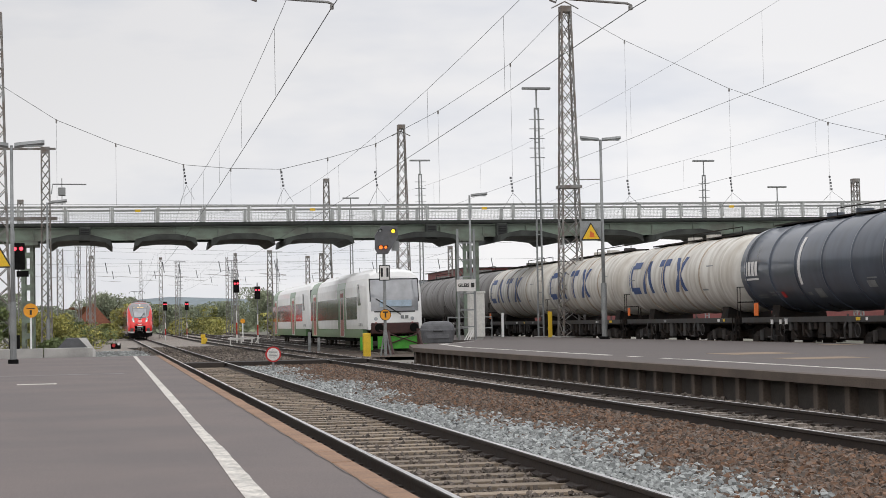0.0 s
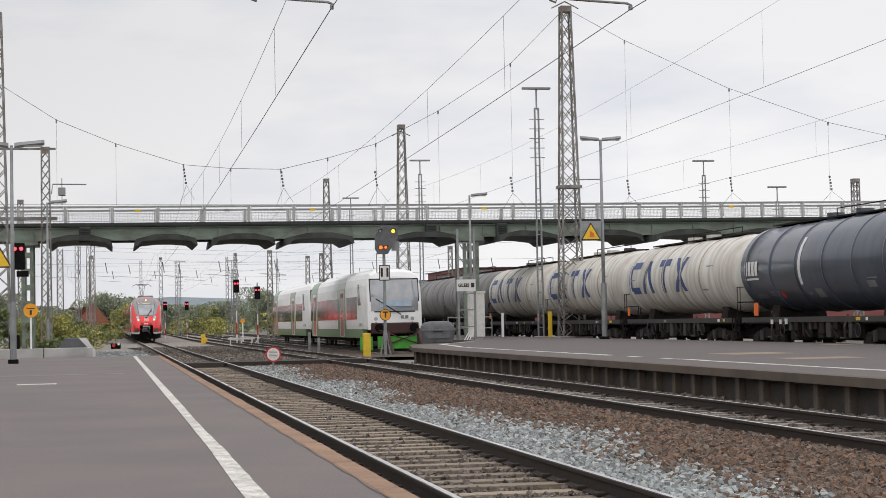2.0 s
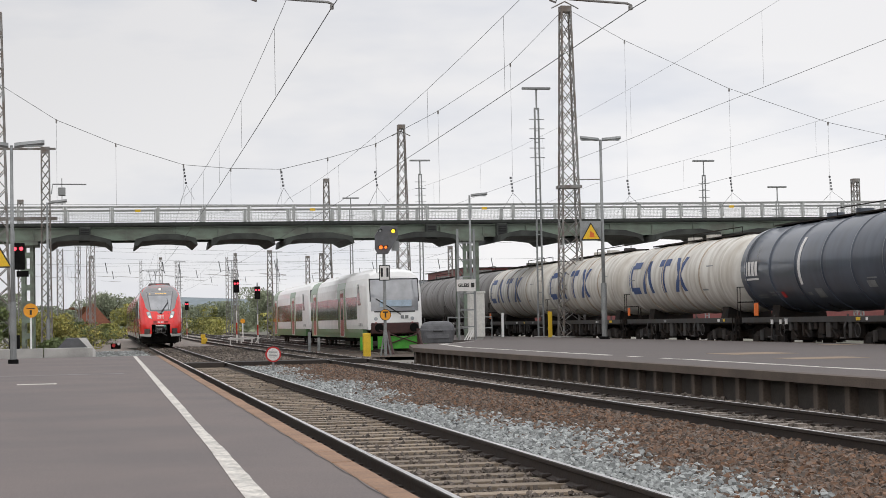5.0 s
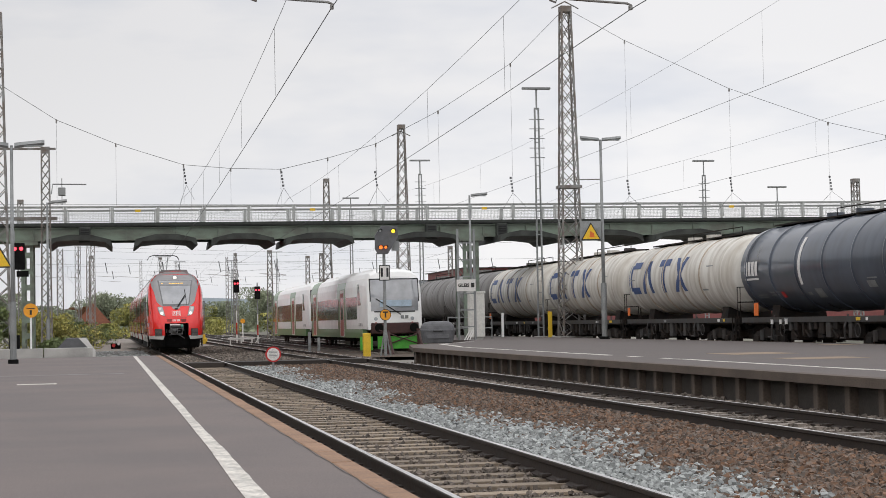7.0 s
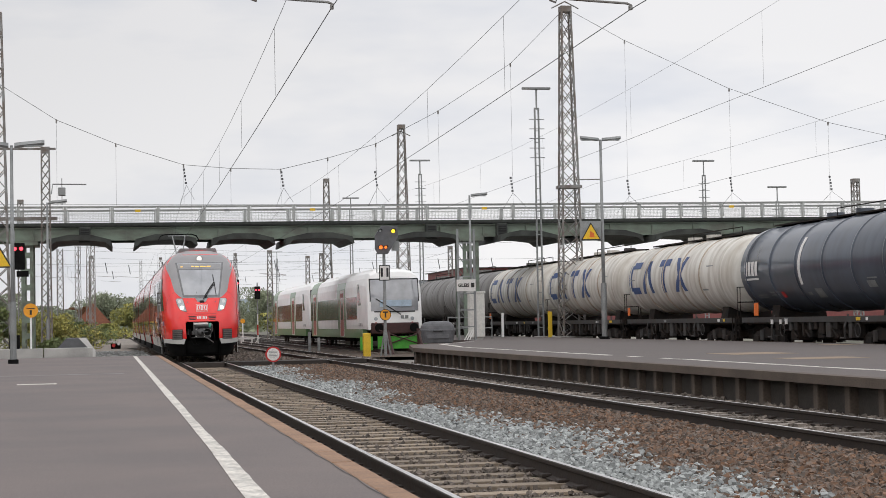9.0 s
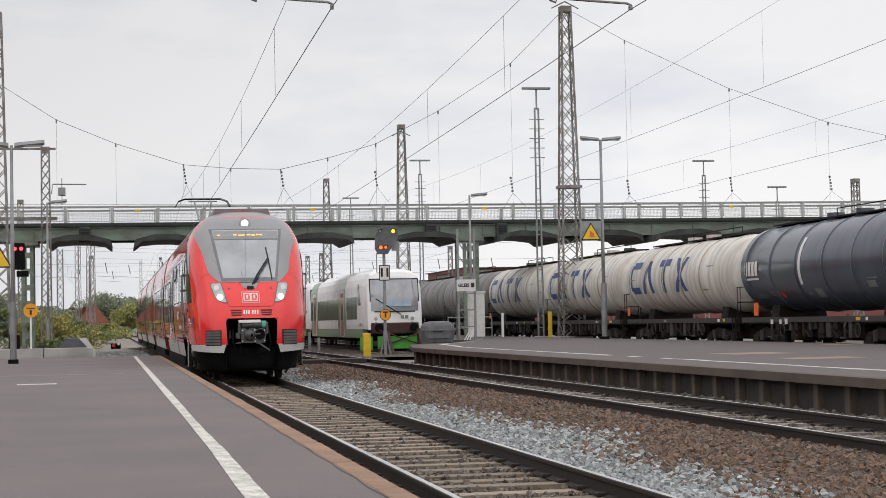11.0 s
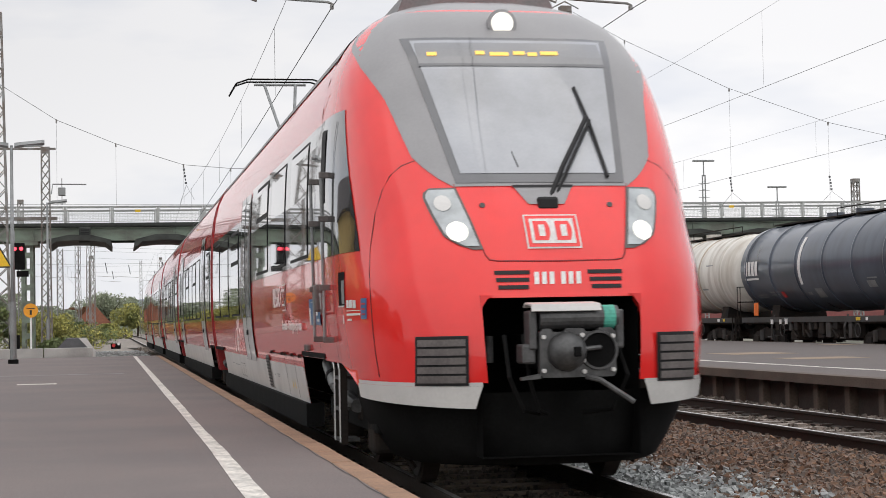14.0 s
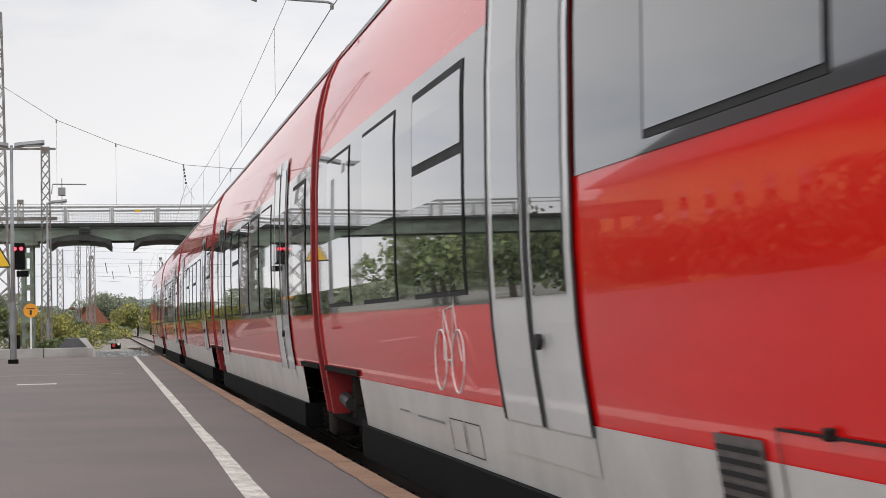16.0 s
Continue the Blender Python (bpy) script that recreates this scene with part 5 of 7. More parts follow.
# ---- tank wagons ----
def tank_wagon(y0, style):
    L = 14.4
    label = {"white": "cream tank wagon with large blue lettering and rust streaks", "dark": "dark grey glossy tank wagon with white marking", "grey": "grimy grey tank wagon"}[style]
    wg = thing("tank_wagon", label, "tank wagon", (20.5, y0, 0), "tank wagon train")
    skin = {"white": TANK_WHITE, "dark": TANK_DARK, "grey": TANK_GREY}[style]
    R, zc = (1.52, 2.93) if style == "dark" else (1.45, 2.89)
    rings = []
    for y, f in ((0.3, 0.3), (0.34, 0.55), (0.48, 0.8), (0.68, 0.93), (1.0, 1.0), (L - 1.0, 1.0), (L - 0.68, 0.93), (L - 0.48, 0.8), (L - 0.34, 0.55), (L - 0.3, 0.3)):
        rings.append([(R * f * math.cos(a), y, zc + R * f * math.sin(a)) for a in [k / 40 * 2 * math.pi for k in range(40)]])
    tank = part("tank", loft(B(), rings), skin, wg, "", True)
    for k in range(6):
        y = 1.5 + k * (L - 3.0) / 5
        bm = B()
        loft(bm, [[((R + q) * math.cos(a), y + d, zc + (R + q) * math.sin(a)) for a in [k / 40 * 2 * math.pi for k in range(40)]] for d, q in ((-0.05, 0.0), (-0.035, 0.03), (0.035, 0.03), (0.05, 0.0))], cap=False)
        part("hoop", bm, TANK_STAIN if style == "white" and k % 5 else skin, tank, "", True)

    def curved(name, m, ya, yb, za, zb, lean=0.0, off=0.012):
        bm = B()
        rows = []
        for j in range(7):
            z = za + (zb - za) * j / 6
            x = -math.sqrt(max(0.05, (R + off) ** 2 - (z - zc) ** 2))
            sh = lean * (z - za)
            rows.append([bm.verts.new((x, y + sh, z)) for y in (ya, yb)])
        for a, b in zip(rows, rows[1:]):
            bm.faces.new((a[0], a[1], b[1], b[0]))
        return part(name, bm, m, tank)
    if style == "white":
        # four tall letter-sized block shapes
        curved("letter_block", BLUE_LETTER, 12.65, 13.05, 2.45, 3.55)
        curved("letter_block", BLUE_LETTER, 11.6, 12.65, 3.4, 3.68)
        curved("letter_block", BLUE_LETTER, 11.6, 12.65, 2.32, 2.6)
        curved("letter_block", BLUE_LETTER, 10.85, 11.2, 2.32, 3.68, -0.4)
        curved("letter_block", BLUE_LETTER, 9.7, 10.05, 2.32, 3.68, 0.4)
        curved("letter_block", BLUE_LETTER, 8.1, 8.5, 2.32, 3.4)
        curved("letter_block", BLUE_LETTER, 7.6, 9.0, 3.4, 3.68)
        curved("letter_block", BLUE_LETTER, 6.5, 6.9, 2.32, 3.68, -0.8)
        curved("letter_block", BLUE_LETTER, 5.4, 5.8, 2.32, 3.68, 0.8, 0.014)
        curved("text_bar", GREY_METAL, 2.2, 3.0, 3.2, 3.24)
        curved("text_bar", GREY_METAL, 3.0, 3.6, 2.3, 2.36)
        curved("text_bar", GREY_METAL, 12.2, 12.9, 2.9, 2.94)
    if style == "dark":
        for k in range(4):
            curved("emblem_block", WHITE_MATT, 12.75 - k * 0.33, 13.0 - k * 0.33, 2.7, 3.2)
        curved("emblem_block", WHITE_MATT, 11.7, 13.0, 2.55, 2.62)
        curved("stripe", WHITE_MATT, 7.9, 8.12, 2.3, 3.85, -0.05)
        for ya, yb, za, zb in ((11.6, 12.4, 2.0, 2.04), (11.6, 12.4, 1.92, 1.96), (10.3, 11.2, 2.08, 2.12), (10.4, 11.2, 1.98, 2.02), (7.6, 7.9, 1.95, 2.05), (6.6, 7.2, 1.85, 2.15), (2.4, 3.0, 2.1, 2.3), (2.2, 2.9, 2.36, 2.4)):
            curved("text_bar", GREY_METAL, ya, yb, za, zb)
        curved("hazard_mark", SIGN_RED, 9.9, 10.2, 1.9, 2.1)
    # top walkway and domes
    bm = box(B(), -0.35, 0.35, 1.4, L - 1.4, zc + R + 0.03, zc + R + 0.08)
    part("walkway", bm, UNDER, wg)
    for y in (L * 0.42, L * 0.58):
        part("dome", bar(B(), (0.0, y, zc + R - 0.1), (0.0, y, zc + R + 0.22), 0.3, 18), skin, wg)
    bm = B()
    path(bm, [(-0.45, 1.6, zc + R + 0.05), (-0.45, 1.6, zc + R + 0.3), (-0.45, L * 0.5, zc + R + 0.3), (-0.45, L * 0.5, zc + R)], 0.02, 5)
    part("hand_rail", bm, UNDER, wg)
    # frame, saddles, platforms and rails at the ends
    part("underframe", box(B(), -1.2, 1.2, 0.5, L - 0.5, 1.0, 1.22), UNDER, wg)
    part("sole_bar", box(B(), -1.3, -1.22, 0.4, L - 0.4, 1.06, 1.24), FRAME_GREY, wg, "grey channel sole bar")
    rg = random.Random(int(y0))
    for k in range(13):
        y = 3.9 + k * (L - 7.8) / 12
        h = rg.uniform(0.2, 0.55)
        part("frame_fitting", box(B(), -1.27, -1.27 + rg.uniform(0.1, 0.4), y, y + rg.uniform(0.12, 0.4), 1.06 - h, 1.06, 0.02), (UNDER, FRAME_GREY, UNDER)[k % 3], wg)
    for k in range(3):
        y = rg.uniform(0.6, L - 1.2)
        part("frame_tag", box(B(), -1.312, -1.304, y, y + rg.uniform(0.12, 0.45), 1.1, 1.2), (WHITE_MATT, YELLOW, GREY_METAL)[k % 3], wg)
    for y in (3.95, L - 4.3):
        part("brake_wheel", path(B(), [(-1.3, y + 0.2 * math.cos(a), 0.8 + 0.2 * math.sin(a)) for a in [k * math.pi / 8 for k in range(17)]], 0.018, 5), FRAME_GREY, wg)
        part("drain_pipe", path(B(), [(-1.2, y + 0.9, 1.3), (-1.33, y + 0.9, 0.9), (-1.33, y + 0.9, 0.55), (-1.33, y + 1.25, 0.55)], 0.035, 6), FRAME_GREY, wg)
    for y in (2.6, L - 2.6):
        part("saddle", prism(B(), [(-0.9, 1.2), (0.9, 1.2), (0.82, 1.66), (0.0, 1.42), (-0.82, 1.66)], "y", y - 0.35, y + 0.35), UNDER, wg)
    for y in (0.15, L - 0.15):
        bm = B()
        path(bm, [(-1.25, y, 1.25), (-1.25, y, 2.35), (-0.6, y, 2.35), (-0.6, y, 1.25)], 0.025, 5)
        path(bm, [(-1.25, y, 1.8), (-0.6, y, 1.8)], 0.02, 5)
        part("end_rail", bm, UNDER, wg)
        bm = B()
        path(bm, [(-1.32, y, 1.3), (-1.32, y, 0.5), (-1.32, y + 0.4, 0.5), (-1.32, y + 0.4, 1.3)], 0.022, 5)
        part("step_iron", bm, UNDER, wg)
    for y in (-0.02, L + 0.02):
        for x in (-0.87, 0.87):
            sgn = -1 if y < 1 else 1
            bf = part("buffer", bar(B(), (x, y, 1.05), (x, y - sgn * 0.5, 1.05), 0.1, 10), UNDER, wg)
            part("buffer_head", bar(B(), (x, y, 1.05), (x, y - sgn * 0.05, 1.05), 0.24, 16), BLACK, bf)
    for yb in (2.5, L - 2.5):
        bg = part("bogie", box(B(), -1.05, 1.05, yb - 1.35, yb + 1.35, 0.5, 0.75, 0.03), UNDER, wg)
        for s in (-1, 1):
            part("side_frame", prism(B(), [(yb - 1.5, 0.35), (yb - 1.5, 0.62), (yb - 0.5, 0.85), (yb + 0.5, 0.85), (yb + 1.5, 0.62), (yb + 1.5, 0.35), (yb + 0.6, 0.5), (yb - 0.6, 0.5)], "x", s * 0.98, s * 1.1), UNDER, bg)
            for dy in (-0.9, 0.9):
                part("wheel", bar(B(), (s * 0.7, yb + dy, 0.46), (s * 0.83, yb + dy, 0.46), 0.46, 22), RAIL_SIDE, bg)
                part("axle_box", box(B(), s * 1.08, s * 1.2, yb + dy - 0.16, yb + dy + 0.16, 0.32, 0.6, 0.03), UNDER, bg)
                bm = B()
                bar(bm, (s * 1.12, yb + dy * 0.6, 0.45), (s * 1.12, yb + dy * 0.6, 0.8), 0.1, 8)
                part("spring", bm, FRAME_GREY, bg)
                part("wheel_face", bar(B(), (s * 0.83, yb + dy, 0.46), (s * 0.845, yb + dy, 0.46), 0.38, 20), FRAME_GREY, bg)
    # sill and gear added dark to fill the shaded gap under the tank
    part("centre_sill", box(B(), -0.5, 0.5, 0.6, L - 0.6, 0.45, 1.05), UNDER, wg)
    for y in (4.6, 5.6, 6.7, 7.9, 9.0):
        part("brake_gear", box(B(), -1.15, -0.6, y, y + 0.75, 0.45 + 0.12 * (y % 1), 1.0, 0.03), UNDER, wg)
        part("pipe", bar(B(), (-1.2, y, 0.55), (-1.2, y + 0.6, 0.9), 0.04, 6), UNDER, wg)
    if style == "dark":
        part("orange_plate", box(B(), -1.37, -1.33, 12.2, 12.6, 1.3, 1.75, 0.01), ORANGE, wg, "orange hazard plate")
        for y in (9.6, 10.1, 10.9):
            part("white_tag", box(B(), -1.35, -1.31, y, y + 0.15, 1.0, 1.16), WHITE_MATT, wg)
    else:
        part("orange_plate", box(B(), -1.37, -1.33, 13.4, 13.7, 1.4, 1.75, 0.01), ORANGE if style == "white" else UNDER, wg)
    return wg


for y0, style in ((32.4, "dark"), (46.8, "dark"), (61.2, "white"), (75.6, "white"), (90.0, "white"), (104.4, "grey"), (118.8, "grey"), (133.2, "dark")):
    tank_wagon(y0, style)


# ---- masts, lamps, towers ----
def lattice_mast(x, y, z0, top, w0, w1, cells, group="lattice masts", cap=True, lean=0.0):
    m = thing("lattice_mast", "grey steel lattice catenary mast", "mast", (x, y, z0), group)
    h = top - z0
    corners = [(-1, -1), (1, -1), (1, 1), (-1, 1)]
    t = max(0.022, w1 * 0.09)

    def at(c, f):
        w = (w0 + (w1 - w0) * f) / 2
        return Vector((c[0] * w, c[1] * w, h * f))
    for c in corners:
        a, b = at(c, 0), at(c, 1)
        bm = B()
        loft(bm, [[(p.x + dx * t, p.y + dy * t, p.z) for dx, dy in ((-1, -1), (1, -1), (1, 1), (-1, 1))] for p in (a, b)])
        part("leg", bm, MAST_METAL, m)
    for q in range(4):
        ca, cb = corners[q], corners[(q + 1) % 4]
        bm = B()
        for k in range(cells):
            f0, f1 = k / cells, (k + 1) / cells
            bar(bm, at(ca, f0), at(cb, f1), t * 0.55, 4)
            bar(bm, at(cb, f0), at(ca, f1), t * 0.55, 4)
        tagged(part("bracing", bm, MAST_METAL, m), kind="stuff")
    if cap:
        part("mast_cap", box(B(), -w1 * 0.6, w1 * 0.6, -w1 * 0.6, w1 * 0.6, h - 0.25, h + 0.05), MAST_METAL, m)
    for z, e in ((0.0, 0.35),):
        part("footing", box(B(), -w0 * 0.75, w0 * 0.75, -w0 * 0.75, w0 * 0.75, -0.4, 0.06), CONCRETE, m)
    return m


def horn(m, z, reach=0.7):
    for s in (-1, 1):
        part("bracket", bar(B(), (0, 0, z), (s * reach, 0, z - 0.35), 0.035, 5), MAST_METAL, m)


m1 = lattice_mast(19.42, 85.6, 0.4, 17.0, 1.12, 0.46, 20)
horn(m1, 16.9)
part("collar", box(B(), -0.55, 0.55, -0.5, 0.5, 7.45, 7.6), MAST_METAL, m1)
part("side_arm", bar(B(), (0.3, 0, 7.9), (1.6, -0.1, 7.9), 0.03, 6), MAST_METAL, m1)
m2 = lattice_mast(18.4, 130.5, -0.34, 16.1, 1.1, 0.46, 18)
horn(m2, 16.0)
lattice_mast(14.5, 145.5, -0.34, 13.3, 0.9, 0.4, 16)
lattice_mast(-8.4, 85, -0.34, 16.2, 1.1, 0.46, 18)
m4 = lattice_mast(-6.3, 88, -0.34, 10.15, 0.5, 0.36, 20)
part("crossarm", box(B(), -3, 0.5, -0.06, 0.06, 10.4, 10.5), MAST_METAL, m4)
part("crossarm", box(B(), -2.2, 0.55, -0.1, 0.1, 6.95, 7.12), MAST_METAL, m4)
lattice_mast(-7.05, 140, -0.34, 7.5, 0.5, 0.42, 12, cap=False)
lattice_mast(-4.75, 150, -0.34, 7.3, 0.55, 0.3, 12)
lattice_mast(-5.0, 190, -0.34, 10.5, 0.5, 0.4, 16)
lattice_mast(-10.0, 140, -0.34, 11.3, 0.45, 0.4, 16)
for mx, my, mz in ((-6.3, 170, 9.6), (-5.7, 205, 11.0), (-5.2, 165, 7.6), (-6.9, 220, 11.5), (1.2, 260, 11.0), (13.0, 250, 11.0), (15.5, 270, 12.0), (7.0, 280, 11.5)):
    lattice_mast(mx, my, -0.34, mz, 0.42, 0.3, 12, cap=False)
lattice_mast(58.0, 138, -0.34, 12.5, 0.6, 0.5, 16)
lattice_mast(11.0, 160, -0.34, 8.0, 0.6, 0.35, 12)
lattice_mast(10.0, 190, -0.34, 9.0, 0.55, 0.3, 12)
lattice_mast(3.2, 230, -0.34, 10.2, 0.6, 0.35, 12)
lattice_mast(20.0, 210, -0.34, 9.4, 0.6, 0.4, 12)
lattice_mast(24.0, 230, -0.34, 10.5, 0.6, 0.4, 12)
lattice_mast(33.5, 190, -0.34, 9.5, 0.6, 0.4, 12)


def floodlight_tower(x, y, z0, top, arm=1.35):
    f = thing("floodlight_tower", "slender grey ladder floodlight tower", "light tower", (x, y, z0), "floodlight towers")
    h = top - z0
    for s in (-0.14, 0.14):
        part("stile", bar(B(), (s, 0, 0), (s * 0.7, 0, h - 1.0), 0.05, 8), LAMP_METAL, f)
    bm = B()
    k = 0.5
    while k < h - 1.2:
        bar(bm, (-0.14, 0, k), (0.14, 0, k), 0.018, 4)
        k += 0.6
    tagged(part("rung", bm, LAMP_METAL, f), kind="stuff")
    part("neck", bar(B(), (0, 0, h - 1.1), (0, 0, h), 0.045, 8), LAMP_METAL, f)
    for k in range(5):
        part("foot_peg", bar(B(), (-0.4, 0, h - 1.6 - k * 0.5), (0.4, 0, h - 1.6 - k * 0.5), 0.022, 5), LAMP_METAL, f)
    part("lamp_head", box(B(), -arm / 2, arm / 2, -0.12, 0.12, h - 0.05, h + 0.07, 0.03), LAMP_METAL, f, "wide flat floodlight head")
    part("foot", box(B(), -0.3, 0.3, -0.3, 0.3, -0.35, 0.05), CONCRETE, f)
    return f


floodlight_tower(18.6, 88.7, 0.4, 13.3, 1.5)
floodlight_tower(19.7, 130, -0.34, 13.4, 1.55)
floodlight_tower(18.5, 160, -0.34, 12.75, 1.5)
floodlight_tower(38.5, 120, -0.34, 12.4, 1.6)
floodlight_tower(44.0, 120, -0.34, 10.5, 1.4)
floodlight_tower(12.0, 225, -0.34, 9.5, 1.6)
floodlight_tower(6.0, 240, -0.34, 10.0, 1.6)
floodlight_tower(21.0, 260, -0.34, 12.0, 1.6)


def lamp_post(x, y, z0, top, arms, r=0.09):
    p = thing("platform_lamp", "grey tapered platform lamp post", "lamp post", (x, y, z0), "platform lamps")
    h = top - z0
    part("pole", bar(B(), (0, 0, 0), (0, 0, h), r, 12, r * 0.6), LAMP_METAL, p, "", True)
    part("pole_base", bar(B(), (0, 0, -0.02), (0, 0, h * 0.28), r * 1.35, 12), LAMP_METAL, p)
    part("base_flange", box(B(), -r * 2, r * 2, -r * 2, r * 2, -0.02, 0.12, 0.02), BLACK, p)
    for a in arms:
        hd = part("lamp_head", loft(B(), [[(a * (0.08 + q * 0.82), d * wd, h + dz + q * 0.08) for d, dz in ((-1, -0.02), (-0.7, 0.07), (0.7, 0.07), (1, -0.02), (0.6, -0.07), (-0.6, -0.07))] for q, wd in ((0, 0.06), (0.25, 0.14), (0.9, 0.15), (1.0, 0.1))]), LAMP_METAL, p, "flat grey lamp head")
        part("lamp_glass", box(B(), a * 0.35, a * 0.85, -0.11, 0.11, h - 0.04, h - 0.015), LENS, hd)
    return p


lamp_right = lamp_post(17.95, 74.5, 0.405, 9.15, (-1, 1), 0.095)
part("warning_backboard", box(B(), -1.05, -0.1, -0.16, -0.13, 4.3, 5.15, 0.01), GREY_METAL, lamp_right)
tri = part("warning_triangle", prism(B(), [(-1.02, 4.33), (-0.13, 4.33), (-0.575, 5.1)], "y", -0.2, -0.17), SIGN_BLACK, lamp_right, "yellow electricity warning triangle")
part("triangle_field", prism(B(), [(-0.95, 4.37), (-0.2, 4.37), (-0.575, 5.02)], "y", -0.215, -0.2), SIGN_YELLOW, tri)
part("triangle_mark", prism(B(), [(-0.66, 4.45), (-0.42, 4.45), (-0.45, 4.62), (-0.6, 4.72)], "y", -0.225, -0.215), ORANGE, tri)
lamp_post(-5.93, 50.4, 0.37, 6.45, (-1, 1), 0.068)
lamp_post(14.5, 86.5, 0.405, 7.6, (1,), 0.08)
lamp_post(-6.1, 84, -0.34, 7.2, (1,), 0.07)

# ---- signals and signs ----
sg = thing("entry_signal", "grey signal mast with number board and lit yellow and orange lamps", "signal", (8.95, 79.0, -0.34), "signals")
part("mast", box(B(), -0.06, 0.06, -0.06, 0.06, 0, 5.4), LAMP_METAL, sg)
hd = part("signal_head", prism(B(), [(-0.42, 5.0), (-0.3, 4.75), (0.15, 4.75), (0.45, 5.25), (0.62, 5.5), (0.6, 6.0), (-0.1, 6.05), (-0.42, 5.6)], "y", -0.25, -0.05), BIN_GREY, sg, "dark grey slanted signal screen")
for x, z, r, m in ((0.4, 5.78, 0.08, LIT_YELLOW), (-0.2, 5.8, 0.05, LENS), (-0.18, 5.05, 0.08, LIT_ORANGE), (0.05, 5.05, 0.06, LIT_ORANGE)):
    part("signal_lamp", bar(B(), (x, -0.32, z), (x, -0.24, z), r, 14), m, hd)
    part("lamp_hood", loft(B(), [[(x + (r + 0.03) * math.cos(a), yy, z + (r + 0.03) * math.sin(a)) for a in [k * math.pi / 8 for k in range(9)]] for yy in (-0.45, -0.25)], closed=False), BLACK, hd)
part("back_flap", box(B(), 0.35, 0.7, -0.02, 0.02, 4.9, 5.35, 0.01), LAMP_METAL, hd)
pl = part("number_board", box(B(), -0.25, 0.25, -0.1, -0.08, 3.55, 4.25, 0.01), SIGN_BLACK, sg, "white number board with black digits 11")
part("board_field", box(B(), -0.21, 0.21, -0.106, -0.098, 3.59, 4.21), WHITE_MATT, pl)
words("digits", "11", 0.52, SIGN_BLACK, pl, pose(0, -0.112, 3.9, 90, 0, 0))
bm = B()
path(bm, [(-0.35, -0.1, 4.8), (-0.35, -0.1, 3.9), (-0.25, -0.1, 3.9)], 0.025, 6)
part("conduit", bm, LAMP_METAL, sg)
tsg = part("stop_disc", bar(B(), (0, -0.14, 2.0), (0, -0.11, 2.0), 0.26, 28), SIGN_BLACK, sg, "orange disc with a black T")
part("disc_field", bar(B(), (0, -0.15, 2.0), (0, -0.14, 2.0), 0.235, 28), SIGN_ORANGE, tsg)
words("disc_letter", "T", 0.36, SIGN_BLACK, tsg, pose(0, -0.156, 2.0, 90, 0, 0))
for x in (-0.25, 0.25):
    part("strut", bar(B(), (x, 0, 0), (0, 0, 1.5), 0.04, 6), LAMP_METAL, sg)

stop = thing("buffer_stop", "rusty crossed-bar buffer stop before the railcars", "buffer stop", (10.6, 84.0, -0.2))
for s in (-1, 1):
    part("upright", box(B(), s * 0.75 - 0.08, s * 0.75 + 0.08, -0.1, 0.1, 0, 1.2), BUFFER_BROWN, stop)
    part("raking_leg", bar(B(), (s * 0.75, -1.6, 0.0), (s * 0.75, 0, 1.15), 0.06, 4), BUFFER_BROWN, stop)
    part("cross_bar", bar(B(), (-1.2 * s, -0.12, 0.3), (1.2 * s, -0.12, 1.15), 0.03, 6), BUFFER_BROWN, stop)
part("green_board", box(B(), -1.25, 1.2, -0.04, 0.04, 0.25, 0.85), GREEN_BRIGHT, stop, "bright green boards")
part("green_board", box(B(), -2.1, -1.5, -0.04, 0.04, 0.2, 0.85), GREEN_BRIGHT, stop)

yp = thing("yellow_post", "yellow concrete marker post beside the stub track", "marker post", (8.09, 79.0, -0.3))
part("post_body", box(B(), -0.17, 0.17, -0.12, 0.12, 0, 1.15, 0.02), YELLOW, yp)
for x, y, h in ((7.2, 90, 0.9), (6.95, 92, 1.2)):
    gp = thing("grey_post", "short grey trackside post", "post", (x, y, -0.3))
    part("post_body", box(B(), -0.07, 0.07, -0.07, 0.07, 0, h, 0.01), GREY_METAL, gp)

disc = thing("stop_sign_disc", "white round sign with red rim standing between the tracks", "sign", (1.71, 55.2, -0.2))
part("stake", box(B(), -0.03, 0.03, -0.03, 0.03, 0, 0.6), GREY_METAL, disc)
rim = part("red_rim", bar(B(), (0, -0.05, 0.59), (0, -0.03, 0.59), 0.245, 32), SIGN_RED, disc)
fld = part("white_field", bar(B(), (0, -0.056, 0.59), (0, -0.05, 0.59), 0.195, 32), WHITE_MATT, rim)
for k in range(5):
    part("text_bar", box(B(), -0.13, 0.13, -0.061, -0.056, 0.68 - k * 0.045, 0.695 - k * 0.045), GREY_METAL, fld)

os_ = thing("orange_disc_sign", "orange round sign on a white post at the platform end", "sign", (-6.0, 63.3, 0.37))
part("post", bar(B(), (0, 0, -0.7), (0, 0, 1.45), 0.035, 10), WHITE, os_)
od = part("disc", bar(B(), (0, -0.05, 1.6), (0, -0.03, 1.6), 0.25, 30), SIGN_ORANGE, os_)
part("disc_mark", box(B(), -0.14, 0.14, -0.056, -0.05, 1.66, 1.69), SIGN_BLACK, od)
part("disc_mark", box(B(), -0.035, 0.035, -0.056, -0.05, 1.45, 1.62), SIGN_BLACK, od)

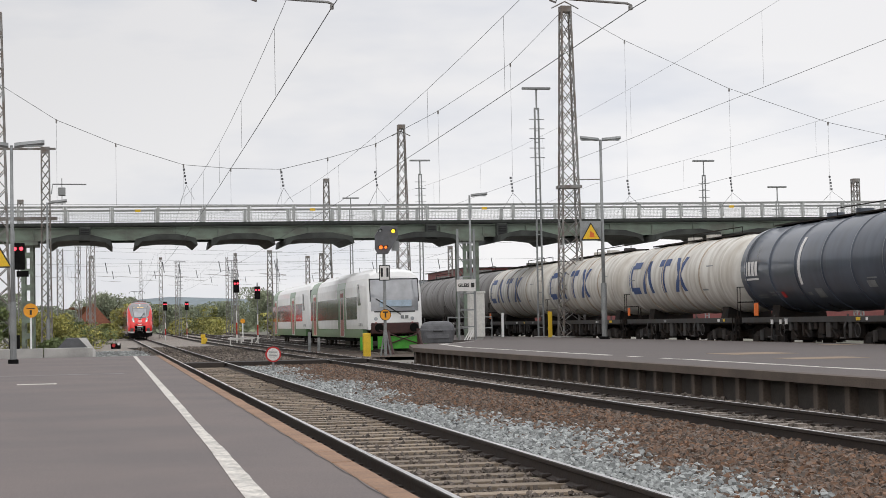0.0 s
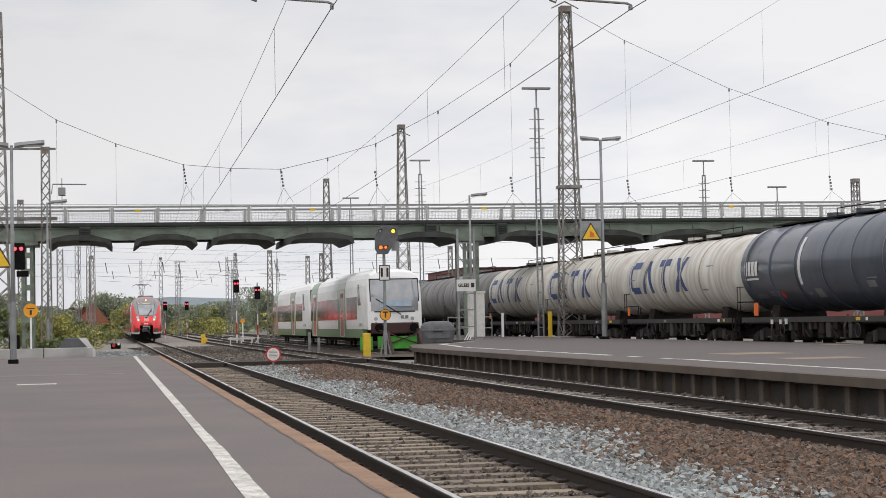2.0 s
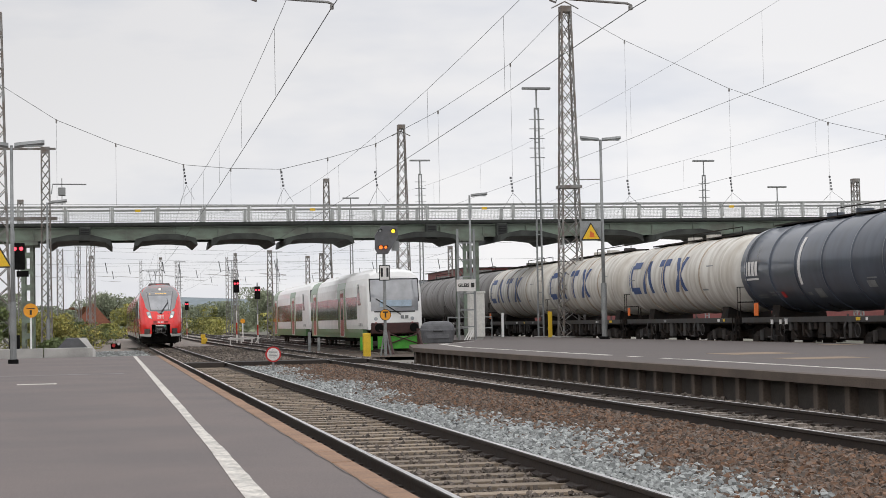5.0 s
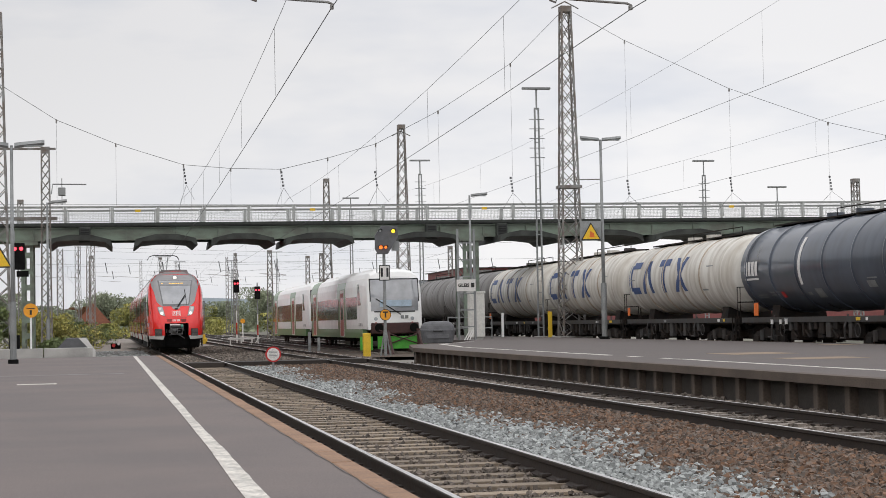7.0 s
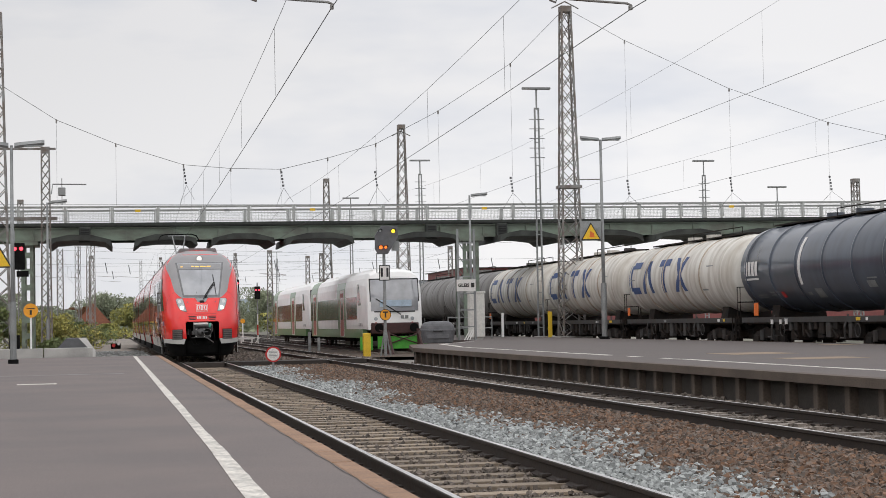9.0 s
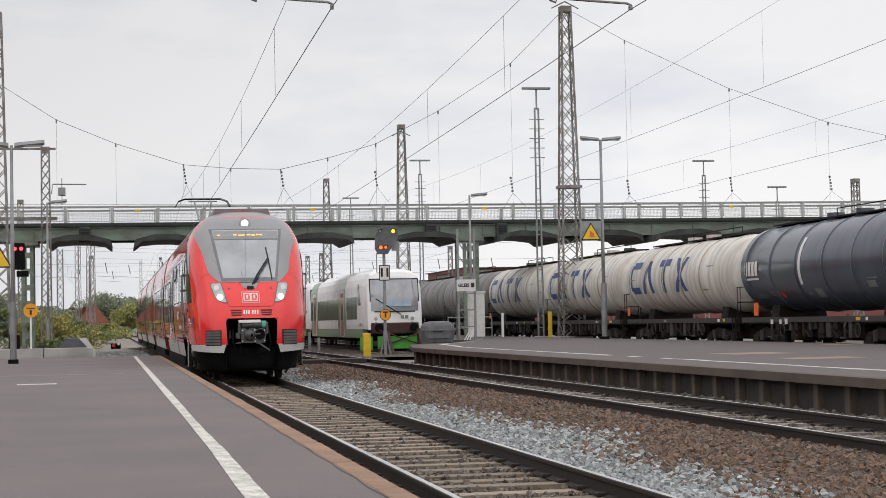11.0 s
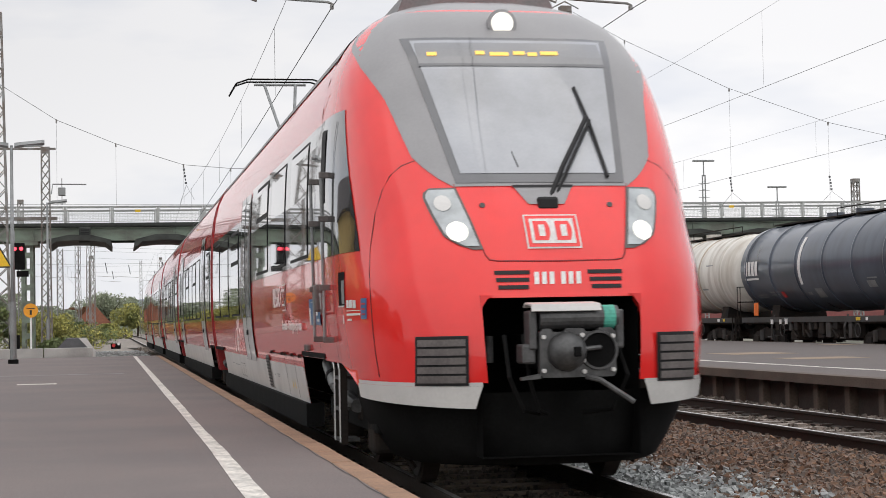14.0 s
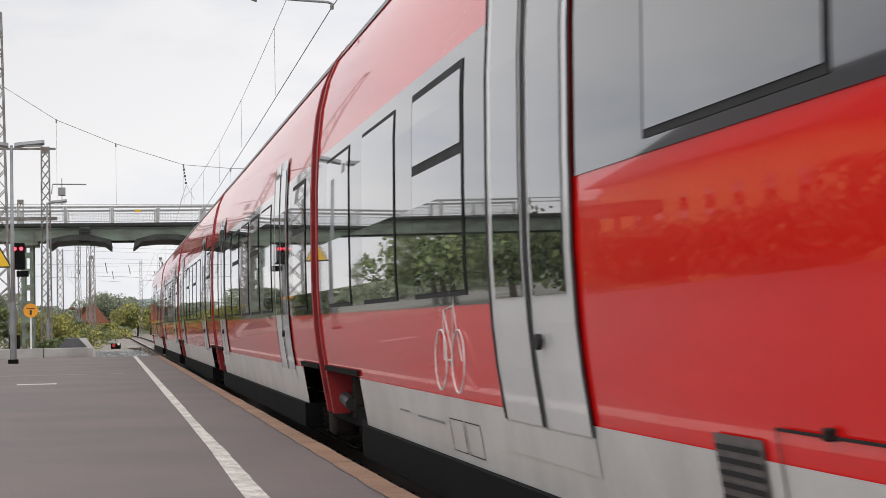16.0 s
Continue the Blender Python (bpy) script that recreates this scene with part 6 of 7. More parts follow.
# low concrete wall, covered ramp and small cabinet at the platform end
wallp = thing("low_wall", "pale concrete wall blocks at the platform end", "wall", kind="structure")
for a, b in ((-14.0, -8.2), (-8.17, -5.45), (-5.42, -3.85)):
    part("wall_block", box(B(), a, b, 59.35, 59.65, -0.4, 0.68, 0.015), CONCRETE, wallp)
hood = thing("stair_hood", "dark sloping cover with pale side over a shaft", "cover", (-4.4, 63, -0.34))
part("cover", prism(B(), [(-0.75, 0.0), (0.6, 0.0), (0.5, 0.95), (0.3, 1.32), (-0.35, 1.32), (-0.75, 0.9)], "y", -1.5, 1.5), BIN_GREY, hood)
part("side_panel", prism(B(), [(0.05, 1.33), (0.3, 1.33), (0.62, 0.9), (0.62, 0.0), (0.5, 0.0), (0.45, 0.9)], "y", -1.55, -1.5), SKIRT, hood)

sr = thing("red_signal", "black signal head with two red lamps beside the bridge pillar", "signal", (-7.35, 78.0, -0.72), "signals")
part("mast", box(B(), -0.08, 0.08, -0.08, 0.08, 0, 6.3), LAMP_METAL, sr)
sh = part("signal_head", box(B(), -0.05, 0.5, -0.35, -0.1, 4.6, 5.75, 0.03), BLACK, sr)
for x in (0.06, 0.33):
    part("signal_lamp", bar(B(), (x + 0.03, -0.4, 5.5), (x + 0.03, -0.34, 5.5), 0.08, 12), LIT_RED, sh, "lit red lamp")
part("lower_box", box(B(), 0.15, 0.65, -0.3, 0.0, 4.3, 4.55), BLACK, sr)
part("relay_box", box(B(), -0.2, 0.25, -0.25, 0.15, 0.9, 1.8, 0.02), BLACK, sr)
wt = thing("warning_sign", "yellow electricity warning triangle on a grey post", "sign", (-7.2, 64, -0.5))
part("post", bar(B(), (0, 0, 0), (0, 0, 4.9), 0.05, 8), LAMP_METAL, wt)
tr = part("triangle", prism(B(), [(-0.35, 4.0), (0.55, 4.0), (0.1, 4.8)], "y", -0.08, -0.06), SIGN_BLACK, wt)
part("triangle_field", prism(B(), [(-0.27, 4.05), (0.47, 4.05), (0.1, 4.7)], "y", -0.09, -0.08), SIGN_YELLOW, tr)


def far_signal(x, y, z, mast_h, lit=True):
    f = thing("yard_signal", "distant black yard signal with red lamps", "signal", (x, y, -0.34), "signals")
    for k in range(6):
        part("mast_band", bar(B(), (0, 0, k * mast_h / 6), (0, 0, (k + 1) * mast_h / 6), 0.05, 8), (WHITE_MATT, SIGN_RED)[k % 2] if k < 3 else LAMP_METAL, f)
    h = part("signal_head", box(B(), -0.22, 0.22, -0.2, 0.1, z + 0.1, z + 1.1, 0.03), BLACK, f)
    for s in (-0.11, 0.11):
        part("signal_lamp", bar(B(), (s, -0.26, z + 0.8), (s, -0.19, z + 0.8), 0.07, 12), LIT_RED, h)


far_signal(6.4, 138, 4.1, 5.6)
far_signal(8.2, 140, 3.6, 5.0)
far_signal(2.8, 200, 3.35, 4.2)
far_signal(5.4, 205, 3.4, 4.2)
for x, y in ((7.75, 150.0),):
    f = thing("orange_disc_sign", "small orange disc on a white post in the yard", "sign", (x, y, -0.34))
    part("post", bar(B(), (0, 0, 0), (0, 0, 1.9), 0.05, 8), WHITE, f)
    part("disc", bar(B(), (0, -0.05, 2.0), (0, -0.02, 2.0), 0.2, 24), SIGN_ORANGE, f)
ys = thing("yellow_switch_lever", "yellow switch stand beside far points", "switch stand", (4.5, 150, -0.3))
part("stand_body", box(B(), -0.25, 0.25, -0.2, 0.2, 0, 0.6, 0.04), YELLOW, ys)
part("stand_head", box(B(), -0.3, 0.1, -0.1, 0.1, 0.6, 0.9, 0.04), YELLOW, ys)
fence = thing("track_barrier", "low grey barrier with slanted ends between far tracks", "barrier", (6.3, 132, -0.3))
for x in (-0.8, 0.0, 0.8):
    part("barrier_post", box(B(), x - 0.05, x + 0.05, -0.05, 0.05, 0, 0.75), SKIRT, fence)
part("barrier_rail", box(B(), -1.0, 1.0, -0.04, 0.04, 0.55, 0.7), SKIRT, fence)
part("barrier_brace", bar(B(), (0.9, 0, 0.1), (1.4, 0, 0.7), 0.04, 4), SKIRT, fence)
swl = thing("switch_lamp", "small red and black switch lantern beside the siding", "switch lantern", (-2.9, 128, -0.3))
part("lantern", box(B(), -0.35, 0.35, -0.2, 0.2, 0.1, 0.5, 0.05), BLACK, swl)
part("red_disc", bar(B(), (-0.15, -0.25, 0.35), (-0.15, -0.2, 0.35), 0.13, 14), SIGN_RED, swl)
part("white_disc", bar(B(), (0.2, -0.25, 0.45), (0.2, -0.2, 0.45), 0.1, 14), WHITE_MATT, swl)

# ---- platform furniture on the island platform ----
gb = thing("grit_bin", "dark grey plastic grit bin with domed lid", "grit bin", (10.15, 72.5, 0.405), rz=-8)
def oval(z, f, n=28):
    out = []
    for k in range(n):
        a = 2 * math.pi * k / n
        c, d = math.cos(a), math.sin(a)
        out.append((0.72 * f * math.copysign(abs(c) ** 0.45, c), 0.47 * f * math.copysign(abs(d) ** 0.45, d), z))
    return out


part("bin_body", loft(B(), [oval(z, f) for z, f in ((0.0, 0.84), (0.04, 0.88), (0.3, 0.97), (0.5, 1.0))]), BIN_GREY, gb)
part("bin_lid", loft(B(), [oval(z, f) for z, f in ((0.5, 1.0), (0.505, 1.04), (0.57, 1.04), (0.58, 1.0), (0.72, 0.95), (0.82, 0.86), (0.89, 0.7), (0.92, 0.4))]), BIN_GREY, gb, "domed lid")
part("bin_handle", path(B(), [(-0.2, -0.47, 0.52), (-0.16, -0.51, 0.5), (0.16, -0.51, 0.5), (0.2, -0.47, 0.52)], 0.02, 6), RUBBER, gb)
part("grip_mould", box(B(), -0.45, 0.45, -0.475, -0.44, 0.2, 0.36, 0.012), BIN_GREY, gb)
cbn = thing("switch_cabinet", "tall pale grey electrical cabinet on the island platform", "cabinet", (14.25, 84.2, 0.405))
part("cabinet_body", box(B(), -0.38, 0.38, -0.25, 0.25, 0.1, 2.25, 0.02), CABINET, cbn)
part("cabinet_top", box(B(), -0.42, 0.42, -0.29, 0.29, 2.25, 2.33, 0.01), CABINET, cbn)
part("cabinet_door", box(B(), -0.34, 0.34, -0.262, -0.25, 1.2, 2.2), CABINET, cbn)
part("cabinet_door", box(B(), -0.34, 0.34, -0.262, -0.25, 0.15, 1.18), CABINET, cbn)
part("plinth", box(B(), -0.3, 0.3, -0.2, 0.2, 0, 0.1), CONCRETE, cbn)
gs = thing("track_sign", "white track sign hung between two poles", "sign", (13.45, 82.5, 0.405))
for x in (-0.4, 0.4):
    part("sign_pole", box(B(), x - 0.05, x + 0.05, -0.05, 0.05, 0, 5.3), LAMP_METAL, gs)
bd = part("sign_board", box(B(), -0.5, 0.42, -0.12, -0.08, 2.32, 2.88, 0.01), WHITE_MATT, gs, "white board with black lettering")
words("sign_text", "GLEIS", 0.22, SIGN_BLACK, bd, pose(-0.16, -0.125, 2.6, 90, 0, 0))
part("sign_symbol", box(B(), 0.2, 0.36, -0.126, -0.12, 2.5, 2.72), SIGN_BLACK, bd)
for k in range(6):
    part("pole_rung", box(B(), -0.4, 0.4, -0.02, 0.02, 0.6 + k * 0.8, 0.66 + k * 0.8), LAMP_METAL, gs)
fr = thing("pipe_barrier", "grey tubular barrier beside the cabinet", "barrier", (14.2, 85.5, 0.405))
for x in (-1.1, 0.0, 1.1):
    part("barrier_post", bar(B(), (x, 0, 0), (x, 0, 1.1), 0.03, 8), GREY_METAL, fr)
for z in (0.55, 1.08):
    part("barrier_rail", bar(B(), (-1.1, 0, z), (1.1, 0, z), 0.03, 8), GREY_METAL, fr)
for x, y in ((17.3, 92.0),):
    wp = thing("white_post", "slim white marker post on the island platform", "marker post", (x, y, 0.405))
    part("post_body", box(B(), -0.06, 0.06, -0.06, 0.06, 0, 1.3, 0.01), WHITE, wp)
yb = thing("yellow_board", "narrow yellow board at the mast foot", "marker board", (18.55, 86.6, 0.405))
part("board", box(B(), -0.1, 0.1, -0.05, 0.05, 0, 1.3, 0.01), YELLOW, yb)
bag = thing("folded_frame", "small folded metal frame leaning on the cabinet", "frame", (13.2, 80.6, 0.405))
for k in range(3):
    part("frame_bar", bar(B(), (-0.3 + k * 0.12, -0.1, 0.02), (0.0 + k * 0.1, 0.1, 0.45), 0.03, 6), SKIRT, bag)


# ---- overhead line ----
def wire(name, pts, r, label, kind_label="overhead wire"):
    return tagged(part(name, path(B(), pts, r, 5), WIRE, None, label), "", kind_label)


def sag(a, b, n, drop):
    a, b = Vector(a), Vector(b)
    return [a.lerp(b, k / n) - Vector((0, 0, drop * 4 * (k / n) * (1 - k / n))) for k in range(n + 1)]


def line_over(x, spans, thin, name_label):
    """contact wire, messenger and droppers over a track; spans: (y, contact height, messenger height at its support)."""
    t = thing("catenary", name_label, "overhead wire")
    for (ya, ca, ma), (yb, cb, mb) in zip(spans, spans[1:]):
        part("contact_wire", path(B(), sag((x, ya, ca), (x, yb, cb), 4, 0.1), 0.008 * thin, 5), WIRE, t)
        mess = sag((x, ya, ma), (x, yb, mb), 12, min(1.0, (min(ma, mb) - max(ca, cb)) * 0.55))
        part("messenger_wire", path(B(), mess, 0.0055 * thin, 5), WIRE, t)
        for k in (2, 4, 6, 8, 10):
            p = mess[k]
            f = (p.y - ya) / (yb - ya)
            part("dropper", bar(B(), p, (x, p.y, ca + (cb - ca) * f), 0.004 * thin, 4), WIRE, t)
    return t


c1 = line_over(0.18, [(-20, 6.4, 8.3), (27.2, 6.25, 8.0), (85, 5.42, 7.4), (140, 5.45, 7.0), (230, 5.5, 7.2)], 1.0, "contact wire and messenger over the platform track")
c2 = line_over(5.27, [(-16, 6.5, 8.5), (28, 6.43, 8.45), (85, 5.75, 7.4), (140, 5.5, 7.0), (230, 5.5, 7.2)], 1.0, "contact wire and messenger over the island platform track")
line_over(10.6, [(-20, 6.3, 8.4), (26, 6.3, 8.4), (85, 6.1, 7.6), (140, 5.5, 7.0)], 0.6, "contact wire and messenger over the stub track")
line_over(20.5, [(0, 6.95, 9.2), (85, 6.7, 8.0), (160, 6.0, 7.5)], 0.8, "contact wire and messenger over the wagon siding")
line_over(-6.6, [(100, 5.6, 7.2), (190, 5.5, 7.2)], 0.8, "contact wire and messenger over the far siding")


def registration(t, x, y, z, reach, side=-1):
    arm = part("registration_arm", path(B(), [(x, y, z), (x + 0.01, y, z + 0.07), (x - 0.06, y, z + 0.1), (x - reach * 0.5, y, z + 0.13), (x - reach, y, z + 0.17)], 0.022, 8), MAST_METAL, t, "dark steady arm")
    part("arm_clamp", box(B(), x - 0.025, x + 0.025, y - 0.04, y + 0.04, z - 0.01, z + 0.06), MAST_METAL, t)
    part("arm_end", path(B(), [(x - reach, y, z + 0.17), (x - reach - 0.03, y, z + 0.1), (x - reach - 0.12, y, z + 0.13), (x - reach - 0.14, y, z + 0.3)], 0.02, 6), MAST_METAL, t)


registration(c1, 0.18, 27.2, 6.23, 1.15)
registration(c2, 5.27, 28.0, 6.43, 1.25)

hs = thing("head_span", "wire head span carrying the overhead lines between two masts", "overhead wire")
top_pts = [(-8.25, 12.85), (-5.67, 11.18), (-2.92, 10.05), (0.26, 9.04), (2.5, 8.86), (4.91, 8.81), (7.2, 9.35), (9.57, 10.04), (12.7, 11.66), (16.4, 14.04), (18.9, 16.5)]
part("span_messenger", path(B(), [(x, 85.0, z) for x, z in top_pts], 0.012, 5), WIRE, hs)
right_pts = [(19.56, 16.72), (22.32, 15.26), (27.78, 12.86), (33.07, 11.14), (36.24, 10.47), (44, 9.6)]
part("span_messenger", path(B(), [(x, 85.0, z) for x, z in right_pts], 0.011, 5), WIRE, hs)
part("cross_wire", path(B(), [(-8.4, 85.0, 7.2), (19.4, 85, 7.0), (45, 85, 6.9)], 0.006, 4), WIRE, hs)
for x, z in top_pts[1:-1] + right_pts[1:-1]:
    part("span_dropper", bar(B(), (x, 85, z), (x, 85, 7.1), 0.005, 4), WIRE, hs)
    part("clamp", bar(B(), (x, 85, z - 0.15), (x, 85, z + 0.03), 0.04, 6), MAST_METAL, hs)
for x, z in ((0.28, 8.96), (4.94, 8.81), (9.52, 8.8), (16.3, 8.5), (22.3, 8.33), (27.72, 8.45), (33.08, 8.49)):
    for k in range(5):
        part("insulator", bar(B(), (x + 0.02 * k, 85, z - 0.1 - k * 0.16), (x + 0.02 * k, 85, z - 0.2 - k * 0.16), 0.055 if k % 2 == 0 else 0.035, 10), BIN_GREY, hs)
    part("hanger_wire", path(B(), [(x + 0.1, 85, z - 0.9), (x - 0.15, 86.5, z - 1.7)], 0.008, 4), WIRE, hs)
    part("hanger_wire", path(B(), [(x + 0.1, 85, z - 0.9), (x + 0.4, 83.5, z - 1.7)], 0.008, 4), WIRE, hs)
# far gantry spans in the yard
for yy, x0, x1, z in ((140, -10.0, 33, 6.3), (160, -8, 30, 6.8), (190, -5.0, 33, 7.2), (230, 3.2, 24, 7.6)):
    g = thing("far_span", "thin cross wires and insulators over the far yard", "overhead wire")
    part("cross_wire", path(B(), [(x0, yy, z), (x1, yy, z)], 0.007, 4), WIRE, g)
    part("cross_wire", path(B(), [(x0, yy, z + 1.5), ((x0 + x1) / 2, yy, z + 0.7), (x1, yy, z + 1.5)], 0.007, 4), WIRE, g)
    k = x0 + 2.0
    while k < x1 - 1:
        part("insulator", bar(B(), (k, yy, z + 0.1), (k + 0.15, yy, z - 0.75), 0.032, 6), BIN_GREY, g)
        part("steady_arm", bar(B(), (k - 1.2, yy, z - 0.9), (k + 0.9, yy, z - 1.05), 0.016, 5), MAST_METAL, g)
        k += 4.4

# box lamp on the mast beside the bridge
part("box_lamp", box(B(), 0.6, 0.95, -0.15, 0.15, 8.15, 8.55, 0.03), LAMP_METAL, m4, "small grey box lamp")
part("lamp_arm", path(B(), [(0.1, 0, 8.25), (0.28, 0, 8.25), (0.34, 0, 8.72), (1.95, 0, 8.7)], 0.03, 6), LAMP_METAL, m4)
part("lamp_rod", bar(B(), (0.78, 0, 7.7), (0.78, 0, 9.0), 0.02, 5), LAMP_METAL, m4)

# ---- distance: shed, houses, trees, hill ----
shed = thing("goods_shed", "long dark red goods shed behind the wagons", "shed", (40, 215, -0.34))
part("shed_wall", box(B(), 0, 70, 0, 25, 0, 8.2), SHED_RED, shed)
part("shed_roof", prism(B(), [(-0.3, 8.2), (70.3, 8.2), (70.3, 8.28), (-0.3, 8.28)], "y", -0.5, 25.5), ROOF_TILE, shed)
for k in range(12):
    part("cladding_seam", box(B(), 2 + k * 5.6, 2.15 + k * 5.6, -0.06, 0.0, 0, 8.1), ROOF_TILE, shed)
part("chimney", box(B(), 22, 23.2, 3, 4.2, 8.6, 10.6), ROOF_TILE, shed)


def house(x, y, w, d, h, roofh, wall_m, roof_m):
    hs_ = thing("distant_house", "distant house with pitched roof among trees", "house", (x, y, -0.34))
    part("house_wall", box(B(), 0, w, 0, d, 0, h), wall_m, hs_)
    part("house_roof", prism(B(), [(-0.4, h - 0.1), (w + 0.4, h - 0.1), (w / 2, h + roofh)], "y", -0.4, d + 0.4), roof_m, hs_)
    for k in range(2):
        wd = part("house_window", box(B(), w * (0.2 + 0.4 * k), w * (0.4 + 0.4 * k), -0.05, 0.02, h * 0.4, h * 0.75), PANE, hs_)


house(-8.3, 270, 5, 8, 2.2, 3.2, PLASTER, HOUSE_RED)
house(24.5, 260, 8, 9, 4.2, 4.2, CONCRETE, ROOF_TILE)
house(31.0, 300, 9, 9, 5.0, 4.0, WHITE_MATT, HOUSE_RED)


def leafy(name, label, x, y, h, w, material, seed, n=2600, leaf=0.45, trunk=True):
    rng = np.random.RandomState(seed)
    t = thing(name, label, "tree" if trunk else "bush", (x, y, -0.34), "trees of the yard edge" if trunk else "bushes of the yard edge")
    if trunk:
        bm = B()
        bar(bm, (0, 0, 0), (0.1, 0, h * 0.5), 0.035 * h, 8, 0.02 * h)
        for k in range(6):
            a = k * 1.1 + seed
            bar(bm, (0.05, 0, h * (0.28 + 0.04 * k)), (math.cos(a) * w * 0.35, math.sin(a) * w * 0.35, h * (0.5 + 0.06 * k)), 0.012 * h, 5, 0.004 * h)
        part("trunk", bm, BARK, t)
    # clumps: uneven sub-crowns, leaves scattered over them
    nc = 16
    cen = np.column_stack([rng.normal(0, w * 0.25, nc), rng.normal(0, w * 0.2, nc), h * (0.42 if trunk else 0.3) + rng.rand(nc) * h * (0.46 if trunk else 0.5)])
    rad = w * (0.13 + 0.12 * rng.rand(nc))
    idx = rng.randint(0, nc, n)
    d = rng.normal(size=(n, 3))
    d /= np.linalg.norm(d, axis=1)[:, None]
    pos = cen[idx] + d * (rad[idx] * (0.65 + 0.4 * rng.rand(n)))[:, None]
    pos[:, 2] = np.clip(pos[:, 2], -0.05, h)
    u = rng.normal(size=(n, 3))
    u /= np.linalg.norm(u, axis=1)[:, None]
    v = np.cross(u, rng.normal(size=(n, 3)))
    v /= np.linalg.norm(v, axis=1)[:, None]
    s = (leaf * (0.5 + rng.rand(n)))[:, None]
    quad = np.stack([pos - u * s, pos + v * s * 0.6, pos + u * s, pos - v * s * 0.6], axis=1).reshape(-1, 3)
    me = bpy.data.meshes.new("crown")
    me.from_pydata(quad.tolist(), [], np.arange(4 * n).reshape(-1, 4).tolist())
    me.materials.append(material)
    c = new("crown", me)
    c.parent = t
    tagged(c, kind="stuff")
    return t


tree_spec = [
    ("broad green tree at the yard edge", -3.6, 300, 8.0, 9, LEAF, 1), ("broad green tree at the yard edge", -0.5, 330, 7.0, 8, LEAF, 2),
    ("yellowing tree at the yard edge", 0.8, 270, 5.2, 6, LEAF_YELLOW, 3), ("dark green tree at the yard edge", -14, 310, 5.5, 9, LEAF, 4),
    ("dark green tree at the yard edge", -22, 300, 6, 10, LEAF, 5), ("broad green tree at the yard edge", 8, 330, 5.6, 9, LEAF, 6),
    ("yellowing tree at the yard edge", 14, 340, 5.2, 9, LEAF_YELLOW, 7), ("broad green tree at the yard edge", 20, 340, 6.2, 10, LEAF, 8),
    ("broad green tree at the yard edge", 23.5, 300, 8.0, 9, LEAF, 9), ("dark green tree at the yard edge", 22.5, 240, 6.6, 6, LEAF, 10),
    ("broad green tree at the yard edge", 30, 320, 6.6, 10, LEAF, 11), ("broad green tree at the yard edge", 38, 330, 6.5, 10, LEAF, 12),
    ("rust-coloured tree at the yard edge", -8.3, 290, 5.0, 5, LEAF_RUST, 13), ("broad green tree at the yard edge", -10, 240, 4.0, 6, LEAF, 14),
    ("yellowing tree at the yard edge", 4.5, 350, 6.0, 8, LEAF_YELLOW, 15), ("broad green tree at the yard edge", 46, 330, 6.5, 10, LEAF, 16),
    ("dark green tree at the yard edge", -17.5, 200, 5.5, 7, LEAF, 17)]
for label, x, y, h, w, m, seed in tree_spec:
    # far green crowns take the leaf colour with haze painted in
    leafy("tree", label, x, y, h, w, LEAF_HAZE if m is LEAF else m, seed, 7000, 0.17)
for x, y, h, w, m, seed in ((-6.4, 130, 1.9, 4.5, LEAF_YELLOW, 31), (-8.5, 125, 3.0, 4.5, LEAF_YELLOW, 32), (-5.6, 160, 2.2, 4.5, LEAF, 33), (-9.5, 150, 3.0, 5, LEAF_YELLOW, 34), (-5.4, 75, 1.4, 1.2, LEAF, 35), (-8.9, 84, 3.4, 2.2, LEAF, 36),
                            (17.5, 215, 3.0, 6, LEAF_YELLOW, 37), (24, 220, 3.2, 7, LEAF, 38), (12.0, 290, 3.0, 8, LEAF_YELLOW, 39), (-3.6, 240, 2.2, 4, LEAF_YELLOW, 40)):
    leafy("bush", "green and yellow roadside bush", x, y, h, w, m, seed, 4500, 0.09 if y < 180 else 0.15, False)
woods = np.random.RandomState(77)
wq, wf = [], []
n = 26000
px_, py_ = woods.uniform(-120, 260, n), woods.uniform(380, 430, n)
hh = 4.2 + 1.0 * np.sin(px_ * 0.09) + 0.8 * np.sin(px_ * 0.31 + 2) + 0.6 * np.sin(px_ * 0.83)
pz_ = -0.3 + hh * woods.rand(n) ** 0.7
pos = np.column_stack([px_, py_, pz_])
u = woods.normal(size=(n, 3))
v = woods.normal(size=(n, 3))
quad = np.stack([pos - u * 0.45, pos + v * 0.35, pos + u * 0.45, pos - v * 0.35], axis=1).reshape(-1, 3)
quad[:, 2] = np.maximum(quad[:, 2], -0.34)
me = bpy.data.meshes.new("far_woods")
me.from_pydata(quad.tolist(), [], np.arange(4 * n).reshape(-1, 4).tolist())
# woods belt also gets its haze from the leaf colour
me.materials.append(LEAF_HAZE)
tagged(new("far_woods", me), "far belt of woods, haze in its pale green", "woods", "", "stuff")
bm = B()
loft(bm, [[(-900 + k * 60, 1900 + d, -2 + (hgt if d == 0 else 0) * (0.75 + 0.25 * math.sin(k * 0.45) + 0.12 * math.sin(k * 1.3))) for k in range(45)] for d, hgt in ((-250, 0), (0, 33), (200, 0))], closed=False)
tagged(part("backdrop", bm, HILL, None, "distant hills, haze painted as pale blue-grey", True), "", "hill", "", "structure")
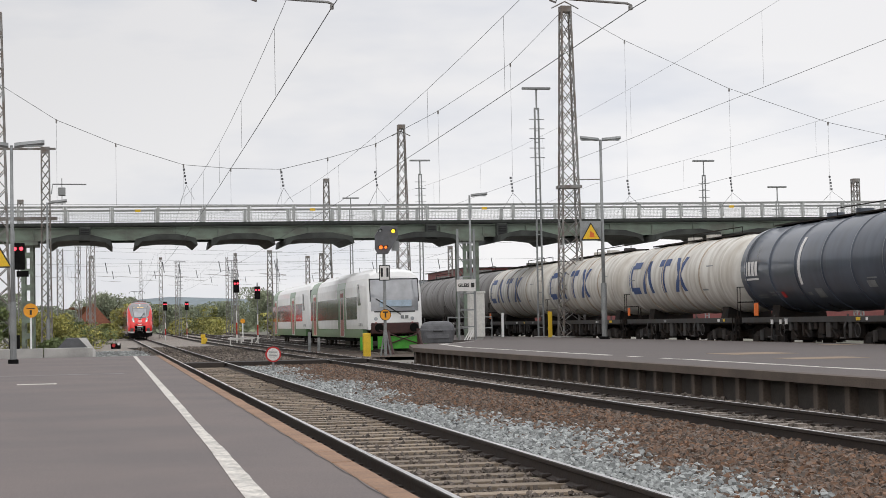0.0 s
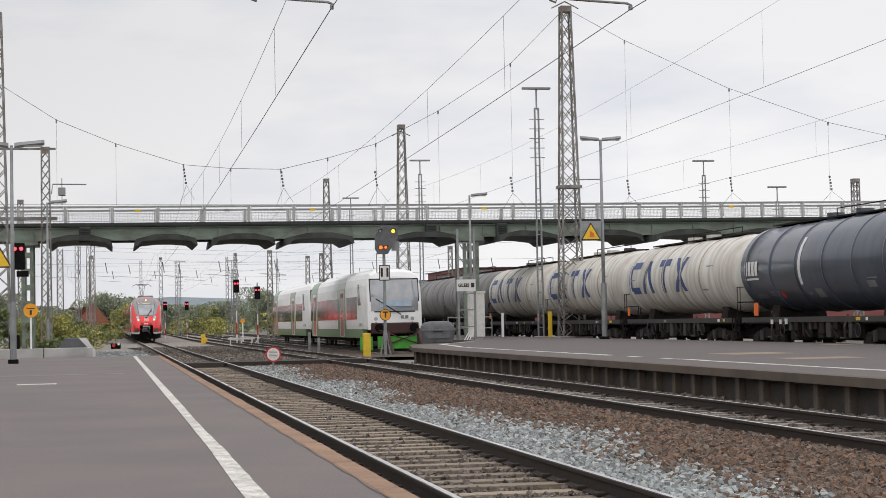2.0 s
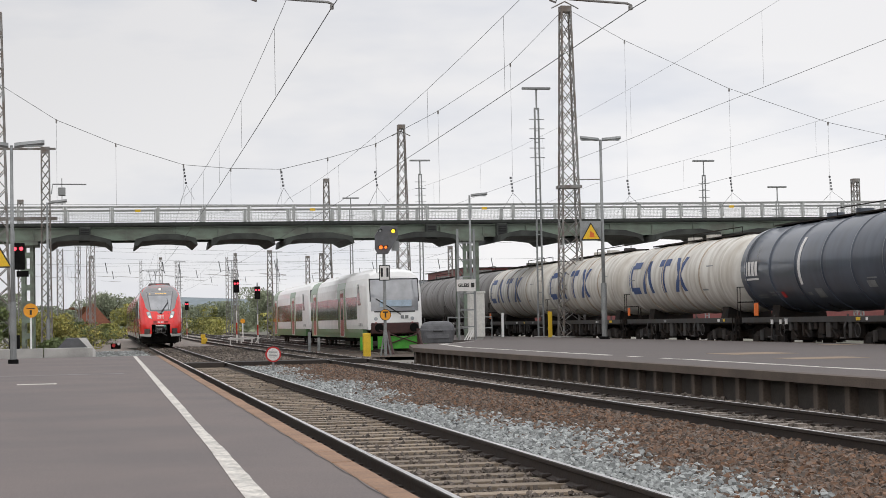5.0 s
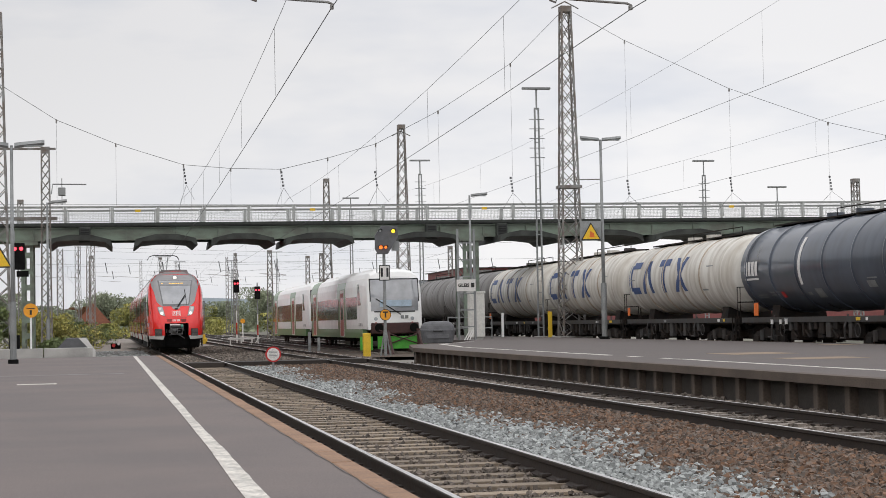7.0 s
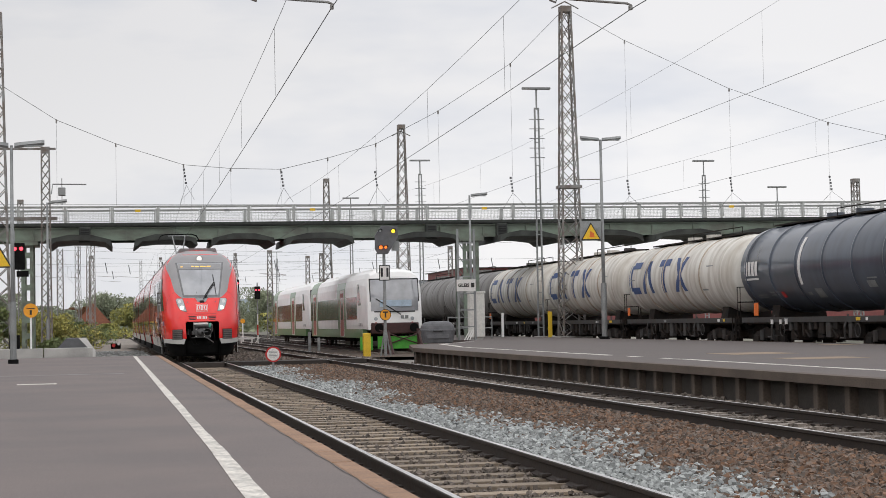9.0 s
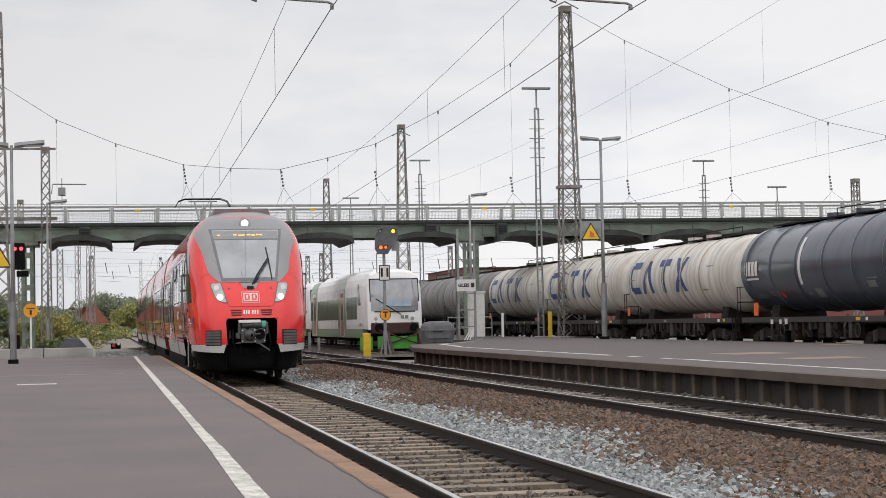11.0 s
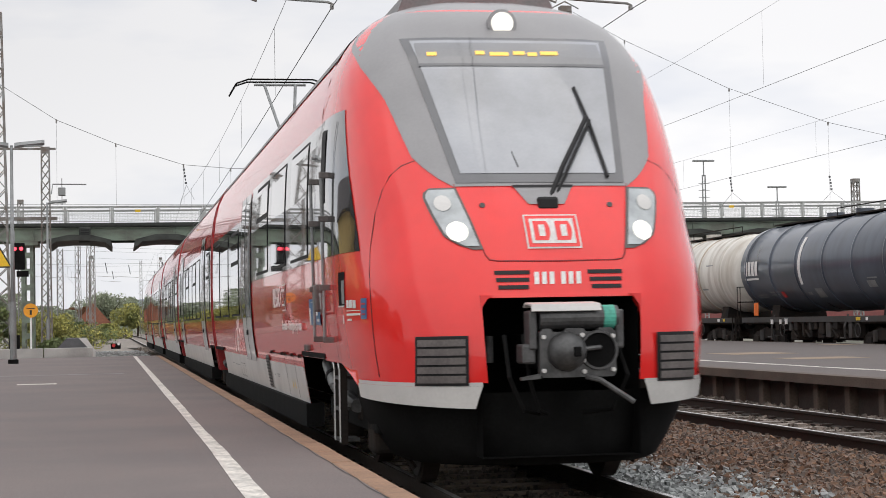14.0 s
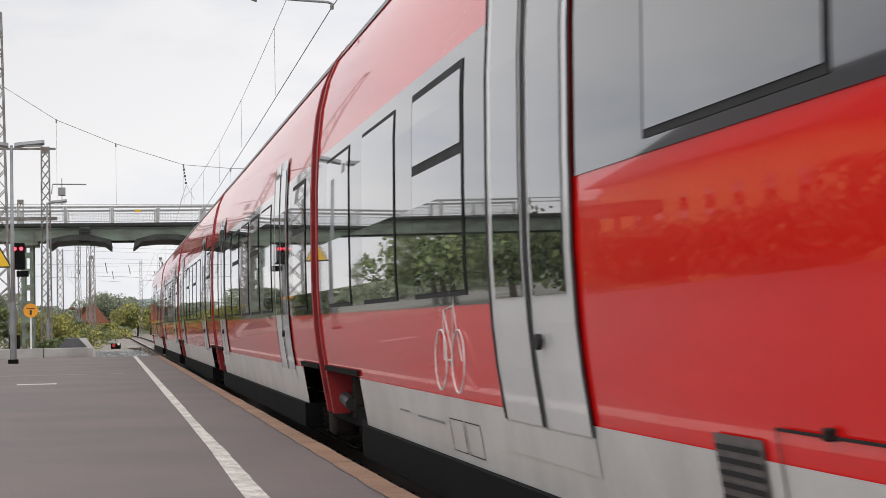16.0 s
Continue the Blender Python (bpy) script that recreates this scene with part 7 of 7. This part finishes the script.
# parked cars far off by the road
for k, (x, m) in enumerate(((-3.0, WHITE), (-2.2, GREY_METAL), (-4.6, WHITE))):
    c = thing("parked_car", "distant parked car beside the yard road", "car", (x, 262 + k * 4, -0.34), "parked cars")
    part("body", prism(B(), [(-0.9, 0.25), (0.9, 0.25), (0.9, 0.85), (0.65, 0.95), (0.5, 1.45), (-0.5, 1.45), (-0.65, 0.95), (-0.9, 0.85)], "y", 0, 4), m, c)
    part("windscreen", prism(B(), [(-0.58, 0.98), (0.58, 0.98), (0.46, 1.38), (-0.46, 1.38)], "y", -0.03, 0.0), PANE, c)
    for s in (-0.8, 0.8):
        for yy in (0.7, 3.2):
            part("wheel", bar(B(), (s - 0.1, yy, 0.3), (s + 0.1, yy, 0.3), 0.3, 14), RUBBER, c)

# station building and trees on the far side of the platform, seen mirrored in the train's flank
stn = thing("station_building", "ochre station building with dark roof behind the platform", "building", (-42, 62, -0.34))
part("wall", box(B(), 0, 12, 8, 44, 0, 9.3), PLASTER, stn)
part("roof", prism(B(), [(-1.0, 9.2), (13.0, 9.2), (6, 13.6)], "y", 7, 45), ROOF_TILE, stn)
for k in range(2, 10):
    for z in (1.2, 5.4):
        wdw = part("window", box(B(), 11.98, 12.04, 2 + k * 4.2, 3.3 + k * 4.2, z, z + 1.7), PANE, stn)
        part("sill", box(B(), 12.0, 12.15, 1.9 + k * 4.2, 3.7 + k * 4.2, z - 0.12, z), CONCRETE, wdw)
for x, y, h, w, seed in ((-24, 22, 4.5, 8, 51), (-27, 32, 5.5, 9, 52), (-25, 42, 5.0, 9, 53), (-28, 52, 6, 9, 54), (-27, 66, 4.6, 9, 61), (-26.5, 80, 4.4, 9, 62), (-27, 94, 4.8, 9, 63), (-32, 114, 9, 12, 55), (-30, 126, 8, 12, 56), (-32, 140, 9.5, 13, 57), (-30, 155, 9, 13, 58), (-32, 170, 10, 13, 59), (-34, 186, 10, 13, 60)):
    leafy("tree", "green tree behind the platform", x, y, h, w, LEAF, seed, 2600, 0.3)
# ---- pieces: sleepers, edge stones, wall posts and panels, ballast stones ----
def sleepers(t, line_x, y0, y1, step, near_end, material, half=1.3, z=-0.155):
    rng = random.Random(int(line_x * 10) + 5)
    base = part("sleeper", box(B(), -half, half, -0.13, 0.13, -0.16, 0.0), material, t)
    base.matrix_basis = pose(line_x, y0, z)
    me = base.data
    y = y0 + step
    while y < near_end:
        shared("sleeper", me, t, pose(line_x + rng.uniform(-0.03, 0.03), y + rng.uniform(-0.02, 0.02), z + rng.uniform(-0.01, 0.006), 0, 0, rng.uniform(-0.7, 0.7)))
        y += step
    bm = B()
    while y < y1:
        box(bm, line_x - half, line_x + half, y - 0.13, y + 0.13, z - 0.16, z)
        y += step
    tagged(part("far_sleepers", bm, material, t), kind="stuff")
    clip = box(B(), -0.11, 0.11, -0.08, 0.08, 0.0, 0.035, 0.01)
    cm = part("rail_clip", clip, RAIL_SIDE, t)
    cm.matrix_basis = pose(line_x - 0.7525, y0, z)
    yy = y0 + step
    while yy < min(near_end, y0 + 45):
        for s in (-0.7525, 0.7525):
            shared("rail_clip", cm.data, t, pose(line_x + s, yy, z))
        yy += step


sleepers(track_1, 0.0, 6.0, 130, 0.63, 75, SLEEPER)
sleepers(track_2, 5.27, 12.0, 130, 0.66, 80, SLEEPER_C)
sleepers(track_3, 10.6, 84.6, 130, 0.66, 90, SLEEPER_C)
sleepers(track_5, -6.9, 78, 140, 0.66, 84, SLEEPER, 1.2, -0.17)

stone_me = None
rng = random.Random(12)
y = 5.0
while y < 59.0:
    if stone_me is None:
        o = part("edge_stone", box(B(), -0.08, 0.08, 0.004, 0.996, -0.14, 0.0, 0.012), BRICK_EDGE, platform_1)
        o.matrix_basis = pose(-1.73, y, 0.372)
        stone_me = o.data
    else:
        shared("edge_stone", stone_me, platform_1, pose(-1.73 + rng.uniform(-0.004, 0.008), y, 0.372 + rng.uniform(-0.003, 0.003), 0, 0, rng.uniform(-0.25, 0.25)))
    y += 1.0

post = panel = None
y = 8.0
while y < 61.5:
    if post is None:
        o = part("wall_post", box(B(), 7.2, 7.42, -0.09, 0.09, -0.4, 0.27, 0.015), COPING, platform_2)
        # panels get the shade between the posts as a darker colour
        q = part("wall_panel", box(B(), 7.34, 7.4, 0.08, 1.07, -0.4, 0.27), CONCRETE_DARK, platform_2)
        post, panel = o.data, q.data
        o.matrix_basis = q.matrix_basis = pose(0, y, 0)
    else:
        shared("wall_post", post, platform_2, pose(rng.uniform(-0.01, 0.01), y, 0))
        shared("wall_panel", panel, platform_2, pose(rng.uniform(-0.008, 0.008), y, 0))
    y += 1.15


def stones(name, label, material, seed, n, xr, y0, y1, size, z, keep=None, power=2.0):
    """Loose stones, denser towards y0."""
    rng = np.random.RandomState(seed)
    q = rng.rand(n)
    ys = y0 * (y1 / y0) ** (q ** (2.0 / power))
    xs = rng.uniform(xr[0], xr[1], n)
    if keep is not None:
        k = keep(xs, ys, rng.rand(n))
        xs, ys = xs[k], ys[k]
    n = len(xs)
    cube = np.array([(-1, -1, -1), (1, -1, -1), (1, 1, -1), (-1, 1, -1), (-1, -1, 1), (1, -1, 1), (1, 1, 1), (-1, 1, 1)], float) * 0.5
    quads = np.array([(0, 3, 2, 1), (4, 5, 6, 7), (0, 1, 5, 4), (1, 2, 6, 5), (2, 3, 7, 6), (3, 0, 4, 7)])
    pts = cube[None] * (1 + rng.uniform(-0.35, 0.35, (n, 8, 3)))
    sz = size * (0.6 + 0.9 * rng.rand(n, 1)) * (1 + rng.uniform(-0.3, 0.3, (n, 3)))
    pts *= sz[:, None, :]
    ax = rng.normal(size=(n, 3))
    ax /= np.linalg.norm(ax, axis=1)[:, None]
    an = rng.uniform(0, 3.14, n)
    c, s = np.cos(an)[:, None, None], np.sin(an)[:, None, None]
    K = ax[:, None, :]
    pts = pts * c + np.cross(np.broadcast_to(K, pts.shape), pts) * s + K * (pts * K).sum(2, keepdims=True) * (1 - c)
    pts += np.column_stack([xs, ys, z + rng.uniform(-0.015, 0.035, n)])[:, None, :]
    faces = (quads[None] + (np.arange(n) * 8)[:, None, None]).reshape(-1, 4)
    me = bpy.data.meshes.new(name)
    me.from_pydata(pts.reshape(-1, 3).tolist(), [], faces.tolist())
    me.materials.append(material)
    tagged(new(name, me), label, "ballast stones", "", "stuff")


def stripe(xs, ys, r):
    edge = 2.15 + 0.35 * np.sin(ys * 0.35) + 0.25 * np.sin(ys * 0.9 + 1)
    return (xs < edge + (r - 0.5) * 1.1) & (xs > 0.86)


stones("light_ballast", "pale blue-grey fresh ballast stones beside the rail", STONE_LIGHT, 1, 40000, (0.86, 3.3), 9.0, 62, 0.038, -0.16, stripe)
stones("brown_ballast", "rust-brown old ballast stones between the tracks", STONE_BROWN, 2, 44000, (1.5, 4.45), 9.5, 64, 0.037, -0.165, lambda x, y, r: ~stripe(x, y, r) | (r > 0.85))
stones("track_ballast", "dark mixed ballast stones between sleepers", STONE_MIX, 3, 12000, (-0.7, 0.7), 8.0, 60, 0.027, -0.195, lambda x, y, r: (r < 0.06) | (np.abs(((y - 6.0) / 0.63 + 0.5) % 1 - 0.5) > 0.2))
stones("track_ballast", "dark mixed ballast stones between sleepers", STONE_MIX, 4, 5000, (4.55, 6.0), 14, 62, 0.045, -0.2, lambda x, y, r: (r < 0.08) | (np.abs(((y - 12.0) / 0.66 + 0.5) % 1 - 0.5) > 0.2))
stones("shoulder_ballast", "dark ballast stones along the platform wall", STONE_MIX, 5, 4000, (6.05, 7.2), 15, 62, 0.05, -0.17)
stones("far_ballast", "grey ballast stones beyond the crossing", STONE_MIX, 6, 8000, (-1.4, 7.2), 66, 125, 0.07, -0.17, lambda x, y, r: (np.abs(np.abs(x) - 0.75) > 0.1) & (np.abs(np.abs(x - 5.27) - 0.75) > 0.1))
stones("end_ballast", "light grey ballast beyond the platform end", STONE_LIGHT, 7, 5000, (-5.0, -1.2), 61, 110, 0.07, -0.18)


def motions():
    # the train brakes evenly from 18 to 8 m/s on its way into the platform
    rows = []
    for k in range(33):
        t = k * 0.5
        s = 200.17 - 18.164 * t + 0.35893 * t ** 2 - 0.001047 * t ** 3
        rows.append((t, pose(0, s - 1.2 + lerp_table([(14.0, 0.0), (14.5, -0.12), (15.0, 0.06), (15.5, 0.0), (16.0, -0.15)], t), 0)))
    walk(train, rows)
    # the pantograph follows the contact wire, which hangs lower under the bridge
    walk(panto, [(0.0, pose(0, 0, -0.3)), (8.0, pose(0, 0, -0.3)), (10.0, pose(0, 0, -0.28)), (12.0, pose(0, 0, -0.14)), (13.5, pose(0, 0, -0.03)), (16.0, pose(0, 0, 0))])


motions()
